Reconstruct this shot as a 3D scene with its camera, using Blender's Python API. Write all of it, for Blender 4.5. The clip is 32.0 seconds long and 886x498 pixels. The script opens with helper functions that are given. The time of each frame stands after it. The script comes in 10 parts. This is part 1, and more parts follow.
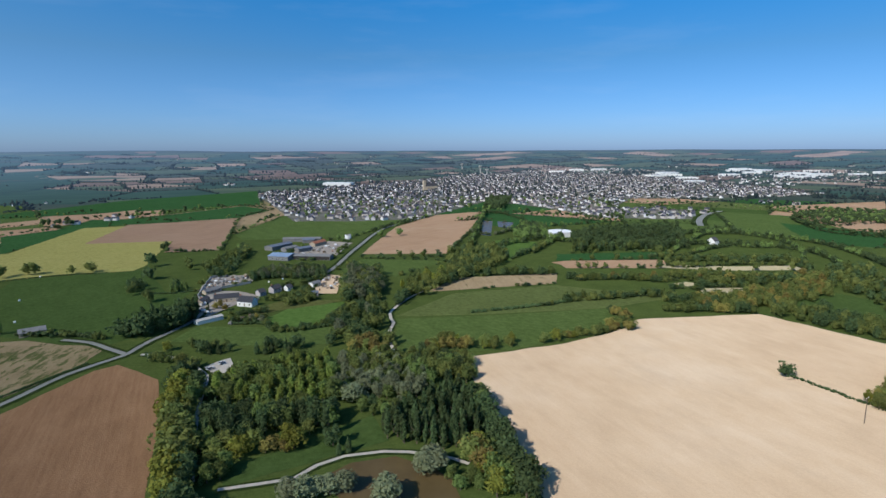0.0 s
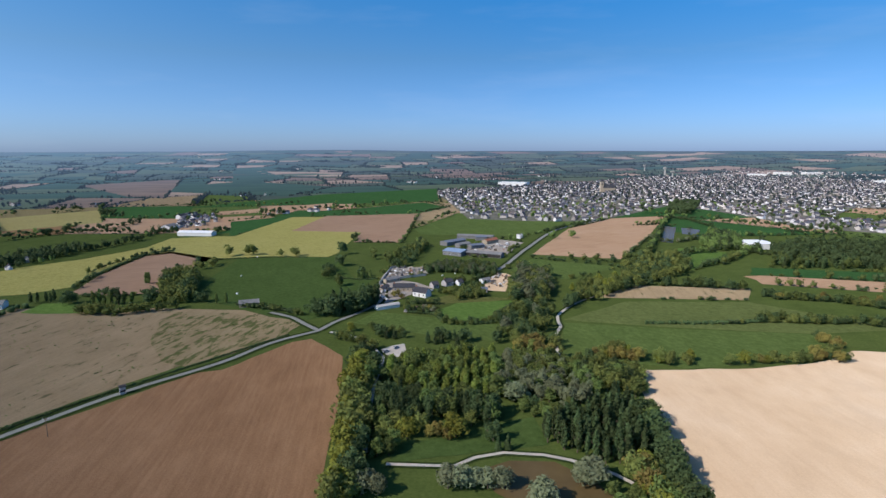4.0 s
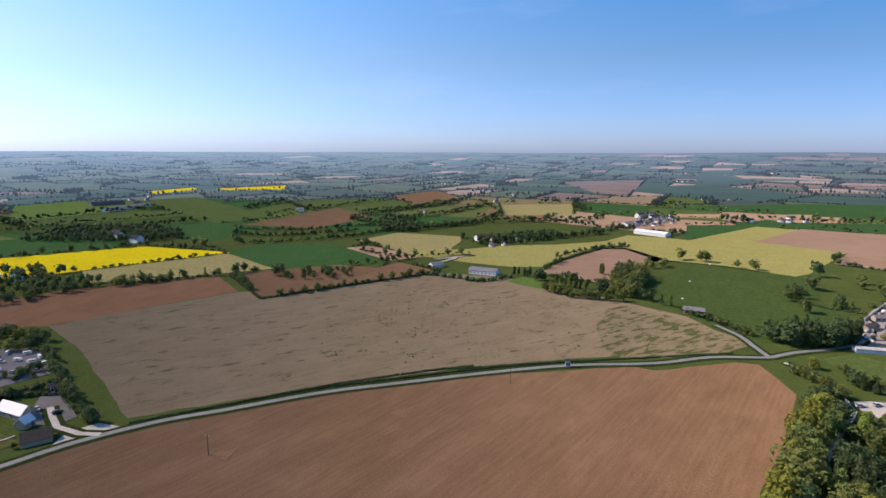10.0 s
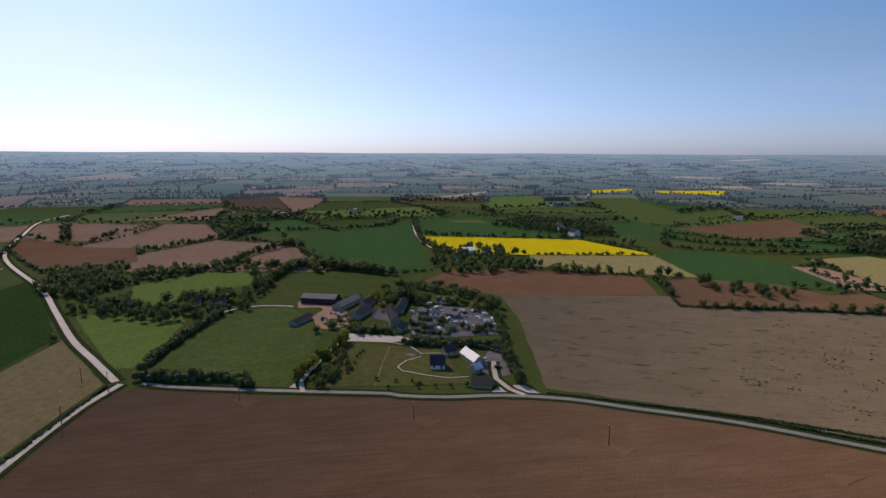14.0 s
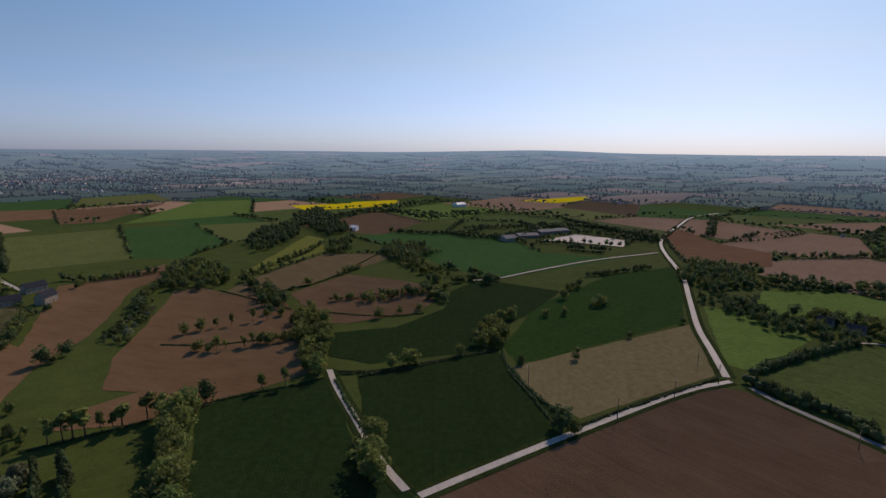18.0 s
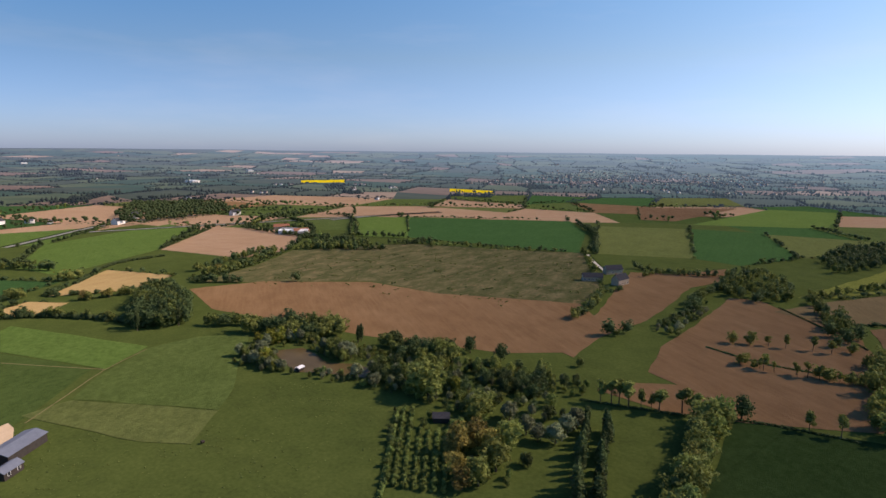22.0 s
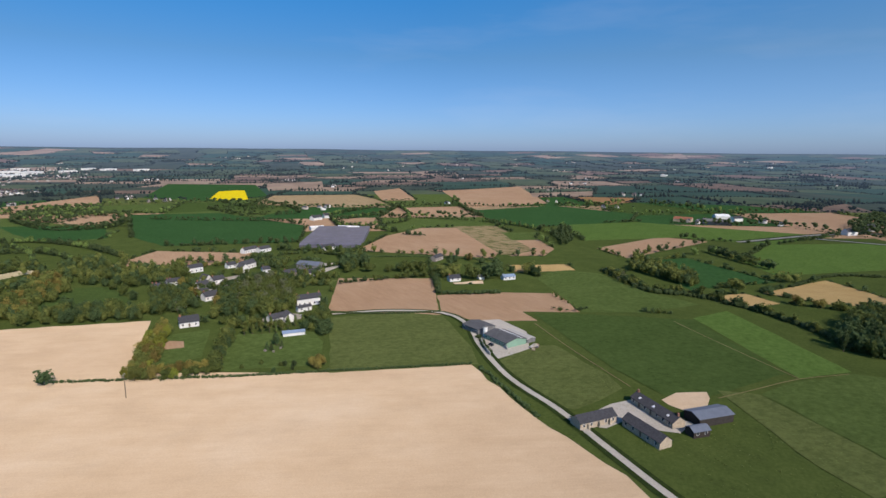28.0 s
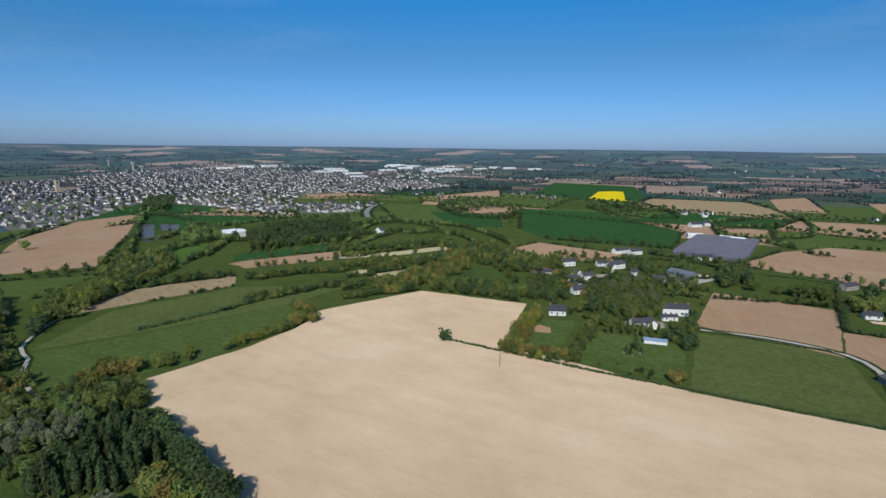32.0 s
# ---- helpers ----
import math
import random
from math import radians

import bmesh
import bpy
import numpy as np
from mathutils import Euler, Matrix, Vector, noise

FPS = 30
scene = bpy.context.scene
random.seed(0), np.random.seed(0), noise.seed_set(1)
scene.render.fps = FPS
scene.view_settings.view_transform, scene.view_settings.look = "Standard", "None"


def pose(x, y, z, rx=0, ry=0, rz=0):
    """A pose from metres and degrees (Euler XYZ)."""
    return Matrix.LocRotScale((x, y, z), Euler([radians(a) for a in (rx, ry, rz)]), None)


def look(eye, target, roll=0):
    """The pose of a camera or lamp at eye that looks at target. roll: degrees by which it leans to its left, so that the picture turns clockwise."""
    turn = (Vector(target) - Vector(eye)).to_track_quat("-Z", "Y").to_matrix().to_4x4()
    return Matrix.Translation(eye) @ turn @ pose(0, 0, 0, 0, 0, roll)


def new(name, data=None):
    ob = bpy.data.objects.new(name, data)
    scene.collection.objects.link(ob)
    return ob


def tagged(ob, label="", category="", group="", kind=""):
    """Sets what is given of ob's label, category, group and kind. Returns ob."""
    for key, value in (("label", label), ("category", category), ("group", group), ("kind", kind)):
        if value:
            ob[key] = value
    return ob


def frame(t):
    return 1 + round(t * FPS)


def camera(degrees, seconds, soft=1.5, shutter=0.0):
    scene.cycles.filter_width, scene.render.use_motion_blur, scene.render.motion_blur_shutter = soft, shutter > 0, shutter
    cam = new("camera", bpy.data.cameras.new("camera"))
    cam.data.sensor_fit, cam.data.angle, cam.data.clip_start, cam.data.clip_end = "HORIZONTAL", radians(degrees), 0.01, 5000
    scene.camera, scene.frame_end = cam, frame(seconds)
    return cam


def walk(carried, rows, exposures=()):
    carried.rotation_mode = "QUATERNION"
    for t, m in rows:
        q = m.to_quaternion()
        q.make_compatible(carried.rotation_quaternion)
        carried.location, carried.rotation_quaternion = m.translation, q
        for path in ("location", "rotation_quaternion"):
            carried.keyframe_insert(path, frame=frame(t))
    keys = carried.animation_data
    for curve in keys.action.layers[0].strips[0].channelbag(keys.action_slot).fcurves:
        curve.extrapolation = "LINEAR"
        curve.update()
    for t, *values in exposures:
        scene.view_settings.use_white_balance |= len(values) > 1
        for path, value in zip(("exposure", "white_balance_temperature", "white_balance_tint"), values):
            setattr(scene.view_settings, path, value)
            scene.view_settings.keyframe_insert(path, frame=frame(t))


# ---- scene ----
# ---------------------------------------------------------------- camera
EYE_HEIGHT = 110.0
cam = camera(77.59, 32.0)
# seconds, heading (anticlockwise from +y), pitch, lean
TURN = [
    (0, -0.00, -10.18, -0.26),
    (0.5, 1.45, -10.19, -0.25),
    (1, 3.85, -10.18, -0.23),
    (1.5, 6.31, -10.17, -0.18),
    (2, 8.59, -10.16, -0.14),
    (2.5, 10.88, -10.15, -0.10),
    (3, 13.32, -10.15, -0.06),
    (3.5, 15.67, -10.14, -0.07),
    (5.5, 24.89, -10.13, -0.09),
    (6, 27.77, -10.11, -0.13),
    (6.5, 31.35, -10.09, -0.11),
    (7, 35.29, -10.06, -0.09),
    (7.5, 39.21, -10.03, -0.05),
    (8, 43.63, -10.02, 0.03),
    (8.5, 48.55, -10.02, 0.08),
    (9, 53.20, -10.02, 0.14),
    (9.5, 58.15, -10.01, 0.18),
    (10, 63.14, -10.00, 0.20),
    (10.5, 67.98, -9.99, 0.24),
    (11, 72.63, -9.99, 0.24),
    (11.5, 77.91, -9.98, 0.26),
    (12, 83.40, -9.94, 0.26),
    (12.5, 89.52, -9.90, 0.27),
    (13, 95.19, -9.86, 0.30),
    (13.5, 100.57, -9.90, 0.29),
    (15.5, 123.80, -9.96, 0.29),
    (16, 130.46, -10.03, 0.29),
    (16.5, 137.39, -10.06, 0.34),
    (17, 144.53, -10.07, 0.39),
    (17.5, 155.65, -10.04, 0.47),
    (18, 166.85, -10.02, 0.50),
    (18.5, 176.39, -10.01, 0.50),
    (19, 182.58, -10.03, 0.46),
    (19.5, 188.99, -10.06, 0.44),
    (20, 195.48, -10.09, 0.42),
    (20.5, 202.60, -10.10, 0.41),
    (21, 208.98, -10.10, 0.45),
    (21.5, 215.34, -10.08, 0.50),
    (22, 221.72, -10.07, 0.57),
    (22.5, 228.07, -10.06, 0.58),
    (23, 235.41, -10.05, 0.57),
    (23.5, 241.27, -10.05, 0.53),
    (24, 247.56, -10.05, 0.49),
    (24.5, 253.64, -10.05, 0.51),
    (25, 259.43, -10.06, 0.52),
    (25.5, 264.84, -10.09, 0.53),
    (26, 270.64, -10.12, 0.51),
    (26.5, 275.79, -10.18, 0.53),
    (28.5, 293.59, -10.24, 0.57),
    (29, 298.31, -10.29, 0.60),
    (29.5, 303.00, -10.30, 0.61),
    (30, 307.74, -10.31, 0.60),
    (30.5, 312.61, -10.34, 0.62),
    (31, 317.66, -10.39, 0.64),
    (31.5, 322.64, -10.42, 0.65),
    (32, 326.92, -10.43, 0.64),
]
EXPOSURE = [(0, -0.05, 6200, 10), (3.5, 0.05, 6350, 14), (6, 0.4, 6600, 22), (7.5, 0.52, 6800, 25), (9, 0.52, 7000, 26), (11, 0.32, 7300, 28), (12.5, 0.04, 7500, 30),
            (14.5, -0.2, 7600, 30), (16, -0.4, 7600, 30), (17.5, -0.5, 7600, 30), (19, -0.4, 7800, 29), (20.5, -0.06, 8000, 28),
            (22, 0.2, 7900, 27), (23.5, 0.32, 7800, 27), (26, 0.12, 7300, 23), (29, -0.18, 6500, 14), (32, -0.28, 6200, 9)]
walk(cam, [(t, pose(0, 0, EYE_HEIGHT, 90 + p, 0, y) @ pose(0, 0, 0, 0, 0, r)) for t, y, p, r in TURN], EXPOSURE)

# ---------------------------------------------------------------- sky and sun
SUN_HEADING, SUN_HEIGHT = 140.0, 38.0
world = bpy.data.worlds.new("sky")
scene.world = world
world.use_nodes = True
wn = world.node_tree.nodes
sky = wn.new("ShaderNodeTexSky")
sky.sky_type = "NISHITA"
sky.sun_disc = False
sky.sun_elevation = radians(SUN_HEIGHT)
sky.sun_rotation = radians(-SUN_HEADING)
sky.altitude, sky.air_density, sky.dust_density, sky.ozone_density = 100, 1.0, 0.55, 4.0
wn["Background"].inputs[1].default_value = 0.105
tone = wn.new("ShaderNodeHueSaturation")
tone.inputs["Hue"].default_value, tone.inputs["Saturation"].default_value, tone.inputs["Value"].default_value = 0.5, 1.08, 1.84
# deeper blue away from the sun, whiter towards it, cool along the horizon
wl = world.node_tree.links
way = wn.new("ShaderNodeTexCoord")
climb = wn.new("ShaderNodeSeparateXYZ")
wl.new(way.outputs["Generated"], climb.inputs[0])


def sky_tint(stops):
    r = wn.new("ShaderNodeValToRGB")
    r.color_ramp.elements.new(0.3)
    for el, (z, c) in zip(r.color_ramp.elements, stops):
        el.position, el.color = z, (*c, 1)
    wl.new(climb.outputs["Z"], r.inputs["Fac"])
    return r.outputs["Color"]


away = sky_tint([(0.0, (0.28, 0.40, 0.72)), (0.155, (0.21, 0.38, 0.51)), (0.27, (0.100, 0.45, 0.64))])
toward = sky_tint([(0.0, (0.38, 0.56, 0.965)), (0.155, (0.59, 0.685, 0.72)), (0.27, (0.575, 0.765, 0.79))])
bearing = wn.new("ShaderNodeVectorMath")
bearing.operation = "DOT_PRODUCT"
bearing.inputs[1].default_value = (-math.sin(radians(SUN_HEADING + 10)), math.cos(radians(SUN_HEADING + 10)), 0)
wl.new(way.outputs["Generated"], bearing.inputs[0])
lean = wn.new("ShaderNodeMapRange")
lean.inputs["From Min"].default_value, lean.inputs["From Max"].default_value = -0.75, 0.98
wl.new(bearing.outputs["Value"], lean.inputs["Value"])
tints = wn.new("ShaderNodeMix")
tints.data_type = "RGBA"
wl.new(lean.outputs["Result"], tints.inputs[0])
wl.new(away, tints.inputs[6])
wl.new(toward, tints.inputs[7])
cool = wn.new("ShaderNodeMix")
cool.data_type, cool.blend_type = "RGBA", "MULTIPLY"
cool.inputs[0].default_value = 1.0
wl.new(tints.outputs[2], cool.inputs[7])
wl.new(sky.outputs[0], tone.inputs["Color"])
wl.new(tone.outputs[0], cool.inputs[6])
wisp = wn.new("ShaderNodeTexNoise")
stretch = wn.new("ShaderNodeMapping")
stretch.inputs["Scale"].default_value = (1.6, 1.6, 9.0)
wl.new(way.outputs["Generated"], stretch.inputs["Vector"])
wl.new(stretch.outputs["Vector"], wisp.inputs["Vector"])
wisp.inputs["Scale"].default_value, wisp.inputs["Detail"].default_value, wisp.inputs["Roughness"].default_value = 1.3, 5, 0.6
thin = wn.new("ShaderNodeMapRange")
thin.inputs["From Min"].default_value, thin.inputs["From Max"].default_value, thin.inputs["To Max"].default_value = 0.52, 0.78, 0.09
wl.new(wisp.outputs["Fac"], thin.inputs["Value"])
veil = wn.new("ShaderNodeMix")
veil.data_type = "RGBA"
wl.new(thin.outputs["Result"], veil.inputs[0])
wl.new(cool.outputs[2], veil.inputs[6])
veil.inputs[7].default_value = (7.0, 7.6, 8.4, 1)
wl.new(veil.outputs[2], wn["Background"].inputs[0])
sun = new("sun", bpy.data.lights.new("sun", "SUN"))
sun.data.energy, sun.data.angle, sun.data.color = 4.3, radians(0.53), (1.0, 0.93, 0.82)
a, e = radians(SUN_HEADING), radians(SUN_HEIGHT)
sun.matrix_world = look((0, 0, 0), (math.sin(a) * math.cos(e), -math.cos(a) * math.cos(e), -math.sin(e)))

# ---------------------------------------------------------------- terrain
FAR, RIM, BACK = 2600.0, 4850.0, 1250.0


def ground_z(x, y):
    """Flat country that climbs to a ring of low hills."""
    r = math.hypot(x, y)
    s = min(1.0, max(0.0, (r - FAR) / (RIM - FAR)))
    if s == 0:
        return 0.0
    h = math.degrees(math.atan2(-x, y))
    top = 104 + 13 * math.exp(-((h - 29) / 7) ** 2) + 22 * math.exp(-((h - 158) / 8) ** 2) + 1.5 * math.sin(h * 0.21) + 1.2 * math.sin(h * 0.53 + 1)
    return top * s ** 1.35


# ---------------------------------------------------------------- materials
def material(name, rough=0.9, spec=0.2):
    m = bpy.data.materials.new(name)
    m.use_nodes = True
    b = m.node_tree.nodes["Principled BSDF"]
    b.inputs["Roughness"].default_value = rough
    b.inputs["Specular IOR Level"].default_value = spec
    b.inputs["Diffuse Roughness"].default_value = 1.0 if rough > 0.9 else 0.3
    return m, m.node_tree.nodes, m.node_tree.links, b


def noise_node(n, l, vec, scale, detail=4, rough=0.6):
    t = n.new("ShaderNodeTexNoise")
    t.inputs["Scale"].default_value, t.inputs["Detail"].default_value, t.inputs["Roughness"].default_value = scale, detail, rough
    l.new(vec, t.inputs["Vector"])
    return t.outputs["Fac"]


def ramp(n, l, fac, stops):
    r = n.new("ShaderNodeValToRGB")
    while len(r.color_ramp.elements) < len(stops):
        r.color_ramp.elements.new(0.5)
    for el, (p, c) in zip(r.color_ramp.elements, stops):
        el.position, el.color = p, (*c, 1)
    l.new(fac, r.inputs["Fac"])
    return r.outputs["Color"]


def mix(n, l, fac, c1, c2, kind="MIX"):
    m = n.new("ShaderNodeMix")
    m.data_type, m.blend_type = "RGBA", kind
    for s, v in (("Factor", fac), ("A", c1), ("B", c2)):
        i = [k for k in m.inputs if k.name == s and (s != "Factor" or k.type == "VALUE") and (s == "Factor" or k.type == "RGBA")][0]
        if isinstance(v, (int, float)):
            i.default_value = v
        elif isinstance(v, tuple):
            i.default_value = (*v, 1)
        else:
            l.new(v, i)
    return [o for o in m.outputs if o.type == "RGBA"][0]


def place_vec(n, l, angle=0.0, squash=1.0):
    g = n.new("ShaderNodeNewGeometry")
    m = n.new("ShaderNodeMapping")
    m.vector_type = "TEXTURE"
    m.inputs["Rotation"].default_value[2] = radians(angle)
    m.inputs["Scale"].default_value = (1, squash, 1)
    l.new(g.outputs["Position"], m.inputs["Vector"])
    return m.outputs["Vector"]


def soil(name, dark, mid, light, angle=0.0, rows=0.35, row_amount=0.25, fleck=None, grain=0.3, fleck_at=0.6, wheels=0.0, mottle=0.3, leafy=False, worn=False, bare=False, gloss=0.001, matt=0.45):
    """Earth or crop: large and middling patches, drill lines along one heading, wheel tracks, fine grain."""
    m, n, l, b = material(name, 0.95, 0.0)
    if leafy:
        b.inputs["Diffuse Roughness"].default_value, b.inputs["Roughness"].default_value, b.inputs["Specular IOR Level"].default_value = matt, 0.75, gloss
    if worn:
        b.inputs["Roughness"].default_value, b.inputs["Specular IOR Level"].default_value, b.inputs["Diffuse Roughness"].default_value = 0.65, 0.06, 0.3
    p = place_vec(n, l)
    big = noise_node(n, l, p, 0.012, 5, 0.6)
    c = ramp(n, l, big, [(0.25, dark), (0.5, mid), (0.75, light)])
    lines = noise_node(n, l, place_vec(n, l, angle, 60.0), rows, 3, 0.5)
    c = mix(n, l, row_amount, c, ramp(n, l, lines, [(0.3, dark), (0.7, light)]))
    patches = noise_node(n, l, place_vec(n, l, angle, 2.2), 0.075, 6, 0.68)
    c = mix(n, l, mottle, c, ramp(n, l, patches, [(0.36, tuple(v * 0.62 for v in dark)), (0.5, mid), (0.66, tuple(v * 1.22 for v in light))]))
    if wheels:
        s = n.new("ShaderNodeSeparateXYZ")
        l.new(place_vec(n, l, angle), s.inputs[0])
        k = s.outputs["X"]
        for op, v in (("MULTIPLY", 1 / 21.0), ("FRACT", 0), ("LESS_THAN", 0.055)):
            q = n.new("ShaderNodeMath")
            q.operation = op
            l.new(k, q.inputs[0])
            q.inputs[1].default_value = v
            k = q.outputs[0]
        q = n.new("ShaderNodeMath")
        q.operation = "MULTIPLY"
        l.new(k, q.inputs[0])
        q.inputs[1].default_value = abs(wheels)
        c = mix(n, l, q.outputs[0], c, tuple(v * (0.45 if wheels > 0 else 1.6) for v in mid))
    fine = noise_node(n, l, p, 1.3, 6, 0.75)
    c = mix(n, l, (grain * 0.7 if bare else grain * 1.3), c, ramp(n, l, fine, [(0.34, tuple(v * 0.5 for v in mid)), (0.66, tuple(v * 1.4 for v in mid))]))
    tuft = noise_node(n, l, place_vec(n, l, angle, 14.0 if bare or not leafy else 1.3), 0.6 if bare or not leafy else 0.32, 5, 0.7)
    c = mix(n, l, (grain * 0.4 if bare or not leafy else grain), c, ramp(n, l, tuft, [(0.36, tuple(v * 0.55 for v in mid)), (0.64, tuple(v * 1.35 for v in light))]))
    if fleck:
        f = noise_node(n, l, place_vec(n, l, angle, 3.0), 0.18, 5, 0.7)
        f2 = ramp(n, l, f, [(fleck_at, (0, 0, 0)), (fleck_at + 0.08, (1, 1, 1))])
        c = mix(n, l, f2, c, fleck)
    l.new(c, b.inputs["Base Color"])
    bump = n.new("ShaderNodeBump")
    bump.inputs["Strength"].default_value, bump.inputs["Distance"].default_value = 1.0, 1.2 * grain
    l.new(fine, bump.inputs["Height"])
    l.new(bump.outputs["Normal"], b.inputs["Normal"])
    return m


SOIL_PALE = soil("pale_soil", (0.4, 0.282, 0.176), (0.47, 0.348, 0.228), (0.52, 0.415, 0.305), 25, 0.12, 0.12, grain=0.12, mottle=0.16)
SOIL_BROWN = soil("brown_soil", (0.16, 0.086, 0.043), (0.214, 0.12, 0.063), (0.295, 0.182, 0.104), 25, 0.6, 0.42, (0.36, 0.25, 0.155), mottle=0.28, fleck_at=0.73)
SOIL_DARK = soil("dark_soil", (0.140, 0.075, 0.041), (0.175, 0.097, 0.055), (0.211, 0.121, 0.069), 60, 0.3, 0.2, leafy=True, bare=True)
SOIL_RED = soil("reddish_soil", (0.182, 0.099, 0.046), (0.228, 0.131, 0.065), (0.28, 0.172, 0.091), 60, 0.3, 0.3, leafy=True, matt=0.95, bare=True)
SOIL_LIGHT = soil("light_soil", (0.294, 0.178, 0.103), (0.343, 0.220, 0.134), (0.392, 0.270, 0.177), -40, 0.3, 0.2, mottle=0.2, leafy=True, bare=True)
SOIL_ORANGE = soil("ochre_soil", (0.30, 0.20, 0.08), (0.36, 0.25, 0.11), (0.40, 0.29, 0.14), 20, 0.3, 0.2)
SOIL_TRODDEN = soil("trodden_soil", (0.2, 0.11, 0.055), (0.245, 0.14, 0.072), (0.29, 0.178, 0.098), 20, 0.3, 0.2)
SOIL_PINK = soil("pinkish_soil", (0.225, 0.138, 0.088), (0.268, 0.172, 0.112), (0.315, 0.212, 0.145), -40, 0.3, 0.2, mottle=0.2, leafy=True, matt=0.5, bare=True)
SOIL_OLIVE = soil("olive_soil", (0.11, 0.085, 0.045), (0.14, 0.105, 0.055), (0.17, 0.13, 0.07), 20, 0.3, 0.2, leafy=True, bare=True)
STUBBLE = soil("stubble", (0.189, 0.134, 0.078), (0.242, 0.179, 0.105), (0.291, 0.226, 0.140), 6, 0.4, 0.4, (0.095, 0.088, 0.045), fleck_at=0.575)
STUBBLE_WEEDY = soil("weedy_stubble", (0.175, 0.128, 0.072), (0.222, 0.17, 0.096), (0.275, 0.216, 0.13), 6, 0.4, 0.4, (0.078, 0.088, 0.032), fleck_at=0.49)
WHEAT_DARK = soil("wheat_leaf", (0.024, 0.066, 0.021), (0.031, 0.083, 0.026), (0.046, 0.106, 0.034), 12, 0.3, 0.25, wheels=0.3, mottle=0.25, leafy=True, matt=0.25)
WHEAT_DEEP = soil("deep_green_wheat", (0.015, 0.034, 0.011), (0.02, 0.042, 0.013), (0.029, 0.052, 0.018), 168, 0.3, 0.25, wheels=0.4, mottle=0.25, leafy=True, matt=0.6)
CROP_GREEN = soil("green_crop", (0.028, 0.066, 0.015), (0.037, 0.084, 0.019), (0.052, 0.106, 0.026), 118, 0.3, 0.35, wheels=0.3, mottle=0.3, leafy=True, matt=0.8)
GRASS_MID = soil("meadow_grass", (0.05, 0.081, 0.021), (0.067, 0.101, 0.027), (0.096, 0.129, 0.039), 30, 0.2, 0.15, mottle=0.45, leafy=True, gloss=0.003)
GRASS_DARK = soil("park_grass", (0.037, 0.064, 0.017), (0.048, 0.08, 0.022), (0.068, 0.1, 0.029), 30, 0.2, 0.1, mottle=0.4, leafy=True)
GRASS_BRIGHT = soil("bright_grass", (0.06, 0.112, 0.024), (0.078, 0.136, 0.03), (0.104, 0.162, 0.041), 70, 0.25, 0.2, mottle=0.35, wheels=0.12, leafy=True, matt=0.25, gloss=0.003)
GRASS_LIGHT = soil("grazed_grass", (0.072, 0.094, 0.028), (0.089, 0.112, 0.034), (0.121, 0.140, 0.048), 30, 0.2, 0.2, mottle=0.4, leafy=True, matt=0.3, gloss=0.003)
GRASS_OLIVE = soil("olive_lawn", (0.070, 0.078, 0.024), (0.088, 0.096, 0.030), (0.112, 0.116, 0.040), 30, 0.2, 0.2, mottle=0.4, leafy=True, gloss=0.003)
GRASS_LIME = soil("lime_grass", (0.11, 0.13, 0.028), (0.14, 0.16, 0.035), (0.17, 0.18, 0.045), 30, 0.2, 0.2, leafy=True, gloss=0.003)
BARLEY = soil("pale_barley", (0.225, 0.195, 0.075), (0.265, 0.23, 0.09), (0.31, 0.27, 0.115), -20, 0.3, 0.25, leafy=True)
BARLEY_DRY = soil("dry_barley", (0.15, 0.122, 0.058), (0.18, 0.148, 0.072), (0.215, 0.176, 0.09), -28, 0.35, 0.45, leafy=True)
BARLEY_GREEN = soil("green_barley", (0.22, 0.21, 0.06), (0.27, 0.25, 0.075), (0.31, 0.28, 0.1), -20, 0.3, 0.3, leafy=True)
BARLEY_PALE = soil("pale_dry_grass", (0.279, 0.238, 0.139), (0.344, 0.295, 0.180), (0.394, 0.344, 0.221), -20, 0.3, 0.25, mottle=0.3)
RAPE = soil("rapeseed_flowers", (0.52, 0.40, 0.008), (0.62, 0.48, 0.01), (0.68, 0.54, 0.02), 15, 0.3, 0.2, leafy=True)
ROUGH = soil("rough_grass", (0.042, 0.066, 0.02), (0.085, 0.092, 0.036), (0.19, 0.145, 0.078), 10, 0.2, 0.15, (0.20, 0.14, 0.075), fleck_at=0.57, mottle=0.8, grain=0.18, leafy=True, matt=0.95)
GRAVEL = soil("pale_gravel", (0.360, 0.324, 0.276), (0.444, 0.402, 0.342), (0.528, 0.480, 0.414), 0, 0.3, 0.1, worn=True)
GRAVEL_DARK = soil("grey_gravel", (0.20, 0.18, 0.16), (0.26, 0.23, 0.20), (0.32, 0.29, 0.25), 0, 0.3, 0.1)
TOWN_GROUND = soil("town_ground", (0.050, 0.068, 0.032), (0.105, 0.105, 0.088), (0.17, 0.165, 0.15), 0, 0.3, 0.1, mottle=0.7)
ASPHALT = soil("worn_asphalt", (0.169, 0.166, 0.152), (0.215, 0.211, 0.195), (0.260, 0.256, 0.232), 0, 0.3, 0.1, worn=True)
VERGE = soil("verge_grass", (0.017, 0.030, 0.009), (0.024, 0.041, 0.012), (0.045, 0.060, 0.019), 0, 0.3, 0.1, leafy=True)


def water_material():
    m, n, l, b = material("pond_water", 0.25, 0.06)
    c = ramp(n, l, noise_node(n, l, place_vec(n, l), 0.06), [(0.3, (0.082, 0.058, 0.025)), (0.7, (0.112, 0.080, 0.036))])
    l.new(c, b.inputs["Base Color"])
    return m


WATER = water_material()


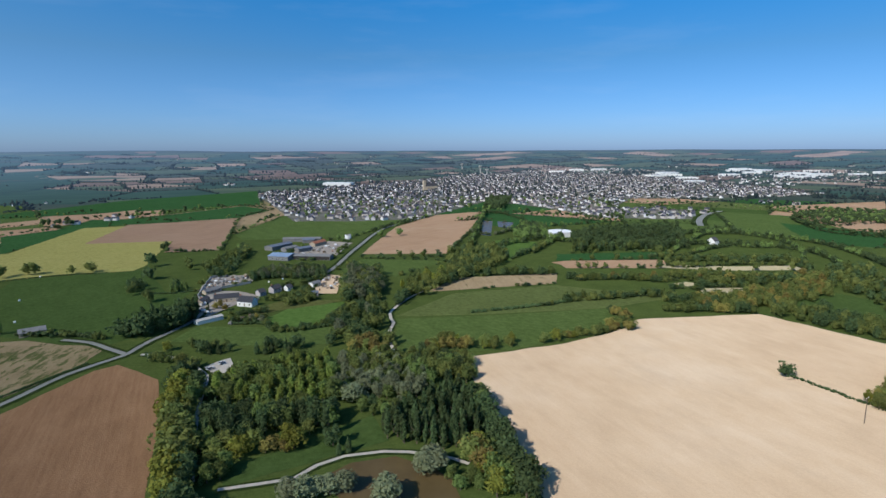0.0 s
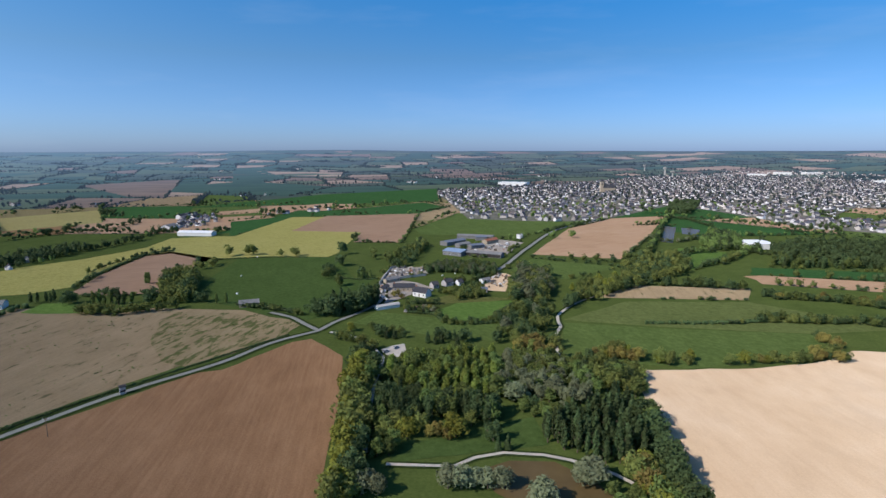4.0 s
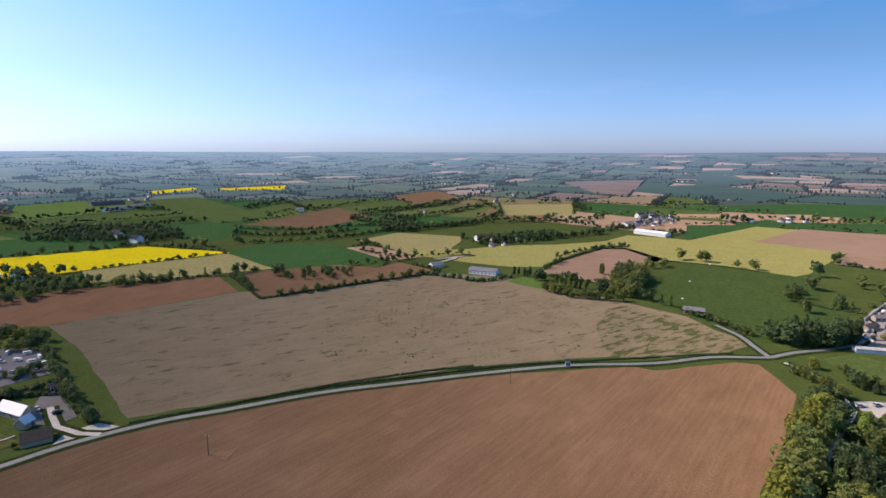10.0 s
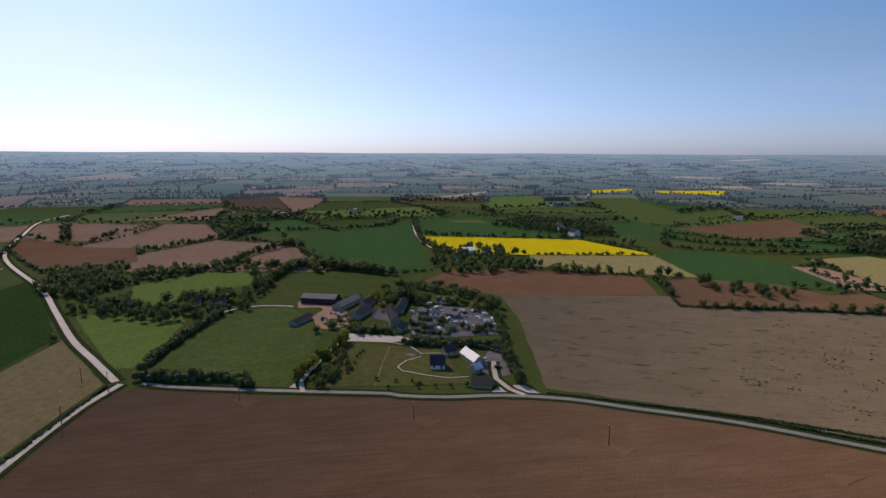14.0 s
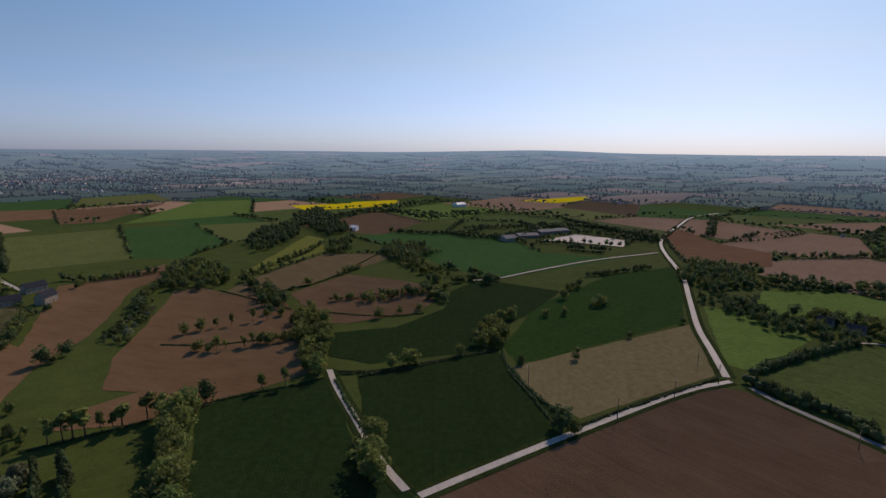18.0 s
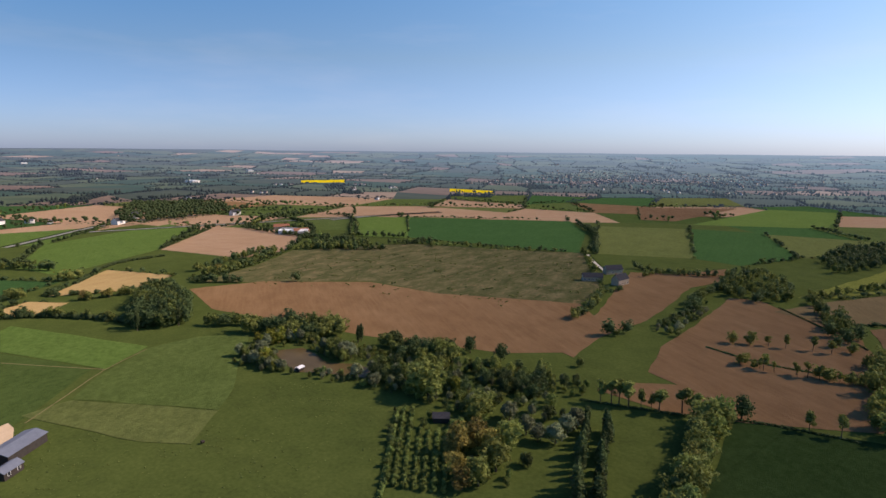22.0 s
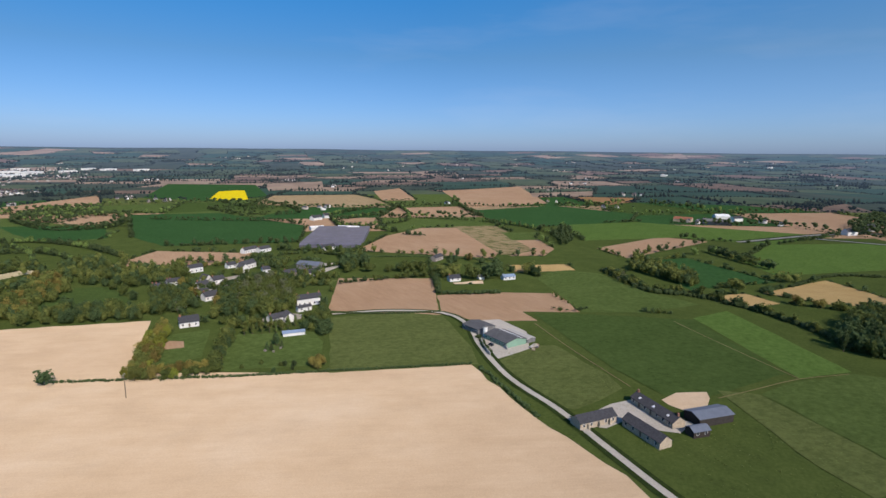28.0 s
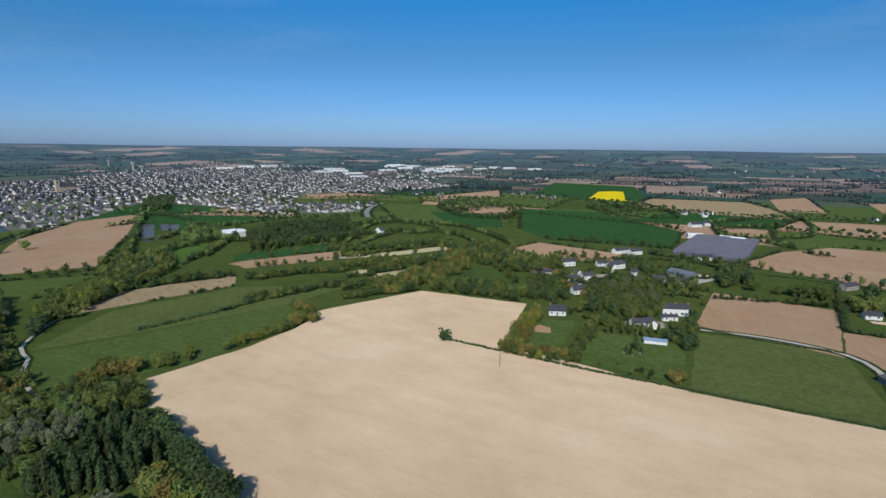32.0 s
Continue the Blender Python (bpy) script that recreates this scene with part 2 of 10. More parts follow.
def country_material():
    """Meadow between the fields."""
    m, n, l, b = material("countryside", 0.75, 0.003)
    b.inputs["Diffuse Roughness"].default_value = 0.45
    p = place_vec(n, l)
    grass = ramp(n, l, noise_node(n, l, p, 0.02, 6, 0.65), [(0.3, (0.039, 0.069, 0.015)), (0.5, (0.054, 0.090, 0.019)), (0.7, (0.080, 0.114, 0.028))])
    c = mix(n, l, 0.45, grass, ramp(n, l, noise_node(n, l, p, 0.075, 6, 0.68), [(0.36, (0.023, 0.039, 0.010)), (0.5, (0.053, 0.080, 0.018)), (0.66, (0.088, 0.116, 0.030))]))
    fine = noise_node(n, l, p, 0.6, 7, 0.75)
    c = mix(n, l, 0.45, c, ramp(n, l, fine, [(0.3, (0.032, 0.042, 0.013)), (0.7, (0.100, 0.114, 0.037))]))
    l.new(c, b.inputs["Base Color"])
    return m


COUNTRY = country_material()


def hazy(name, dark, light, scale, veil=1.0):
    """The backdrop: land and woods far off, the air's glow painted as emission."""
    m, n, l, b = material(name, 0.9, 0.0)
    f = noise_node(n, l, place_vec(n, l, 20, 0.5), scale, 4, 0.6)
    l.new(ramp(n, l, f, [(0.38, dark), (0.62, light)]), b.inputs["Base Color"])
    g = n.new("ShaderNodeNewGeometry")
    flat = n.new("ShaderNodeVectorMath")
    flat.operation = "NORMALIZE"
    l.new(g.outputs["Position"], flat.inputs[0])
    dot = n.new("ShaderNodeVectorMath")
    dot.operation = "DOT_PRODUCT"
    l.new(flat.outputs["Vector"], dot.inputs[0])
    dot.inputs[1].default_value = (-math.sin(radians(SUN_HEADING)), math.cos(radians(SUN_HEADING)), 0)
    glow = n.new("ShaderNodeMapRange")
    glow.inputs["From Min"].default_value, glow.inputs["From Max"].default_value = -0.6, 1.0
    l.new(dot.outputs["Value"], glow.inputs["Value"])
    # painted haze: the emission strengthens with distance from the middle
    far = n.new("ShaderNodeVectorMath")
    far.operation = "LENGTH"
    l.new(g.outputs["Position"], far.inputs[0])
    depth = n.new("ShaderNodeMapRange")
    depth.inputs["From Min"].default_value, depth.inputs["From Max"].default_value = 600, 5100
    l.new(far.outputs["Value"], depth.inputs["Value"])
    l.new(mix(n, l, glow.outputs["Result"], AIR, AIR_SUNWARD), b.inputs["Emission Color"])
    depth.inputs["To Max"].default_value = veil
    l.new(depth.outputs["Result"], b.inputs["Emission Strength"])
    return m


# haze colours painted into the emission, away from and towards the sun
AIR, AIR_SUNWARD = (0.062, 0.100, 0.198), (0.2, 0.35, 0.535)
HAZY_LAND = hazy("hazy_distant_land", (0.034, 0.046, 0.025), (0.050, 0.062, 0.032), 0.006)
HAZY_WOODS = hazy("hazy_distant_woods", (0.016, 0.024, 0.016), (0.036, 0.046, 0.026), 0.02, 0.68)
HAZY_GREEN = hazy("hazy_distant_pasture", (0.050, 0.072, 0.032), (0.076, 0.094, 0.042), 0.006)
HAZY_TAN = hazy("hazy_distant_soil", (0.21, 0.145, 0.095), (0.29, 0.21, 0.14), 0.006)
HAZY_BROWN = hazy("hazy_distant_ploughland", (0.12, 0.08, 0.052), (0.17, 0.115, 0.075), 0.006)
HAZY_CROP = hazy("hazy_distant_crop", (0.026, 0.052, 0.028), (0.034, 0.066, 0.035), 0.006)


def leaf_material(name, dark, light, gloss=0.06):
    m, n, l, b = material(name, 0.65, gloss)
    g = n.new("ShaderNodeNewGeometry")
    o = n.new("ShaderNodeObjectInfo")
    c = ramp(n, l, g.outputs["Random Per Island"], [(0.0, dark), (1.0, light)])
    p = n.new("ShaderNodeNewGeometry")
    tone = noise_node(n, l, p.outputs["Position"], 0.07, 2, 0.5)
    c = mix(n, l, ramp(n, l, tone, [(0.3, (0, 0, 0)), (0.7, (0.5, 0.5, 0.5))]), c, tuple(v * 1.35 for v in light))
    h = n.new("ShaderNodeHueSaturation")
    mr = n.new("ShaderNodeMapRange")
    mr.inputs["To Min"].default_value, mr.inputs["To Max"].default_value = 0.7, 1.3
    l.new(o.outputs["Random"], mr.inputs["Value"])
    l.new(mr.outputs["Result"], h.inputs["Value"])
    mh = n.new("ShaderNodeMapRange")
    mh.inputs["To Min"].default_value, mh.inputs["To Max"].default_value = 0.488, 0.516
    l.new(o.outputs["Random"], mh.inputs["Value"])
    l.new(mh.outputs["Result"], h.inputs["Hue"])
    l.new(c, h.inputs["Color"])
    l.new(h.outputs["Color"], b.inputs["Base Color"])
    t = n.new("ShaderNodeBsdfTranslucent")
    l.new(h.outputs["Color"], t.inputs["Color"])
    ms = n.new("ShaderNodeMixShader")
    ms.inputs["Fac"].default_value = 0.3
    l.new(b.outputs[0], ms.inputs[1])
    l.new(t.outputs[0], ms.inputs[2])
    l.new(ms.outputs[0], n["Material Output"].inputs["Surface"])
    return m


LEAF_OAK = leaf_material("oak_leaves", (0.124, 0.147, 0.039), (0.186, 0.207, 0.057))
LEAF_GREEN = leaf_material("green_leaves", (0.095, 0.131, 0.036), (0.145, 0.185, 0.053))
LEAF_DARK = leaf_material("dark_leaves", (0.050, 0.077, 0.030), (0.077, 0.108, 0.042))
LEAF_WILLOW = leaf_material("willow_leaves", (0.135, 0.156, 0.079), (0.189, 0.207, 0.114))
LEAF_RUST = leaf_material("copper_leaves", (0.183, 0.151, 0.041), (0.241, 0.193, 0.057))
LEAF_ASPEN = leaf_material("aspen_leaves", (0.120, 0.159, 0.031), (0.184, 0.219, 0.047))
LEAF_LIME = leaf_material("lime_leaves", (0.156, 0.166, 0.027), (0.220, 0.224, 0.041))


def plain(name, c, rough=0.7, spec=0.3, vary=0.15, scale=0.6, metal=0.0):
    m, n, l, b = material(name, rough, spec)
    b.inputs["Metallic"].default_value = metal
    p = place_vec(n, l)
    f = noise_node(n, l, p, scale, 5, 0.65)
    col = ramp(n, l, f, [(0.3, tuple(v * (1 - vary) for v in c)), (0.7, tuple(min(1, v * (1 + vary)) for v in c))])
    g = noise_node(n, l, p, scale * 9, 3, 0.6)
    col = mix(n, l, 0.12, col, ramp(n, l, g, [(0.35, tuple(v * 0.55 for v in c)), (0.65, c)]))
    l.new(col, b.inputs["Base Color"])
    return m


def tinted(name, shades, rough=0.8, spec=0.2):
    """One colour of several for each building, by the object's or the island's chance."""
    m, n, l, b = material(name, rough, spec)
    g, o = n.new("ShaderNodeNewGeometry"), n.new("ShaderNodeObjectInfo")
    add = n.new("ShaderNodeMath")
    add.operation = "ADD"
    l.new(g.outputs["Random Per Island"], add.inputs[0])
    l.new(o.outputs["Random"], add.inputs[1])
    fr = n.new("ShaderNodeMath")
    fr.operation = "FRACT"
    l.new(add.outputs[0], fr.inputs[0])
    c = ramp(n, l, fr.outputs[0], [(i / len(shades), s) for i, s in enumerate(shades)])
    c.node.color_ramp.interpolation = "CONSTANT"
    f = noise_node(n, l, place_vec(n, l), 0.9, 4, 0.6)
    c = mix(n, l, 0.15, c, ramp(n, l, f, [(0.3, (0.1, 0.1, 0.1)), (0.7, (0.9, 0.9, 0.88))]), "MULTIPLY")
    l.new(c, b.inputs["Base Color"])
    return m


BARK = plain("bark", (0.11, 0.085, 0.06), 0.95, 0.1, 0.3, 1.5)
WALL_TOWN = tinted("town_render", [(0.70, 0.67, 0.65), (0.52, 0.47, 0.42), (0.76, 0.74, 0.73), (0.33, 0.29, 0.26), (0.62, 0.58, 0.55), (0.42, 0.39, 0.38)])
ROOF_TOWN = tinted("town_slate", [(0.075, 0.078, 0.098), (0.095, 0.097, 0.118), (0.060, 0.064, 0.085), (0.115, 0.098, 0.098), (0.083, 0.085, 0.104)], 0.7, 0.2)
WHITE_WALL = plain("white_render", (0.72, 0.71, 0.68), 0.85, 0.2, 0.05)
STONE_WALL = plain("fieldstone", (0.42, 0.35, 0.26), 0.95, 0.1, 0.25, 1.2)
SLATE = plain("slate_roof", (0.07, 0.07, 0.078), 0.92, 0.05, 0.25, 1.2)
GREY_SHEET = plain("fibre_cement_sheet", (0.19, 0.188, 0.185), 0.9, 0.06, 0.2, 0.4)
BLUE_SHEET = plain("blue_steel_sheet", (0.22, 0.29, 0.40), 0.45, 0.4, 0.15, 0.3)
STEEL_BLUE = plain("blue_grey_sheet", (0.14, 0.16, 0.20), 0.7, 0.15, 0.15, 0.3)
GREEN_CLAD = plain("green_cladding", (0.22, 0.36, 0.27), 0.6, 0.3, 0.1, 0.4)
WHITE_SHEET = plain("white_sheet", (0.75, 0.75, 0.74), 0.6, 0.3, 0.06, 0.3)
GLASS_ROOF = plain("shaded_greenhouse_glass", (0.13, 0.125, 0.16), 0.5, 0.5, 0.25, 0.1)
RED_ROOF = plain("red_tile", (0.30, 0.12, 0.07), 0.8, 0.2, 0.2, 0.8)
DARK_PANE = plain("window_pane", (0.03, 0.035, 0.045), 0.15, 0.5, 0.2)
# dark colour painted as the shade inside openings
INSIDE_SHADE = plain("painted_inside_shade", (0.05, 0.045, 0.04), 0.9, 0.1, 0.2)
BRICK = plain("brick_stack", (0.30, 0.15, 0.10), 0.9, 0.1, 0.2, 2.0)
TIMBER = plain("weathered_timber", (0.16, 0.12, 0.085), 0.9, 0.1, 0.25, 2.0)
DARK_SHEET = plain("weathered_grey_sheet", (0.10, 0.10, 0.105), 0.85, 0.08, 0.2, 0.4)
THATCH = plain("old_thatch", (0.17, 0.125, 0.085), 0.95, 0.05, 0.3, 1.5)
BRUSH = plain("cut_branches", (0.20, 0.18, 0.155), 0.95, 0.05, 0.35, 2.0)
CONCRETE = plain("concrete", (0.42, 0.40, 0.37), 0.9, 0.2, 0.1, 0.8)
DARK_WOOD = plain("dark_boarding", (0.045, 0.036, 0.03), 0.85, 0.2, 0.2, 1.5)


# ---------------------------------------------------------------- mesh helpers
def mesh_of(name, verts, tris, mat, quads=()):
    me = bpy.data.meshes.new(name)
    verts = np.asarray(verts, np.float32).reshape(-1, 3)
    tris = np.asarray(tris, np.int32).reshape(-1, 3)
    quads = np.asarray(quads, np.int32).reshape(-1, 4)
    nt, nq = len(tris), len(quads)
    me.vertices.add(len(verts))
    me.vertices.foreach_set("co", verts.ravel())
    me.loops.add(nt * 3 + nq * 4)
    me.loops.foreach_set("vertex_index", np.concatenate([tris.ravel(), quads.ravel()]))
    me.polygons.add(nt + nq)
    starts = np.concatenate([np.arange(nt) * 3, nt * 3 + np.arange(nq) * 4])
    me.polygons.foreach_set("loop_start", starts.astype(np.int32))
    me.update(calc_edges=True)
    me.validate()
    if mat:
        me.materials.append(mat)
    return me


def bm_mesh(name, bm, mat):
    me = bpy.data.meshes.new(name)
    bm.to_mesh(me)
    bm.free()
    if mat:
        me.materials.append(mat)
    return me


def part(name, me, parent, label="", m=None):
    ob = new(name, me)
    ob.parent = parent
    if m is not None:
        ob.matrix_basis = m
    return tagged(ob, label)


def structure(ob, label, category="ground"):
    return tagged(ob, label, category, kind="structure")


# ---------------------------------------------------------------- ground, fields, roads
def build_ground():
    rings = [0, 60, 120, 180, 250, 330, 430, 550, 700, 900, 1150, 1450, 1800, 2200] + list(np.linspace(FAR, RIM + 30, 22))
    seg = 180
    verts, faces, tris = [(0, 0, 0)], [], []
    for r in rings[1:]:
        for k in range(seg):
            h = 2 * math.pi * k / seg
            x, y = -r * math.sin(h), r * math.cos(h)
            verts.append((x, y, ground_z(x, y)))
    for k in range(seg):
        tris.append((0, 1 + k, 1 + (k + 1) % seg))
    for j in range(len(rings) - 2):
        b0, b1 = 1 + j * seg, 1 + (j + 1) * seg
        for k in range(seg):
            k1 = (k + 1) % seg
            faces.append((b0 + k, b1 + k, b1 + k1, b0 + k1))
    me = mesh_of("ground", verts, tris, COUNTRY, faces)
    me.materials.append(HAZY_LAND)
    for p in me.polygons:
        # the hills beyond FAR wear the material with painted haze
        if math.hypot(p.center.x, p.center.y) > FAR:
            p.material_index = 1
    ob = new("ground", me)
    structure(ob, "wide green farmland rising to low wooded hills")


build_ground()
FIELD_COUNT = [0]
FIELD_AREAS = []


def field(name, mat, layer, label, pts):
    FIELD_COUNT[0] += 1
    # fields past BACK swap to copies with the air's haze painted in
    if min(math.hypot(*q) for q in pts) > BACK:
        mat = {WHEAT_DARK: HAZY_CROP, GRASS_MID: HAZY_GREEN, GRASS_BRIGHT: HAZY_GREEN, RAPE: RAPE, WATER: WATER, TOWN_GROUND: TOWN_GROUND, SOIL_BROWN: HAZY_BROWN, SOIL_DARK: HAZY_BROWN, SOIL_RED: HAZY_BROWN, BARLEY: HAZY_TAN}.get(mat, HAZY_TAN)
    lift = 0.02 + 0.03 * layer + 0.0006 * FIELD_COUNT[0]
    FIELD_AREAS.append((min(p[0] for p in pts), max(p[0] for p in pts), min(p[1] for p in pts), max(p[1] for p in pts), pts))
    bm = bmesh.new()
    rng = random.Random(FIELD_COUNT[0])
    ragged = 0.9 if max(math.hypot(*q) for q in pts) < 1500 and mat is not WATER else 0.0
    edge = []
    for (ax, ay), (bx, by) in zip(pts, pts[1:] + pts[:1]):
        k = max(1, int(math.hypot(bx - ax, by - ay) / 9)) if ragged or mat is WATER else 1
        for q in range(k):
            s = q / k
            wob = (ragged if q else 0.0) * rng.uniform(-1, 1)
            edge.append((ax + (bx - ax) * s + wob, ay + (by - ay) * s + wob * rng.uniform(-1, 1)))
    vs = [bm.verts.new((x, y, 0)) for x, y in edge]
    bm.faces.new(vs)
    bmesh.ops.triangulate(bm, faces=bm.faces[:])
    if max(math.hypot(x, y) for x, y in pts) > FAR - 100:
        bmesh.ops.subdivide_edges(bm, edges=bm.edges[:], cuts=6, use_grid_fill=True)
        lift += 1.2
    for v in bm.verts:
        v.co.z = ground_z(v.co.x, v.co.y) + lift
    bmesh.ops.recalc_face_normals(bm, faces=bm.faces[:])
    bm.normal_update()
    if sum(f.normal.z for f in bm.faces) < 0:
        bmesh.ops.reverse_faces(bm, faces=bm.faces[:])
    return structure(new(name, bm_mesh(name, bm, mat)), label, "water" if mat is WATER else "field")


def smooth_line(pts, step):
    """A smooth curve through the points."""
    p = [Vector((x, y)) for x, y in pts]
    p = [p[0] * 2 - p[1]] + p + [p[-1] * 2 - p[-2]]
    out = []
    for i in range(1, len(p) - 2):
        a, b, c, d = p[i - 1], p[i], p[i + 1], p[i + 2]
        k = max(1, int((c - b).length / step))
        for j in range(k):
            t = j / k
            out.append(0.5 * (2 * b + (c - a) * t + (2 * a - 5 * b + 4 * c - d) * t * t + (3 * b - a - 3 * c + d) * t ** 3))
    out.append(p[-2])
    return out


def ribbon(name, mat, width, pts, lift, step=8.0):
    line = smooth_line(pts, step)
    bm = bmesh.new()
    last = None
    for i, q in enumerate(line):
        d = (line[min(i + 1, len(line) - 1)] - line[max(i - 1, 0)]).normalized()
        s = Vector((-d.y, d.x)) * width / 2
        z = ground_z(q.x, q.y) + lift
        pair = [bm.verts.new((q.x + s.x, q.y + s.y, z)), bm.verts.new((q.x - s.x, q.y - s.y, z))]
        if last:
            bm.faces.new((last[0], last[1], pair[1], pair[0]))
        last = pair
    return new(name, bm_mesh(name, bm, mat))


def road(name, mat, width, label, pts):
    FIELD_COUNT[0] += 1
    lift = (0.15 if name == "grass_bank" else 0.22) + 0.0006 * FIELD_COUNT[0]
    ob = structure(ribbon(name, mat, width, pts, lift), label, "road")
    if name != "grass_bank":
        structure(ribbon("verge", VERGE, width * 2.5, pts, lift - 0.05), "dark grass verge along a lane", "verge")
    return ob


field("pale_soil_field", SOIL_PALE, 1, "bare pale sandy ploughed field, freshly rolled smooth",
      [(11.6, 282.4), (37.7, 290.6), (70.1, 302.9), (106.1, 324.6), (127.2, 347.2), (131.1, 348.7), (213.3, 358.2), (260.1, 288.1), (196.7, 234.5), (190.9, 231.4), (225.5, 141.7), (261.6, 74.4), (216.2, 33.6), (184.7, -3.8), (60, -90), (20, -20), (12, 60), (31.9, 159.7), (24.3, 181.6), (20, 201.9), (15.8, 241.1)])
field("brown_field", SOIL_BROWN, 1, "bare reddish brown tilled field with faint drill lines",
      [(-170.5, 273.4), (-139.5, 254.1), (-117.6, 211.8), (-86.1, 136), (-5, 80), (-20, -20), (-30, -110), (-35.5, -158.9), (-101.1, -185.5), (-185.2, -212.4), (-195.2, -204.5), (-205.1, -138.5), (-224.9, -71.3), (-224.1, -79), (-238.3, -26.5), (-238.9, 24.1), (-234.7, 81.2), (-236, 56.4), (-223.9, 132.6), (-198.9, 211.1), (-189.1, 218.1), (-178.1, 265.4)])
field("stubble_field", STUBBLE, 1, "grey-brown stubble field with weedy flecks",
      [(-413.1, -71.5), (-430.1, -27.7), (-451, 46), (-444, 223.1), (-401.4, 266.5), (-310.5, 296.7), (-246.9, 311.7), (-192.8, 295.8), (-204, 245.3), (-221.4, 189.9), (-236.1, 133.1), (-244.7, 58.5), (-248.7, 18.7), (-250.5, -20.6), (-353.9, -48.3)])
field("dark_soil_field", SOIL_DARK, 2, "dark brown tilled field beside stubble",
      [(-440.7, -144.9), (-498, -135), (-518, -74), (-520, 38), (-452.7, 47.2), (-430.1, -27.7), (-413.1, -71.5)])
field("red_soil_field", SOIL_BROWN, 2, "reddish bare field behind a thin hedge",
      [(-519, 51), (-528, 87), (-471.6, 103.2), (-468.6, 146.7), (-512, 206), (-451, 224), (-435.1, 136.2), (-421.8, 60.4)])
field("wheat_field", WHEAT_DARK, 2, "dark green young wheat field",
      [(-645, 55), (-685, 111), (-616, 192), (-518, 202), (-512, 142), (-526, 77)])
field("tan_field", BARLEY, 2, "pale straw-coloured grass field",
      [(-658, 213), (-699, 284), (-631, 346), (-599, 329), (-528, 269), (-523, 238)])
field("soil_strip", SOIL_LIGHT, 2, "narrow light brown bare strip",
      [(-611, 184), (-614, 213), (-522, 244), (-520, 201)])
field("rapeseed_field", RAPE, 2, "bright yellow flowering rapeseed field",
      [(-693, -233), (-725, -26), (-639, 62), (-598, -74), (-577, -159), (-634, -199)])
field("olive_field", BARLEY, 2, "olive-coloured cut meadow below the rapeseed",
      [(-595, -73), (-633, 58), (-531, 88), (-528, -8), (-539, -62)])
field("wheat_field", WHEAT_DARK, 2, "dark green wheat field behind rapeseed",
      [(-860, -293), (-950, -240), (-897, -146), (-799, -53), (-730, -29), (-701, -236)])
field("pale_field", GRASS_LIGHT, 3, "light green patch within wheat",
      [(-862, -239), (-899, -199), (-853, -166), (-846, -222)])
field("wheat_field", WHEAT_DARK, 2, "broad dark green wheat field with curved edge",
      [(-621, -373), (-754, -330), (-874, -307), (-608, -200), (-490, -152), (-464, -191), (-493, -264)])
field("soil_field", SOIL_PINK, 2, "brown ploughed field behind oak row",
      [(-448, -473), (-503, -476), (-581, -469), (-583, -369), (-545, -318), (-453, -242), (-428, -328), (-399, -420)])
field("soil_field", SOIL_PINK, 3, "brown bare field with hedge line",
      [(-488, -578), (-601, -630), (-682, -641), (-714, -588), (-599, -471), (-509, -481)])
field("soil_field", SOIL_PINK, 2, "distant brown bare field",
      [(-708, -729), (-817, -726), (-924, -722), (-872, -648), (-754, -621)])
field("soil_field", SOIL_PINK, 2, "distant brown bare field by woods",
      [(-1197, -772), (-1199, -635), (-977, -551), (-896, -547)])
field("dark_soil_field", SOIL_DARK, 2, "brown ploughed field along the lane",
      [(-444.5, -628.3), (-517.7, -702.2), (-489.1, -580.0), (-502.7, -510.9), (-439.9, -447.3), (-372.3, -487.3)])
field("meadow", GRASS_BRIGHT, 2, "bright green meadow",
      [(-311.8, -337.7), (-431, -319), (-402.4, -275.5), (-303.6, -309)])
field("meadow", GRASS_BRIGHT, 2, "vivid green clover meadow inside the lane bend",
      [(-274.6, -335.9), (-299.3, -311), (-294.6, -260.8), (-216, -225), (-209.7, -236.7)])
field("meadow", GRASS_MID, 2, "mown green paddock with faint paths",
      [(-216.1, -217.6), (-299.3, -246.3), (-345.4, -217.9), (-293.5, -160.6), (-217.1, -140.4), (-208.1, -152.8), (-223.2, -167.1)])
field("tan_field", BARLEY_DRY, 2, "tan mown field with fine drill rows",
      [(-98.1, -256.5), (-240.2, -301.8), (-193.3, -224.1), (-105.9, -196.8), (-94.6, -222.2)])
field("wheat_field", WHEAT_DEEP, 2, "dark green wheat field beside gravel lane",
      [(-18.9, -264.3), (-98.2, -283.2), (-95, -254), (-96.9, -200.7), (-95.5, -186.6), (-33.8, -159.5), (-28.3, -159.8), (-23, -173.4), (-15.3, -210)])
field("wheat_field", WHEAT_DEEP, 1, "dark green wheat field with tramlines",
      [(50.8, -243.1), (-3.2, -263.6), (-9.9, -209.4), (-13.1, -192), (-30, -155), (41.4, -160.9), (50.9, -229.9)])
field("meadow", CROP_GREEN, 2, "bright green crop with drill lines",
      [(-103.3, -285.9), (-151.7, -359.3), (-255, -441), (-355, -472), (-235.1, -304.8), (-100.7, -257.8)])
field("wheat_field", WHEAT_DARK, 1, "dark green crop beyond the track",
      [(-46, -718), (-117, -745), (-246, -683), (-244, -564), (-312, -516), (-150.3, -447.9), (-119, -515), (-105, -585)])
field("lime_pasture", GRASS_LIME, 2, "yellow-green pasture lined with round trees",
      [(71, -494.9), (10, -738), (-9, -706), (-8, -618), (48, -516)])
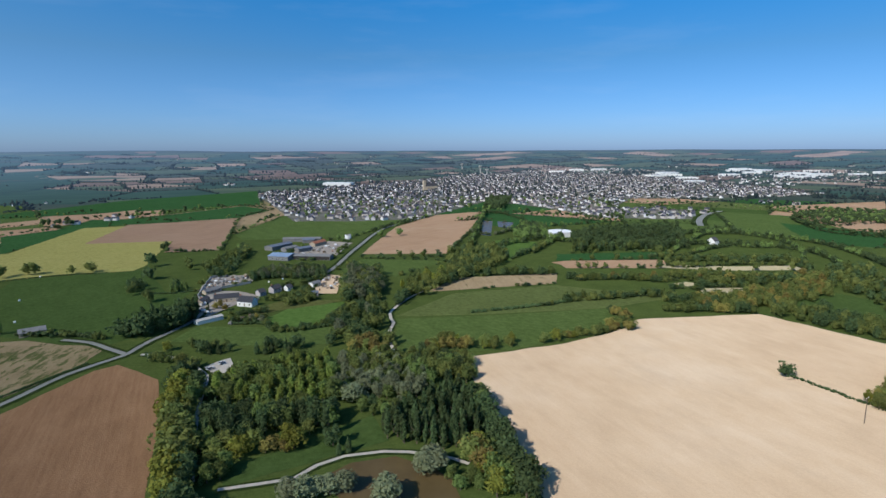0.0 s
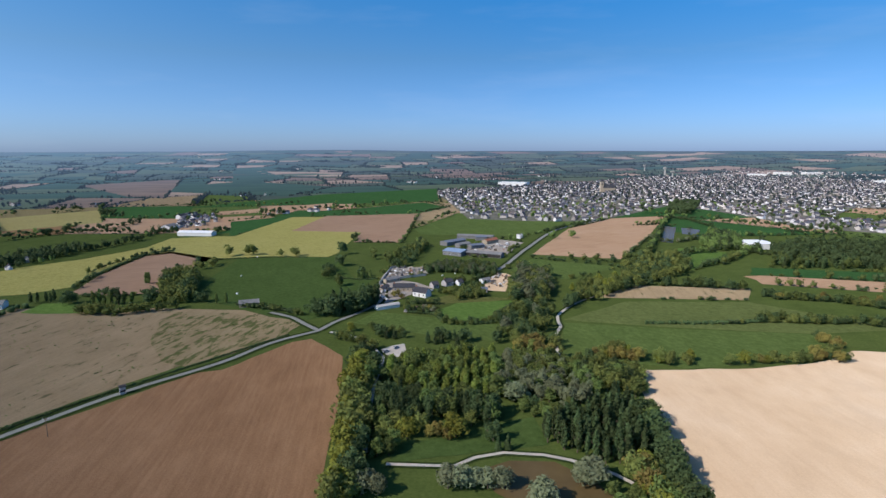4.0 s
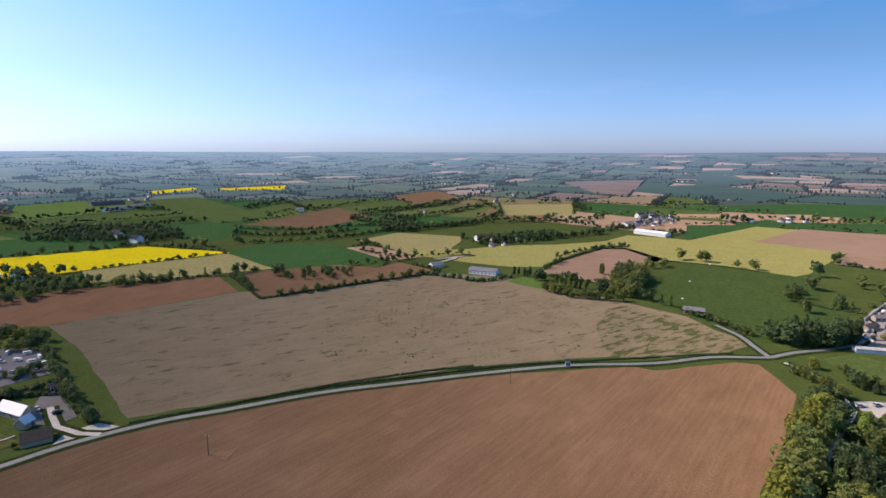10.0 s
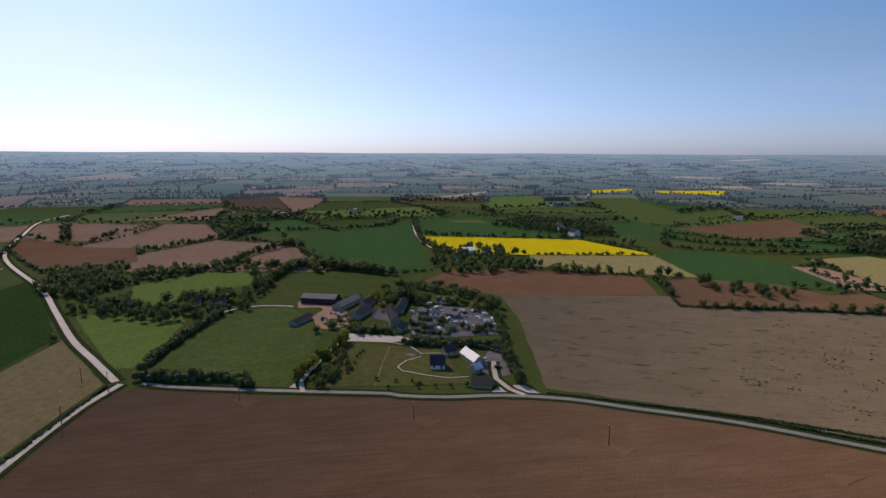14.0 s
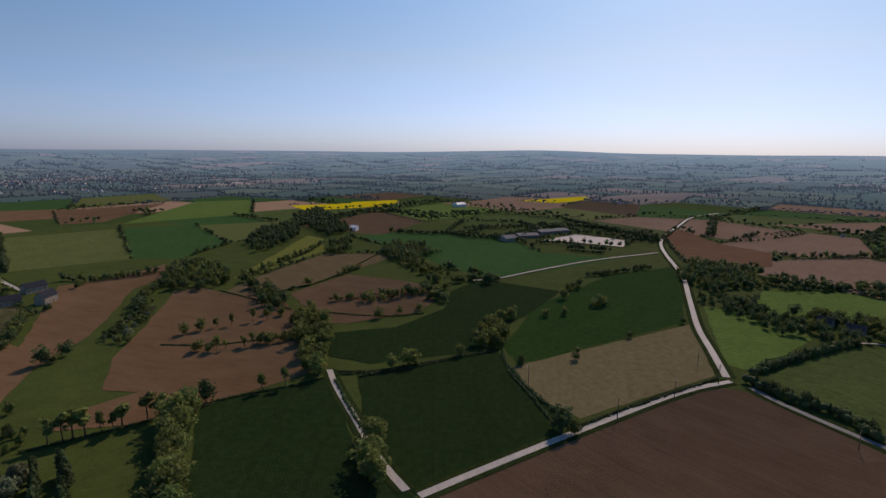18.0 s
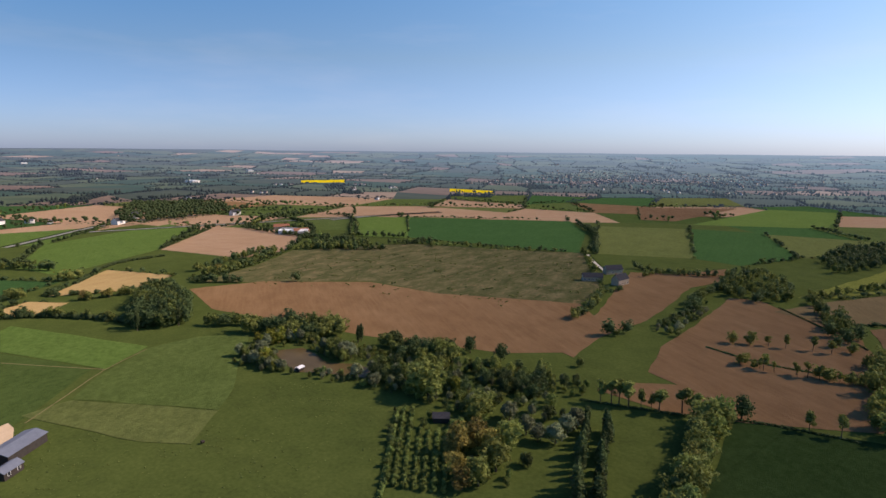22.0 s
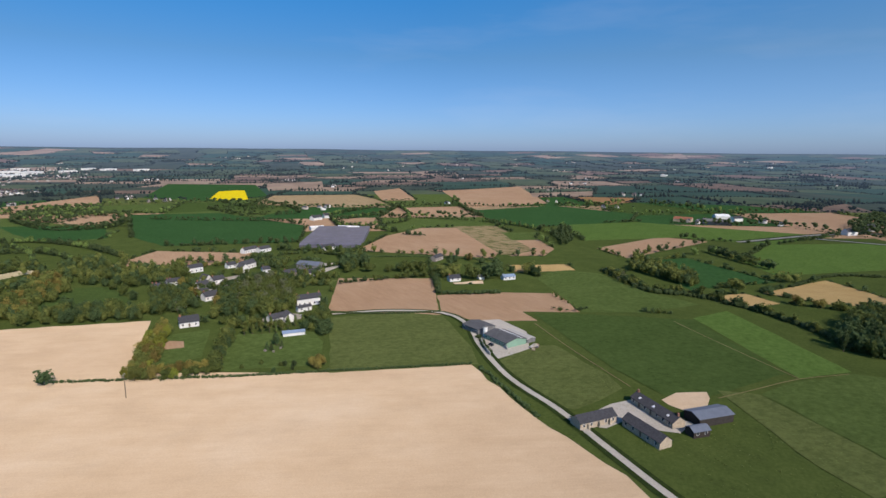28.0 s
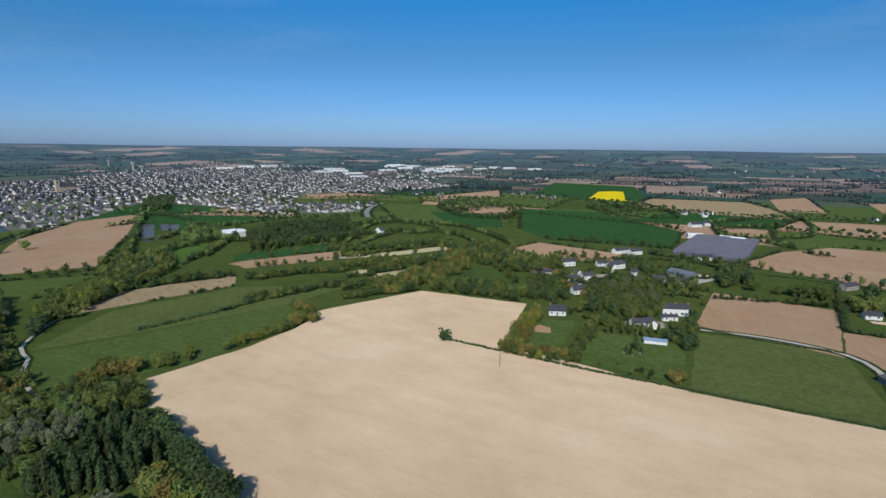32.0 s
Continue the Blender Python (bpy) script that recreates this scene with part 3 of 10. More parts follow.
field("rough_meadow", ROUGH, 1, "rough olive meadow with brown tufts",
      [(450.4, -199.8), (482, -272), (524, -337), (466, -459), (347, -514), (285, -552), (221, -450), (193.3, -414.8), (186.2, -359.7), (282.3, -310.5), (352.6, -301.8), (390, -262.6)])
field("long_soil_field", SOIL_RED, 2, "long light brown ploughed field",
      [(433.4, -184), (417.3, -234.5), (349.6, -299.2), (282.3, -310.5), (186.2, -361.5), (144.9, -322.8), (141.1, -266.3), (166.8, -241), (241.3, -208.1), (366.7, -169.9)])
field("wheat_field", WHEAT_DARK, 2, "dark bluish green wheat field",
      [(652, -645), (437, -800), (357, -698), (288, -550), (502, -495)])
field("meadow", GRASS_BRIGHT, 2, "light green field",
      [(733, -594), (655, -643), (499, -492), (565, -451)])
field("meadow", GRASS_LIGHT, 2, "mid green field",
      [(376, -777), (268, -845), (183, -606), (276, -557)])
field("wheat_field", WHEAT_DARK, 2, "dark green wedge field",
      [(265, -847), (178, -877), (101, -687), (137, -601), (183, -606)])
field("meadow", GRASS_LIGHT, 2, "green sloping field",
      [(171, -866), (36, -899), (77, -716), (100, -692)])
field("soil_field", SOIL_LIGHT, 2, "distant brown band field",
      [(808, -662), (727, -808), (473, -845), (445, -794), (741, -606)])
field("soil_field", SOIL_BROWN, 2, "distant reddish field",
      [(450, -1102), (299, -1233), (314, -926), (364, -905)])
field("meadow", GRASS_BRIGHT, 2, "distant green field",
      [(280, -899), (248, -1268), (134, -1295), (109, -1008)])
field("rapeseed_field", RAPE, 2, "yellow rapeseed strip field",
      [(49, -1151), (-185, -1226), (-146, -1115), (-23, -1065), (20, -1065)])
field("rapeseed_field", RAPE, 2, "distant yellow rapeseed strip",
      [(1089, -1249), (939, -1267), (876, -1182), (999, -1146)])
field("rapeseed_field", RAPE, 2, "distant yellow rapeseed strip",
      [(1743, -1169), (1669, -1313), (1532, -1204), (1605, -1076)])
field("rapeseed_field", RAPE, 2, "distant yellow rapeseed strip",
      [(-456, -1200), (-671, -1292), (-646, -1200), (-520, -1130)])
field("meadow", GRASS_MID, 2, "young green crop field",
      [(470.4, 76.3), (516.1, 65.7), (512.2, 25.9), (454.1, -14.3), (431.0, -50.6), (393.8, -10.6), (379.9, 29.7), (425.7, 52.0)])
field("soil_field", SOIL_LIGHT, 2, "pinkish bare field",
      [(320.1, 194.4), (407.4, 235.9), (437.9, 161.4), (350.6, 124.4), (338.7, 118.1)])
field("soil_field", SOIL_LIGHT, 2, "pinkish bare strip behind a hedge",
      [(386.1, 137.9), (412.2, 93.8), (425.3, 52.7), (379.5, 30.3), (365.9, 68.3), (349.2, 54.7), (333.4, 90.8), (339.9, 107.8), (344.4, 120.1)])
field("soil_field", SOIL_LIGHT, 2, "sandy bare field",
      [(530, 286), (641, 298), (724, 283), (749, 236), (577, 136), (546, 134)])
field("tan_field", STUBBLE_WEEDY, 2, "straw-coloured field with green flush",
      [(755.6, 245.7), (789.0, 193.4), (719.6, 148.8), (648.3, 108.0), (583.3, 100.4), (568.1, 131.1)])
field("meadow", GRASS_MID, 3, "green patch in straw field",
      [(727, 168), (746, 120), (669, 115), (667, 141)])
field("soil_field", SOIL_LIGHT, 2, "sandy distant field",
      [(1322, 654), (1457, 638), (1125, 453), (1083, 515)])
field("soil_field", SOIL_LIGHT, 2, "sandy distant field with a notch",
      [(1414, 495), (1688, 338), (1178, 174), (1008, 295)])
field("soil_field", SOIL_LIGHT, 2, "distant sandy strip",
      [(1443, 260), (1593, 107), (1405, 100), (1320, 231)])
field("soil_field", SOIL_LIGHT, 2, "distant sandy field with trees",
      [(1441, 1086), (1645, 1008), (1355, 824), (1213, 903)])
field("soil_field", SOIL_LIGHT, 2, "sandy wedge field",
      [(649, 37), (768, -36), (750, -91), (598, 3)])
field("soil_field", SOIL_LIGHT, 2, "pinkish bare field by the red farm",
      [(630, -239), (763, -367), (642, -443), (527, -332), (524, -276)])
field("soil_field", SOIL_ORANGE, 2, "ochre strip behind garden",
      [(517, 111), (542, 59), (518, 48), (485.5, 99.3)])
field("wheat_field", WHEAT_DARK, 2, "dark green field",
      [(579, -3), (623, -55), (532, -120), (474.5, -47.7)])
field("wheat_field", WHEAT_DARK, 2, "dark green field on rise",
      [(980, 279), (1130, 157), (1035, -5), (918, 5), (803, 129), (810, 198)])
field("meadow", GRASS_BRIGHT, 2, "green meadow",
      [(837, 100), (918, -4), (865, -258), (755, -160), (769, -52), (700, 54)])
field("meadow", GRASS_BRIGHT, 2, "green meadow below the main road",
      [(626, -108), (755, -160), (837, -331), (767, -344), (634, -240), (561, -126)])
field("wheat_field", WHEAT_DARK, 2, "dark green field",
      [(681, 780), (757, 666), (682, 448), (555, 377), (474, 498), (506, 577)])
field("meadow", GRASS_MID, 2, "green field inside the road bend",
      [(485, 982), (575, 906), (541, 645), (478, 602), (395, 733)])
field("soil_field", SOIL_LIGHT, 2, "sandy field behind village",
      [(374, 459), (448, 480), (477, 379), (435, 355), (382, 403)])
field("rapeseed_field", RAPE, 3, "bright yellow rapeseed field",
      [(943, 845), (1158, 993), (1201, 970), (984, 786)])
field("wheat_field", WHEAT_DARK, 2, "distant dark green field",
      [(917, 1011), (1309, 1337), (1395, 1085), (1070, 799), (929, 816)])
field("meadow", GRASS_LIGHT, 2, "green field",
      [(-32.1, 357), (6.9, 415.6), (93.4, 441.4), (174.5, 401.3), (115.4, 373.6), (36.7, 361.2), (-15, 356.7)])
field("meadow", GRASS_MID, 2, "green meadow by the big field",
      [(-26.4, 288.8), (-31.6, 350.7), (36.5, 358.6), (115.4, 373.6), (106.5, 325.7), (37.9, 292.4)])
field("pale_strip", STUBBLE, 3, "grey-brown bare strip",
      [(-13, 421.1), (11.7, 469.4), (102.4, 485.6), (94.6, 447.2)])
field("soil_field", SOIL_LIGHT, 2, "pinkish field at town edge",
      [(-88, 583), (-69, 795), (-13, 941), (74, 1000), (31, 721), (4, 584)])
field("soil_strip", SOIL_LIGHT, 2, "sandy strip with bushes",
      [(114, 534), (224, 537), (212, 505), (116, 507)])
field("wheat_field", WHEAT_DARK, 3, "dark green wedge",
      [(-516, 597), (-574, 895), (-506, 906), (-480, 655)])
field("wheat_field", WHEAT_DARK, 2, "dark green field",
      [(121, 578), (243, 589), (228, 548), (114, 542)])
field("wheat_field", WHEAT_DARK, 2, "dark green wheat",
      [(-479, 585), (-580, 714), (-544, 792), (-494, 934), (-404, 1113), (-323, 1035), (-342, 913), (-478, 832), (-532, 809)])
field("soil_strip", SOIL_LIGHT, 3, "pale strip in wheat",
      [(-679, 839), (-650, 908), (-557, 1005), (-532, 969), (-609, 850)])
field("wheat_field", WHEAT_DARK, 2, "distant dark green field",
      [(-1860, 2334), (-1887, 2568), (-1271, 1938), (-1185, 1581), (-1200, 1497)])
field("wheat_field", WHEAT_DARK, 3, "dark green slope",
      [(506, 821), (574, 706), (493, 604), (440, 635), (469, 734)])
field("soil_field", SOIL_LIGHT, 2, "pinkish distant field",
      [(625, 1059), (927, 1151), (752, 930), (610, 961)])
field("green_meadow", GRASS_DARK, 2, "green pasture with small pale animals",
      [(-331.4, 366.1), (-373, 467), (-278, 509), (-219.7, 423.7), (-200, 428.9), (-186.4, 313.1), (-197.5, 298.5), (-280.7, 321.8)])
field("green_meadow", GRASS_MID, 2, "green pasture behind wooded park",
      [(-160.6, 308.6), (-156.4, 336.9), (-65.8, 333.4), (-63.4, 302.6), (-118.2, 301.4)])
field("green_meadow", GRASS_MID, 2, "green field at town edge",
      [(-279, 730), (-276, 942), (-57, 873), (-119, 701), (-251, 682)])
field("green_meadow", GRASS_MID, 2, "green paddock by lane",
      [(-96, 499), (-84, 558), (3, 544), (-42, 474.8), (-72.7, 479.8)])
field("green_meadow", GRASS_DARK, 2, "dark green glade in the park",
      [(-44.2, 204.6), (-29.9, 216.5), (-20.8, 195.7), (-34.7, 187.8), (-66.3, 170.2), (-73.4, 164), (-76.6, 177), (-56.7, 191.9)])
field("pasture", GRASS_LIGHT, 2, "green pasture between lane and bare field",
      [(306.1, 184.6), (334, 148.2), (338.7, 117.4), (286.7, 81.5), (263.3, 70.9), (245.1, 105.3), (226.1, 137.7)])
field("pasture", GRASS_LIGHT, 2, "green pasture by barns",
      [(271.1, 62.5), (301.3, 49.6), (306.5, 37.3), (272.9, 6.7), (258.5, -0.7), (241.8, 8.5), (228.5, 18), (229.4, 25.7)])
field("soil_field", SOIL_BROWN, 3, "reddish field corner left of stubble",
      [(-524, 61), (-521, 149), (-443, 223.2), (-428, 58)])
field("distant_soil", SOIL_BROWN, 2, "distant brown bare field",
      [(-1664, 1342), (-1655, 1771), (-1021, 1031), (-1139, 1040)])
field("distant_soil", SOIL_LIGHT, 2, "distant tan strip",
      [(-1734, 2346), (-1308, 2451), (-1139, 2116), (-1495, 2105)])
field("distant_soil", SOIL_LIGHT, 3, "distant tan strip",
      [(-705, 820), (-582, 1048), (-538, 969), (-659, 783)])
field("distant_soil", SOIL_BROWN, 2, "distant reddish fields",
      [(-1287, 497), (-1429, 701), (-1150, 636), (-1042, 460)])
field("distant_soil", BARLEY, 2, "distant pale field",
      [(-981, 630), (-935, 787), (-767, 648), (-817, 531)])
field("wheat_field", WHEAT_DARK, 1, "distant dark green field",
      [(-1328, 1211), (-1314, 1712), (-854, 1528), (-777, 1165)])
field("wheat_field", WHEAT_DARK, 2, "dark green band field",
      [(-811, 870), (-722, 1244), (-515, 1538), (-379, 1143), (-559, 1026)])
field("rapeseed_field", RAPE, 2, "distant yellow strip",
      [(-1725, -38), (-1858, 85), (-1749, 92), (-1597, -26)])
field("rapeseed_field", RAPE, 2, "distant yellow strip",
      [(-1768, 138), (-1848, 358), (-1638, 323), (-1668, 173)])
field("distant_soil", SOIL_LIGHT, 2, "white plastic-covered distant field",
      [(-1318, -412), (-1583, -323), (-1521, -305), (-1327, -342)])
field("meadow", GRASS_MID, 2, "distant green field",
      [(-1407, -64), (-1465, 71), (-950, 169), (-910, 69), (-1112, 10)])
field("soil_field", SOIL_BROWN, 2, "brown field by hamlet",
      [(-878, 102), (-1069, 305), (-884, 318), (-791, 191)])
field("gravel_yard", GRAVEL, 3, "pale gravel yard",
      [(-295.8, -148), (-301, -112.4), (-296.6, -103.8), (-288.4, -114.7), (-283.2, -140.2)])
field("gravel_yard", SOIL_LIGHT, 3, "pale dusty farm yard",
      [(-320.7, -184), (-333.5, -184.9), (-348.1, -181.9), (-336.2, -171.7), (-343.6, -169.1), (-308.8, -154.3), (-299.9, -159.3), (-300.2, -168.9)])
field("water_pond", WATER, 2, "brown still pond",
      [(-33.7, 160.1), (-43.2, 170.1), (-33.4, 180.3), (-17.6, 184.6), (-3.1, 176.5), (2.7, 169.7), (5.3, 159.9), (10, 140)])
field("water_pond", WATER, 2, "blue distant ponds",
      [(61, 869), (78, 855), (62, 706), (49, 716)])
field("water_pond", WATER, 2, "blue distant pond",
      [(85, 854), (108, 840), (98, 778), (80, 790)])
field("farm_yard", GRAVEL, 3, "pale gravel yard of stone farm",
      [(215.6, 18.6), (239.6, 3.9), (247, -4.3), (243.5, -12.6), (233.2, -29.3), (222.2, -23.3), (221.4, -12.4), (228.7, -4.7), (216.3, 4.5)])
field("sand_heap_yard", SOIL_PALE, 4, "bare sandy patch behind barns",
      [(251.7, -17.5), (262.1, -24.2), (268.0, -37.7), (261.0, -38.3), (246.8, -35.2), (243.3, -27.6), (247.3, -20.6)])
field("farm_yard", GRAVEL, 3, "pale concrete farm yard",
      [(318.8, 91.8), (299.8, 81), (270, 65.9), (295.3, 50.1), (324.5, 57.4), (343, 78.8), (335.7, 91.4)])
field("sand_pit", GRAVEL, 3, "white track along paddock",
      [(-277, -645), (-346, -685), (-392, -621), (-356, -582), (-305, -632)])
road("lane", ASPHALT, 3.0, "grey country lane bordered by dark grass verges",
     [(-174.1, 287.9), (-188.9, 259.5), (-196, 225.8), (-213.8, 183.2), (-224.9, 138.5), (-232.5, 96.4), (-238.8, 58.4), (-240.2, 16.6), (-241.3, -8.7), (-236.7, -38), (-227.4, -63), (-222.6, -84), (-223.2, -89.5), (-214.6, -126.6), (-206.1, -163.2), (-200.7, -190.5), (-200.2, -207.7)])
road("lane", GRAVEL, 3.2, "pale gravel lane from the crossroads",
     [(-30, -159.1), (-53, -168.6), (-96.8, -185.7), (-162.8, -209.8), (-196.1, -216.2)])
road("lane", GRAVEL, 3.6, "pale lane over the hill from the crossroads",
     [(-197.6, -220.9), (-216.5, -255.5), (-238.5, -295.8), (-281, -361.2), (-327, -433), (-421, -602), (-550, -744), (-649, -841), (-737, -887)])
road("lane", GRAVEL, 3, "pale gravel lane between hedgerows",
     [(-4.7, -271.5), (-7.2, -250.4), (-15.4, -207), (-20, -182.7), (-26.4, -162.7)])
road("track", GRAVEL, 2.4, "pale farm track through crops",
     [(-128, -450.6), (-150.4, -449.4), (-202, -476), (-280, -512), (-374, -539)])
road("lane", GRAVEL, 3.0, "light farm lane beside bare field",
     [(314, 187.5), (334.9, 155.8), (343.4, 119), (324.8, 95.3), (291.2, 78), (253.3, 53.1), (226.7, 25.4), (205.6, 7.2), (180.9, -14), (161.1, -32.7)])
road("lane", ASPHALT, 3.0, "grey road from crossroads beside stubble",
     [(-174.1, 287.9), (-190.6, 297.7), (-206.2, 307.2), (-226.1, 312.3)])
road("lane", ASPHALT, 3.0, "grey road from crossroads into hamlet",
     [(-174.1, 287.9), (-172.8, 307.8), (-168.6, 324.9), (-164.6, 351.3), (-170.9, 379.3), (-191.4, 418.9)])
road("lane", GRAVEL, 2.6, "gravel track along the wooded park",
     [(-166, 287.8), (-148.8, 284.2), (-128.5, 269.8), (-118.1, 258.8), (-107.5, 225), (-98.6, 200.6), (-91.2, 180.7), (-85.2, 168.7)])
road("park_path", GRAVEL, 1.7, "pale gravel footpath round the pond",
     [(-74.6, 164.6), (-62.6, 167.6), (-51.1, 170.8), (-45.2, 178.6), (-36.2, 184.7), (-22.1, 187.7), (-12.6, 187.2), (3, 182.9), (8.9, 179.2)])
road("footpath", GRAVEL, 2, "white footpath through meadows",
     [(-27.3, 287.9), (-33.3, 322.1), (-32, 342.2), (-36.6, 363.6), (-27.3, 399.7), (-11.1, 433.7), (2.9, 469.6)])
road("main_road", ASPHALT, 4, "grey road to town past the farm",
     [(-112.2, 476.1), (-104, 511), (-99, 618), (-84, 778), (-40, 887)])
road("main_road", ASPHALT, 9, "grey main road curving past town",
     [(374, 793), (402, 858), (448, 933), (498, 984)])
road("track", GRAVEL, 2.4, "white track at rapeseed corner",
     [(-881, -307), (-746, -258), (-655, -218), (-608, -189)])
road("farm_track", GRAVEL, 3, "pale track to farmhouse",
     [(292, -570), (257, -521), (223, -479)])
road("main_road", ASPHALT, 7, "distant grey road",
     [(716, -533), (708, -624), (678, -729), (829, -226)])
road("main_road", ASPHALT, 7, "distant grey road",
     [(922, -407), (898, -277), (761, -125)])
road("drive", GRAVEL, 3.5, "pale track between yellow fields",
     [(-508, 261), (-508, 294), (-505, 245), (-502, 270), (-483, 228)])
road("track", GRAVEL, 2.4, "pale track by barn gardens",
     [(318.3, 305.7), (342.7, 313.1), (365, 304.3)])
road("lane", GRAVEL, 4, "pale village lane", pts=[(302.4, 298.8), (323.9, 311.0), (348.1, 308.5), (379.9, 305.7), (399.7, 299.9)])
road("grass_bank", BARLEY_DRY, 0.6, "strip of pale dry grass along a fence line",
     [(343.3, 56), (301.5, 26.5), (261.8, -4)])
road("grass_bank", BARLEY_DRY, 0.6, "strip of pale dry grass along a fence line",
     [(379.7, -29.7), (340.5, -55.2), (301.1, -82.7)])
road("grass_bank", BARLEY_DRY, 0.6, "strip of pale dry grass along a fence line",
     [(262.7, -42.1), (279.2, -59.9), (300.2, -82.4), (316.1, -108.2)])
road("garden_path", GRAVEL, 0.9, "narrow winding gravel path over a lawn",
     [(-288.4, -114.7), (-286.2, -102), (-276.5, -91.7), (-280.3, -81.9)])
road("garden_path", GRAVEL, 0.9, "narrow winding gravel path over a lawn",
     [(-271.7, -90.2), (-264.6, -96), (-254.9, -97.4), (-250.4, -93.4), (-248.8, -80.1), (-248.3, -68.3), (-253, -58.9)])
road("drive", GRAVEL, 2.2, "pale gravel farm entrance drive",
     [(-213.6, -128.8), (-222.8, -135.2), (-242.7, -139.2), (-275.1, -143.1), (-288.6, -142.8)])
road("drive", GRAVEL, 2.6, "pale gravel entrance apron",
     [(-239.6, -29.3), (-243.8, -36.6), (-254.3, -45.4), (-276.3, -50.9)])
road("farm_track", GRAVEL, 2, "pale farm track to hangar",
     [(-301.2, -248.3), (-318.1, -246.6), (-334.7, -232.5), (-339.5, -209.5)])
field("weedy_patch", STUBBLE_WEEDY, 2, "green weedy patch in grey-brown stubble",
      [(-282, 271.2), (-288.6, 293.1), (-256.7, 301.8), (-221.4, 303.1), (-191.1, 301.4), (-189.5, 265.2), (-197.5, 241.9), (-208.9, 215.5), (-227.2, 217.5), (-259.1, 241.6)])
field("ploughed_edge", SOIL_LIGHT, 3, "sandy bare strip in a grazing marsh",
      [(107, 534), (122, 542), (225, 545), (213, 513), (121, 509)])
field("rapeseed_field", RAPE, 3, "bright yellow rapeseed field",
      [(960, 868), (1140, 1000), (1197, 988), (1038, 833)])
field("rapeseed_field", RAPE, 3, "bright yellow rapeseed strip",
      [(-72, -1135), (-78, -1215), (-182, -1254), (-177, -1192)])
field("builders_yard", GRAVEL_DARK, 3, "dusty builders yard full of stacks",
      [(-195.6, 425.6), (-207, 479), (-174, 485), (-162.9, 458.7), (-181.4, 438.1)])
field("builders_yard", GRAVEL_DARK, 3, "pale gravel yard in the hamlet",
      [(-169.8, 358.9), (-189.5, 412.6), (-184, 428.7), (-161.2, 425.3), (-142.1, 411.9), (-152.5, 380.4), (-158.2, 357.8)])
field("sand_yard", SOIL_PALE, 3, "sandy yard with stored materials",
      [(-100.7, 416.6), (-105.1, 442.1), (-104.3, 484.3), (-86, 477.8), (-83, 417.7)])
field("farm_yard", GRAVEL_DARK, 3, "concrete yard of large farm",
      [(-160, 559), (-167, 616), (-156, 641), (-141, 670), (-109, 656), (-112, 630), (-114, 570), (-135, 549)])
field("meadow", GRASS_BRIGHT, 3, "green paddock behind hedges",
      [(-118.7, 352), (-109.3, 376.4), (-74, 392.9), (-67.6, 378.7), (-83.4, 336.9), (-106.9, 333.9)])
field("campsite_yard", GRAVEL_DARK, 3, "grey gravel campsite with pitches",
      [(-299.9, -107.7), (-346.7, -121), (-370, -111.9), (-376.7, -80), (-358.1, -66.1), (-321.1, -55.7), (-316.6, -67.2), (-303.8, -88.6)])
field("gravel_yard", GRAVEL_DARK, 3, "grey gravel parking area",
      [(-261.4, -57.8), (-290.8, -56.8), (-294.1, -49.3), (-261.3, -39.4), (-256.4, -45.7)])
road("grass_bank", BARLEY_DRY, 0.9, "line of dry grass across a lawn",
     [(-228.7, -99.1), (-253.2, -105.7), (-281.3, -112.6)])
field("water_pond", WATER, 2, "brown still pond among willows",
      [(263.1, -154.6), (255.4, -168.6), (241.2, -168.1), (227.8, -164.5), (214.6, -173.7), (200.8, -175.4), (195.2, -166.9), (221.1, -153.3), (227.9, -146.6), (243.6, -149.1)])
field("meadow", GRASS_DARK, 2, "dark green hollow meadow",
      [(248.2, 383.3), (301, 419), (314.2, 388.9), (288.3, 335.4), (277, 334.8), (253.6, 367.9)])
field("rough_strip", BARLEY_PALE, 3, "pale dry grass strip in the valley",
      [(205, 506), (212, 521), (272, 511), (334, 514), (336, 483), (327, 467), (323, 494), (262, 493)])
field("rough_strip", BARLEY_PALE, 3, "pale dry grass strip in the valley",
      [(203.1, 428.8), (248.6, 429.8), (249.8, 420.7), (237.3, 414.7), (201.6, 411.3)])
field("rough_strip", BARLEY_PALE, 3, "pale dry grass patch in the valley",
      [(188.9, 444.3), (202.7, 450.7), (211.4, 445.4), (201.1, 432.2)])
field("bare_patch", SOIL_LIGHT, 3, "bare earth patch on a lawn",
      [(227.1, 245.4), (234.4, 247.4), (236.7, 239.3), (229.2, 231.5), (223.1, 238.1)])
road("lane", GRAVEL, 2.4, "pale village lane between white houses",
     [(289.1, 289.3), (317.1, 307.6), (337, 311), (374.4, 305.7)])
field("wheat_field", WHEAT_DEEP, 1, "dark green wheat field between tree rows",
      [(-0.1, -294.4), (-6.3, -330.5), (-47.1, -333.5), (-86.6, -367.5), (-103.6, -415.4), (-139.7, -451.4), (-191.5, -398.1), (-138.2, -340.2), (-99.7, -311.5), (-82.3, -280.3), (-25.6, -275.4)])
field("meadow", GRASS_BRIGHT, 3, "bright green meadow between belts of trees",
      [(-314, -334.7), (-359, -370), (-407, -356), (-436, -313), (-393.1, -286.7), (-349.9, -287.3), (-316.4, -305.3)])

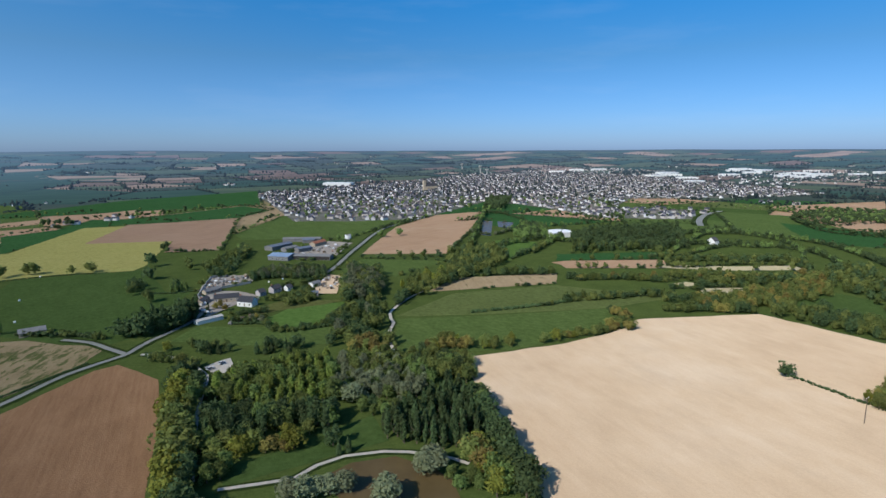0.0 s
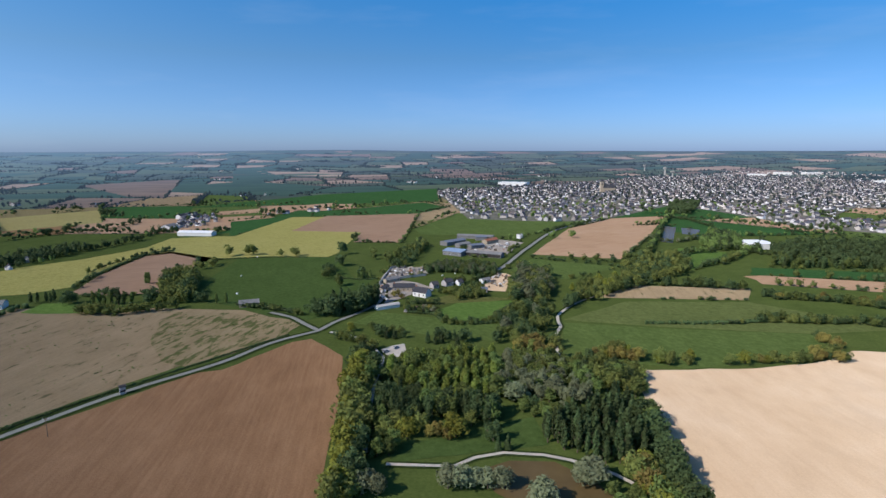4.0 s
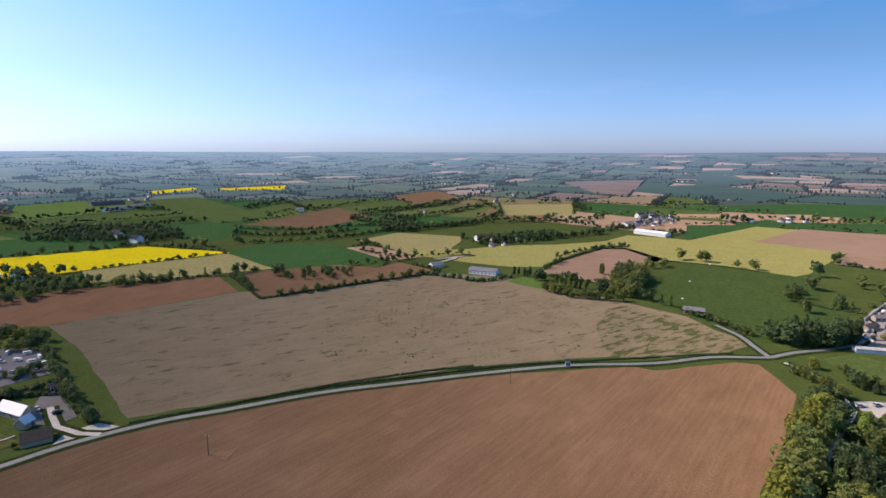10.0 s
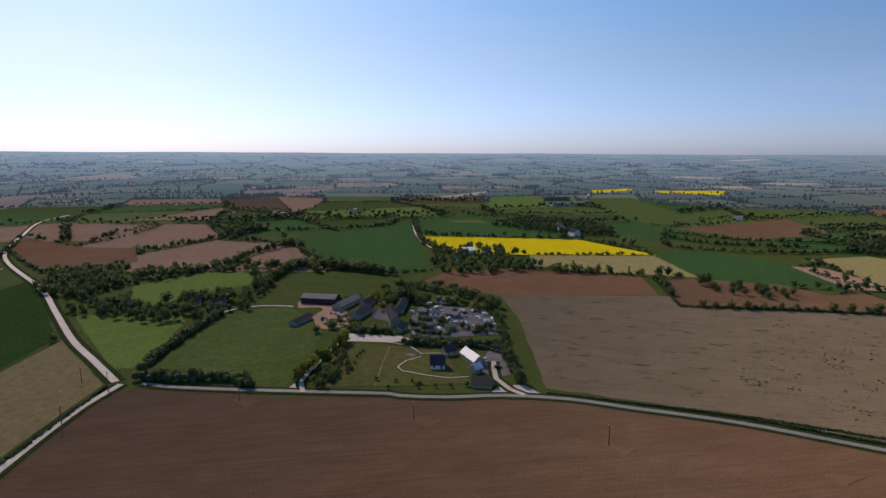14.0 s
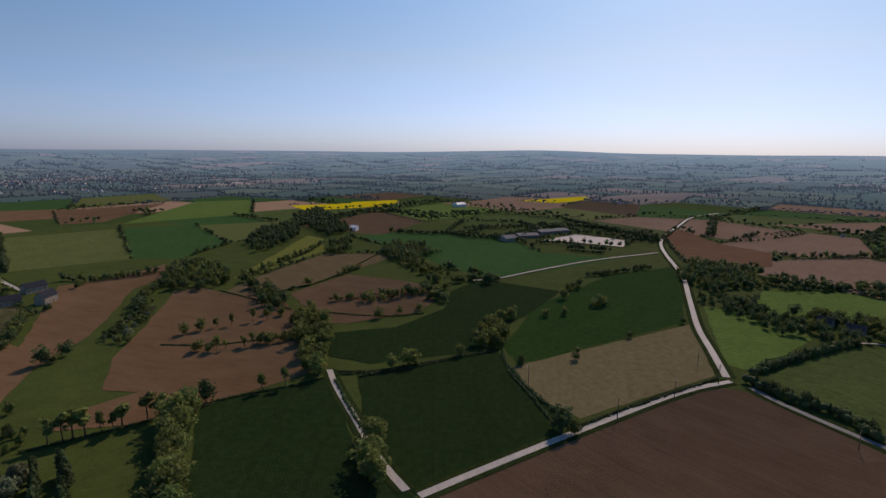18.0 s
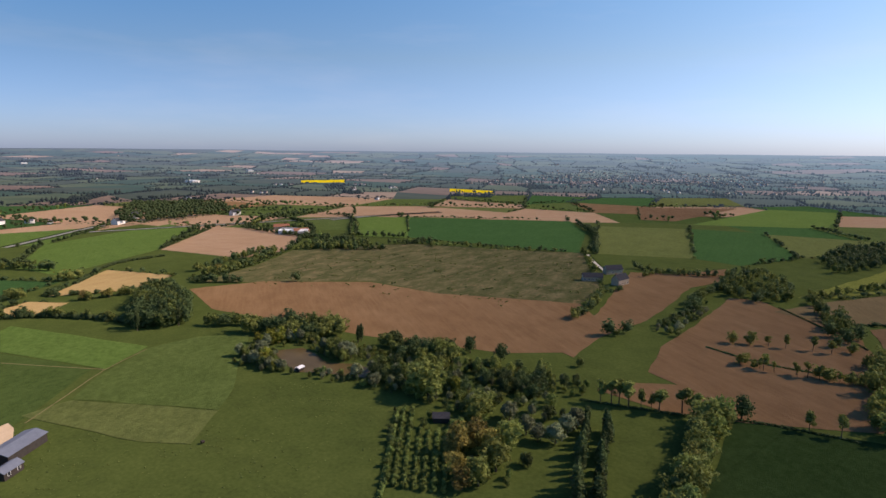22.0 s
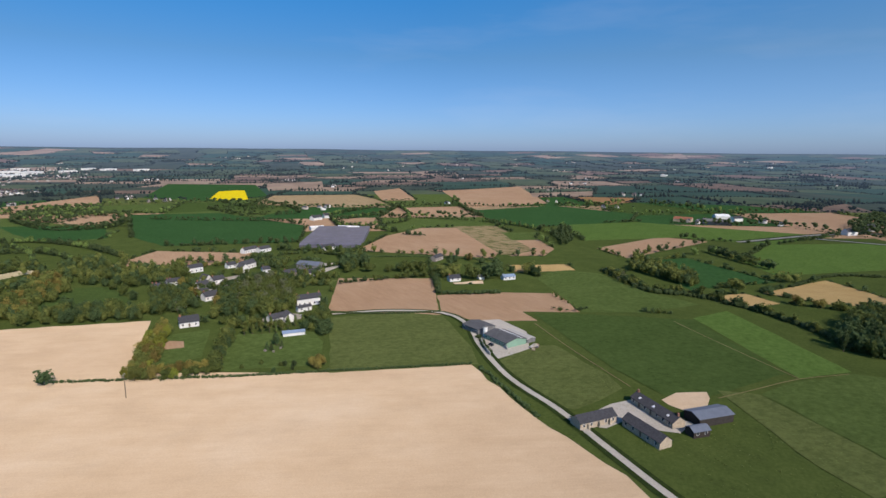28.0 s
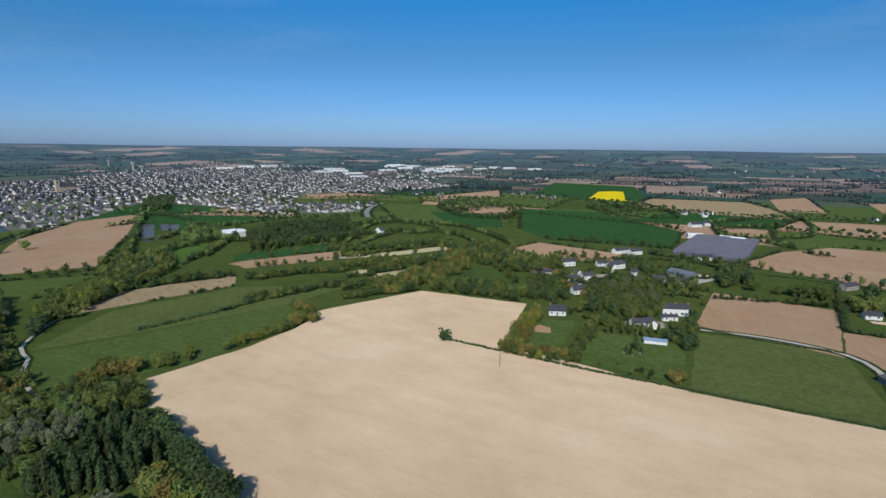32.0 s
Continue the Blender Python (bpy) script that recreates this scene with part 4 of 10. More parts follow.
field("gravel_yard", GRAVEL, 3, "white gravel car park by the wood",
      [(-123.2, 257), (-124.7, 267), (-120, 276.9), (-114.9, 282.5), (-109.8, 272.9), (-109.9, 261.8), (-118.5, 259.7)])
field("bare_patch", SOIL_TRODDEN, 2, "trodden pale earth round a power pole",
      [(-197.5, -156.6), (-200.3, -153), (-198.9, -147.6), (-201, -141.2), (-195.5, -143.1), (-191.3, -143.5), (-195.2, -150.5)])
field("bare_patch", SOIL_TRODDEN, 2, "trodden pale earth round a power pole",
      [(-202.7, -72.5), (-205.5, -68.7), (-204, -64.4), (-206, -58.4), (-200.5, -61.5), (-196.3, -63), (-200.3, -68)])
field("bare_patch", SOIL_TRODDEN, 2, "trodden pale earth round a power pole",
      [(-203.5, 7.9), (-206.1, 11.3), (-204.6, 13.9), (-206.4, 18.7), (-201.2, 15.1), (-197.1, 12.9), (-201.1, 10.5)])
field("bare_patch", SOIL_TRODDEN, 2, "trodden pale earth round a power pole",
      [(-205.5, 78.6), (-208.1, 84), (-206.7, 87), (-208.7, 94), (-203.4, 87.5), (-199.3, 83.4), (-203.2, 81.3)])
field("garden", GRASS_OLIVE, 2, "mown garden lawn with winding gravel paths",
      [(-279.6, -136.3), (-284.7, -108.7), (-289.9, -85.7), (-272, -74.9), (-245.6, -55.8), (-234.6, -83.1), (-225.6, -109.6), (-220.3, -123.5), (-255.9, -131.5)])
field("bare_patch", GRAVEL_DARK, 3, "worn oval patch on a lawn",
      [(-273.4, -100), (-275.8, -97.2), (-273.5, -93.5), (-270.4, -94.9), (-271.2, -98.6)])
field("gravel_yard", GRAVEL, 3, "pale apron where the drive meets the lane",
      [(-237, -45.2), (-244.4, -42.8), (-248.2, -38.6), (-250.8, -30.8), (-243.2, -22.5), (-238.9, -24.8)])
field("gravel_yard", GRAVEL, 3, "pale apron where the drive meets the lane",
      [(-214.2, -137.2), (-221.3, -137.8), (-224.4, -135.5), (-217.7, -128.9), (-215.7, -126.3)])
field("gravel_yard", SOIL_LIGHT, 4, "dusty farm yard between barns",
      [(-353.6, -213.8), (-346.5, -175), (-315.7, -150.1), (-307.8, -156.4), (-326, -175.5), (-342.8, -189.5), (-336.9, -204.2)])
field("gravel_yard", GRAVEL_DARK, 3, "pale gravel yard before the cottages",
      [(-343.1, -151.5), (-361.9, -147.1), (-346.8, -134), (-326.3, -130.6), (-328.4, -141.2)])
field("gravel_yard", GRAVEL_DARK, 3, "pale gravel yard before the cottages",
      [(-311.9, -114.5), (-343.3, -120.3), (-326.4, -111.2), (-308, -107.2)])
field("lawn", GRASS_MID, 2, "lawn with young trees behind gardens",
      [(247.4, 218), (258.7, 218.6), (277.4, 178.7), (264.4, 164.3), (234.2, 147), (207.5, 192.4), (224.9, 205.3)])
field("lawn", GRASS_MID, 2, "lawn beside white house",
      [(242.2, 256.1), (260, 241), (220.6, 211.5), (200.6, 226), (223.6, 244)])
field("soil_field", SOIL_RED, 2, "bare brown ground round the farmhouse",
      [(204.3, -493.1), (168.1, -516.9), (143, -572.6), (126.9, -520.4), (143.1, -469.7), (135.8, -394.3), (133.7, -356.5), (140.8, -303.2), (136.1, -260.6), (145, -263), (156.5, -304.1), (170.7, -368.9), (193.4, -444.3)])
field("orchard_soil_field", SOIL_RED, 2, "reddish bare field crossed by rows of pollards",
      [(107.6, -230.5), (104.1, -245.1), (81.8, -262.7), (98.4, -268.4), (107.6, -310.5), (106.5, -373.7), (109.8, -457.2), (91.8, -465), (63.3, -438.7), (27.1, -419.4), (14.2, -376.2), (4.4, -322.9), (-4.2, -277.6), (12.6, -265), (48.8, -242.2), (55.5, -238.7), (77.3, -230.1)])
field("orchard_soil_field", SOIL_RED, 2, "reddish bare field with tree rows",
      [(21.1, -434.3), (-27.5, -492.8), (-64.8, -464.8), (-85.8, -442.7), (-84.7, -387.8), (-66.8, -363.1), (-16.5, -347), (-0.3, -353.2)])
field("olive_soil_field", SOIL_OLIVE, 2, "brown-olive field behind reddish soil",
      [(75.3, -437.7), (46.1, -506.2), (-8, -599.4), (-63, -590.8), (-78.1, -566.7), (-28, -502.4), (17.1, -448.1), (48.5, -432.2)])
field("meadow", GRASS_DARK, 2, "dark green grazing field",
      [(362.1, 59.3), (374.5, 31.8), (388.6, -42.7), (305.9, -78.9), (262.7, -37.7), (257, -19.5), (282.2, 4.6)])
field("meadow", GRASS_BRIGHT, 2, "brighter green cut meadow",
      [(391.8, -42.3), (419.4, -66.7), (367.5, -90.3), (320.2, -110.8), (301.1, -83.1)])
field("meadow", GRASS_MID, 2, "green grazing field",
      [(298, -82.9), (317.7, -110.7), (316.3, -137.5), (297.7, -160), (270.1, -139.5), (233.8, -116.1), (217.4, -100.6), (274.3, -61.4)])
field("meadow", GRASS_LIGHT, 2, "paler grazed patch with flecks",
      [(271.7, -42.6), (273.8, -60.6), (216.8, -100.3), (198.3, -80.5), (214.2, -68.1)])
field("tan_field", SOIL_ORANGE, 2, "ochre mown field",
      [(485.4, -101), (515.8, -127.5), (556.1, -163.3), (490.9, -195.7), (463.1, -148)])
field("soil_field", SOIL_ORANGE, 2, "ochre mown strip",
      [(456.7, -55.4), (478.2, -87.5), (454.8, -107.2), (432.2, -83.3)])
field("town_streets", TOWN_GROUND, 3, "grey streets, yards and small gardens between town houses",
      [(-454, 1349), (-480, 1498), (-366, 1601), (-167, 1960), (31, 1815), (179, 1502), (302, 1361), (331, 1049), (461, 1004), (397, 872), (331, 875), (247, 900), (221, 994), (157, 1124), (86, 1176), (-38, 887), (-146, 862), (-236, 865), (-357, 1146)])
field("town_streets", TOWN_GROUND, 2, "grey streets, yards and small gardens between town houses",
      [(-158, 1859), (40, 2369), (321, 2710), (589, 2675), (857, 2296), (895, 1882), (914, 1524), (934, 1328), (718, 1259), (578, 1236), (429, 1243), (337, 1071), (302, 1361), (179, 1502)])
field("meadow", GRASS_BRIGHT, 2, "bright meadow by the valley ponds",
      [(49.9, 585.4), (65.7, 671.3), (112, 657.5), (109.9, 620.5), (67.2, 548.9)])
field("yellow_green_field", BARLEY_GREEN, 1, "long yellow-green barley field sweeping between hedges",
      [(-533.5, 231.1), (-517, 246.9), (-476.5, 267.5), (-436.7, 296.5), (-424.7, 325), (-446.8, 370.6), (-481.4, 453.8), (-471.7, 478.6), (-419, 466.5), (-383.1, 460.8), (-350.3, 486.5), (-289.4, 503.3), (-290.3, 524.9), (-338.6, 679.4), (-470.4, 820.2), (-523.6, 796.4), (-501.5, 699.4), (-477.2, 593.5), (-508.7, 579.3), (-543.2, 552.5), (-517.5, 488.6), (-524.6, 414.8), (-544.7, 363.5), (-543.3, 306.9), (-557, 267.1), (-561.5, 244)])
field("soil_field", SOIL_PINK, 3, "light brown field behind poplars",
      [(-409.3, 313.4), (-442.3, 366.9), (-475.8, 448.4), (-463.4, 470), (-413, 454.4), (-372.8, 401.4), (-336.2, 335.8), (-364.1, 316.7), (-391.2, 306.4)])
field("soil_field", SOIL_PINK, 3, "pinkish brown field notch",
      [(-433, 657), (-478, 832), (-335, 897), (-251, 611), (-308, 598), (-336, 676)])
field("meadow", GRASS_BRIGHT, 2, "strip of grass below the barns",
      [(-390.1, 259), (-398.1, 281), (-373.8, 288.3), (-349.6, 270.7), (-372.2, 262)])


# ---------------------------------------------------------------- trees
def ico():
    """A 20-sided ball as arrays."""
    bm = bmesh.new()
    bmesh.ops.create_icosphere(bm, subdivisions=1, radius=1.0)
    v = np.array([p.co[:] for p in bm.verts])
    f = np.array([[q.index for q in p.verts] for p in bm.faces])
    bm.free()
    return v, f


BALL, BALL_F = ico()


def crown(seed, lumps, leaves, size, core=0.8):
    """Leaf tufts round lumps (x, y, z, radius); the larger lumps have a solid heart. Arrays of corners and triangles."""
    rng = np.random.default_rng(seed)
    vs, fs, base = [], [], 0
    area = np.array([q[3] ** 2 for q in lumps])
    broad = max(q[3] for q in lumps) * 0.8
    for (x, y, z, r), share in zip(lumps, area / area.sum()):
        if r >= broad:
            bump = 1 + rng.uniform(-0.2, 0.2, (len(BALL), 1))
            vs.append(BALL * bump * r * core * np.array([1, 1, 0.92]) + (x, y, z))
            fs.append(BALL_F + base)
            base += len(BALL)
        k = max(2, int(leaves * share))
        d = rng.normal(size=(k, 3))
        d[:, 2] += 0.3
        d /= np.linalg.norm(d, axis=1, keepdims=True)
        c = d * r * rng.uniform(0.72, 1.12, (k, 1)) * np.array([1, 1, 0.92]) + (x, y, z)
        n = d + 0.55 * rng.normal(size=(k, 3))
        n /= np.linalg.norm(n, axis=1, keepdims=True)
        t1 = np.cross(n, rng.normal(size=(k, 3)))
        t1 /= np.linalg.norm(t1, axis=1, keepdims=True) + 1e-9
        t2 = np.cross(n, t1)
        s = size * rng.uniform(0.6, 1.35, (k, 1))
        tri = np.stack([c - t1 * s - t2 * s * 0.6, c + t1 * s - t2 * s * 0.6, c + t2 * s], 1)
        vs.append(tri.reshape(-1, 3))
        fs.append(np.arange(3 * k).reshape(k, 3) + base)
        base += 3 * k
    return np.concatenate(vs), np.concatenate(fs)


def lumps_for(kind, seed, count):
    """Lumps of a crown ten metres high: a few broad ones in the heart, the others over its outside."""
    rng = np.random.default_rng(seed + 77)
    out = []
    if kind in ("poplar", "aspen"):
        girth, low = (1.15, 1.2) if kind == "poplar" else (1.75, 1.5)
        for i in range(count):
            u = (i + 0.5) / count
            w = girth * math.sin(math.pi * (0.16 + 0.8 * u)) ** 0.75
            out.append((rng.uniform(-0.3, 0.3), rng.uniform(-0.3, 0.3), low + 8.0 * u, w))
    elif kind == "conifer":
        for i in range(count):
            u = (i + 0.5) / count
            out.append((rng.uniform(-0.15, 0.15), rng.uniform(-0.15, 0.15), 1.0 + 8.6 * u, 2.0 * (1 - u) + 0.22))
    elif kind == "pollard":
        for i in range(count):
            out.append((rng.uniform(-1.2, 1.2), rng.uniform(-1.2, 1.2), rng.uniform(4.6, 8.8), rng.uniform(0.9, 1.5)))
    elif kind == "bush":
        for i in range(count):
            h = rng.uniform(0, 2 * math.pi)
            q = rng.uniform(0, 3.4)
            out.append((q * math.cos(h), q * math.sin(h), rng.uniform(2.6, 6.6) * (1 - 0.06 * q), rng.uniform(2.0, 3.2)))
    elif kind == "dome":
        out.append((0, 0, 4.4, 3.5))
        for i in range(count):
            h, u = rng.uniform(0, 2 * math.pi), math.sqrt((i + 0.5) / count)
            out.append((3.3 * u * math.cos(h), 3.3 * u * math.sin(h), 3.0 + 5.2 * math.sqrt(1.02 - u * u) * rng.uniform(0.75, 1), rng.uniform(0.9, 1.5)))
    else:
        squat = rng.uniform(0.85, 1.15)
        out.append((rng.uniform(-0.4, 0.4), rng.uniform(-0.4, 0.4), 5.4, 2.9))
        out.append((rng.uniform(-0.8, 0.8), rng.uniform(-0.8, 0.8), 3.7, 2.5))
        for i in range(max(1, count - 2)):
            h = rng.uniform(0, 2 * math.pi)
            u = (i + rng.uniform(0.1, 0.9)) / (count - 2)
            w = 3.5 * squat * math.sin(math.pi * (0.2 + 0.72 * u)) ** 0.8
            q = w * rng.uniform(0.65, 1.05)
            out.append((q * math.cos(h), q * math.sin(h), 2.0 + 6.7 * u, rng.uniform(1.1, 1.9)))
    return out


LEAF_OF = {"oak": LEAF_OAK, "green": LEAF_GREEN, "dark": LEAF_DARK, "willow": LEAF_WILLOW, "rust": LEAF_RUST, "lime": LEAF_LIME,
           "poplar": LEAF_GREEN, "conifer": LEAF_DARK, "pollard": LEAF_OAK, "bush": LEAF_GREEN, "aspen": LEAF_ASPEN, "dark_poplar": LEAF_DARK}
SHAPE_OF = {"poplar": "poplar", "conifer": "conifer", "pollard": "pollard", "bush": "bush", "dark_poplar": "poplar", "aspen": "aspen", "willow": "dome"}
WORDS = {"oak": ("oak_tree", "broad round oak in fresh olive-green leaf"), "green": ("ash_tree", "leafy mid-green ash tree"),
         "dark": ("alder_tree", "dense dark green alder tree"), "willow": ("willow_tree", "rounded grey-green willow tree"),
         "rust": ("copper_tree", "tree with rusty copper young leaves"), "lime": ("lime_tree", "tree with bright yellow-green spring leaves"),
         "poplar": ("poplar_tree", "tall slim green poplar"), "dark_poplar": ("poplar_tree", "tall slim dark poplar"),
         "conifer": ("conifer_tree", "dark green pointed conifer tree"),
         "aspen": ("aspen_tree", "slender light green plantation aspen"), "pollard": ("pollard_tree", "pruned hedgerow tree with bare trunk and small crown"), "bush": ("bush", "small rounded green orchard bush")}
MODELS = {}


def trunk_mesh(seed, top, girth):
    rng = random.Random(seed)
    bm = bmesh.new()

    def limb(a, b, r0, r1, n=6):
        d = (b - a).normalized()
        s = d.orthogonal().normalized()
        u = d.cross(s)
        ring0 = [bm.verts.new(a + (s * math.cos(k * 2 * math.pi / n) + u * math.sin(k * 2 * math.pi / n)) * r0) for k in range(n)]
        ring1 = [bm.verts.new(b + (s * math.cos(k * 2 * math.pi / n) + u * math.sin(k * 2 * math.pi / n)) * r1) for k in range(n)]
        for k in range(n):
            bm.faces.new((ring0[k], ring0[(k + 1) % n], ring1[(k + 1) % n], ring1[k]))

    fork = Vector((rng.uniform(-0.2, 0.2), rng.uniform(-0.2, 0.2), top * 0.55))
    limb(Vector((0, 0, -0.3)), fork, girth, girth * 0.7)
    for k in range(4):
        h = k * 1.57 + rng.uniform(-0.5, 0.5)
        limb(fork, fork + Vector((math.cos(h) * top * 0.28, math.sin(h) * top * 0.28, top * rng.uniform(0.2, 0.4))), girth * 0.55, girth * 0.2, 5)
    return bm_mesh("trunk", bm, BARK)


def model(kind, variant):
    """Meshes of a tree ten metres high, shared by all trees of that kind."""
    key = (kind, variant)
    if key not in MODELS:
        shape = SHAPE_OF.get(kind, "round")
        seed = sum(map(ord, kind)) * 10 + variant
        n = {"poplar": 7, "aspen": 7, "conifer": 8, "pollard": 7, "bush": 6}.get(shape, 17)
        v, f = crown(seed, lumps_for(shape, seed, n), {"bush": 220, "pollard": 360, "poplar": 430, "aspen": 430}.get(shape, 640), {"bush": 0.75, "conifer": 0.42, "poplar": 0.42, "aspen": 0.42, "pollard": 0.42}.get(shape, 0.46))
        v[:, 2] *= 10.0 / v[:, 2].max()
        MODELS[key] = (mesh_of("crown", v, f, LEAF_OF[kind]), trunk_mesh(seed, {"pollard": 9.0, "bush": 3.0}.get(shape, 6.5), {"pollard": 0.22, "poplar": 0.25}.get(shape, 0.33)))
    return MODELS[key]


RNG = random.Random(5)


def put_tree(kind, x, y, h, group="", wide=1.0):
    name, label = WORDS[kind]
    cr, tr = model(kind, RNG.randrange(4))
    root = new(name)
    s = h / 10.0
    w = s * wide * RNG.uniform(0.9, 1.12)
    root.matrix_basis = pose(x, y, ground_z(x, y), 0, 0, RNG.uniform(0, 360)) @ Matrix.Diagonal((w, w, s, 1))
    tagged(root, label, "bush" if kind == "bush" else "tree", group)
    part("trunk", tr, root)
    part("crown", cr, root)
    return root


SMALL = {}


def small_model(kind, variant):
    key = (kind, variant)
    if key not in SMALL:
        shape = SHAPE_OF.get(kind, "round")
        seed = sum(map(ord, kind)) * 10 + variant + 500
        v, f = crown(seed, lumps_for(shape, seed, {"poplar": 4, "conifer": 4, "aspen": 4, "pollard": 3, "bush": 3}.get(shape, 6)), 46, 0.95)
        v[:, 2] *= 10.0 / v[:, 2].max()
        SMALL[key] = (v, f)
    return SMALL[key]


MID = {}


def mid_model(kind, variant):
    key = (kind, variant)
    if key not in MID:
        shape = SHAPE_OF.get(kind, "round")
        seed = sum(map(ord, kind)) * 10 + variant + 300
        v, f = crown(seed, lumps_for(shape, seed, 10 if shape == "round" else 6), 250, 0.6)
        v[:, 2] *= 10.0 / v[:, 2].max()
        MID[key] = (v, f)
    return MID[key]


TINY = {}


def tiny_model(kind, variant):
    key = (kind, variant)
    if key not in TINY:
        shape = SHAPE_OF.get(kind, "round")
        seed = sum(map(ord, kind)) * 10 + variant + 900
        v, f = crown(seed, lumps_for(shape, seed, 1), 9, 1.3)
        v[:, 2] -= v[:, 2].min()
        v *= np.array([2.6, 2.6, 7.0 if shape == "poplar" else 4.6]) / np.abs(v[:len(BALL)] - v[:len(BALL)].mean(0)).max(0)
        v[:, :2] -= v[:len(BALL), :2].mean(0)
        v[:, 2] *= 10.0 / v[:, 2].max()
        TINY[key] = (v, f)
    return TINY[key]


OCTA_F = np.array([(0, 2, 4), (2, 1, 4), (1, 3, 4), (3, 0, 4), (2, 0, 5), (1, 2, 5), (3, 1, 5), (0, 3, 5)])
OCTA = [np.array([(3.1, 0, 4.4), (-3.1, 0, 4.8), (0, 3.1, 5.2), (0, -3.1, 4.2), (0.3, 0.2, 10), (0, 0, 0)]) * np.random.default_rng(k).uniform(0.8, 1.2, (6, 3)) for k in range(6)]


class Grove:
    """Collects many small trees into one mesh."""

    def __init__(self):
        self.v, self.f, self.n = [], [], 0

    def add(self, kind, x, y, h, wide=1.0, low=False):
        r = max(math.hypot(x, y), 1150 if low else 0)
        v, f = (mid_model if r < 520 else small_model if r < 850 else tiny_model)(kind, RNG.randrange(5))
        if r > 1350:
            v, f = OCTA[RNG.randrange(6)], OCTA_F
        a, s = RNG.uniform(0, 6.28), h / 10.0
        c, q = math.cos(a) * s * wide, math.sin(a) * s * wide
        w = np.empty_like(v)
        w[:, 0], w[:, 1], w[:, 2] = v[:, 0] * c - v[:, 1] * q + x, v[:, 0] * q + v[:, 1] * c + y, v[:, 2] * s + ground_z(x, y) - 0.2
        self.v.append(w)
        self.f.append(f + self.n)
        self.n += len(v)

    def done(self, name, mat, label, category, kind="stuff"):
        if not self.v:
            return None
        return tagged(new(name, mesh_of(name, np.concatenate(self.v), np.concatenate(self.f), mat)), label, category, kind=kind)


WORDS_FAR = {"aspen": "light green", "oak": "olive-green", "green": "green", "dark": "dark green", "willow": "grey-green", "rust": "rusty", "lime": "yellow-green", "poplar": "poplar", "conifer": "conifer", "pollard": "pollard", "bush": "bushy", "dark_poplar": "dark poplar"}
ORDERS = []
UNDER = Grove()
TUFTS = Grove()


def grow(kind, x, y, h, group="", wide=1.0):
    """Orders a tree; all are planted together further down."""
    ORDERS.append((math.hypot(x, y), kind, x, y, h, group, wide))


def plant():
    """The nearest of each kind are trees of their own, the others are joined as woods."""
    count, near, far = {}, {}, {}
    for r, kind, x, y, h, group, wide in sorted(ORDERS):
        # past 640 m darker leaf kinds imitate the dimmer look of distance by colour
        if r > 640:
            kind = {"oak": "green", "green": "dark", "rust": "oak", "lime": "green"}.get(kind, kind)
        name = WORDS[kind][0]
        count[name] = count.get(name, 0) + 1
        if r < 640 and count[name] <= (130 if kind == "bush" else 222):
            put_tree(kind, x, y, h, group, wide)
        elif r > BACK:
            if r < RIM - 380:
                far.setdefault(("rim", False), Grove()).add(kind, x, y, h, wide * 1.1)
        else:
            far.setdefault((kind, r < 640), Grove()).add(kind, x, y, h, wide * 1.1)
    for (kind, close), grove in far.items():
        # HAZY_WOODS carries painted haze: emission that rises with distance
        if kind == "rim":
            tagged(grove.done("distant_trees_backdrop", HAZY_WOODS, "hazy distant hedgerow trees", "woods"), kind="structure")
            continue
        grove.done("hedgerow_trees" if close else "distant_trees", LEAF_OF[kind],
                   "%s %s hedgerow and woodland trees" % ("dense" if close else "distant", WORDS_FAR[kind]), "trees")


def trees(kind, h, pts, group="scattered trees", wide=1.0):
    for x, y in pts:
        grow(kind, x, y, h * RNG.uniform(0.88, 1.12), group, wide)


def row(kinds, h, gap, pts, group="hedgerow trees", skip=0.0, side=1.0):
    """Trees along a line."""
    line = smooth_line(pts, 4.0)
    run = 0.0
    for a, b in zip(line, line[1:]):
        run += (b - a).length
        if run >= gap:
            run -= gap * RNG.uniform(0.75, 1.25) if gap < 30 else gap
            if RNG.random() >= skip:
                grow(RNG.choice(kinds.split()), b.x + RNG.uniform(-side, side), b.y + RNG.uniform(-side, side), h * RNG.uniform(0.72, 1.22), group, RNG.uniform(0.9, 1.25))
            if 380 < b.length < 1200 and 5 < gap and "pollard" not in kinds and RNG.random() < 0.8:
                for k in (-0.4, 0.1, 0.5):
                    q = b + (b - a).normalized() * gap * k
                    UNDER.add("dark" if "dark" in kinds else "green", q.x + RNG.uniform(-1, 1), q.y + RNG.uniform(-1, 1), RNG.uniform(1.8, 3.8), 1.9, True)


def inside(x, y, poly):
    hit = False
    for (ax, ay), (bx, by) in zip(poly, poly[1:] + poly[:1]):
        if (ay > y) != (by > y) and x < (bx - ax) * (y - ay) / (by - ay) + ax:
            hit = not hit
    return hit


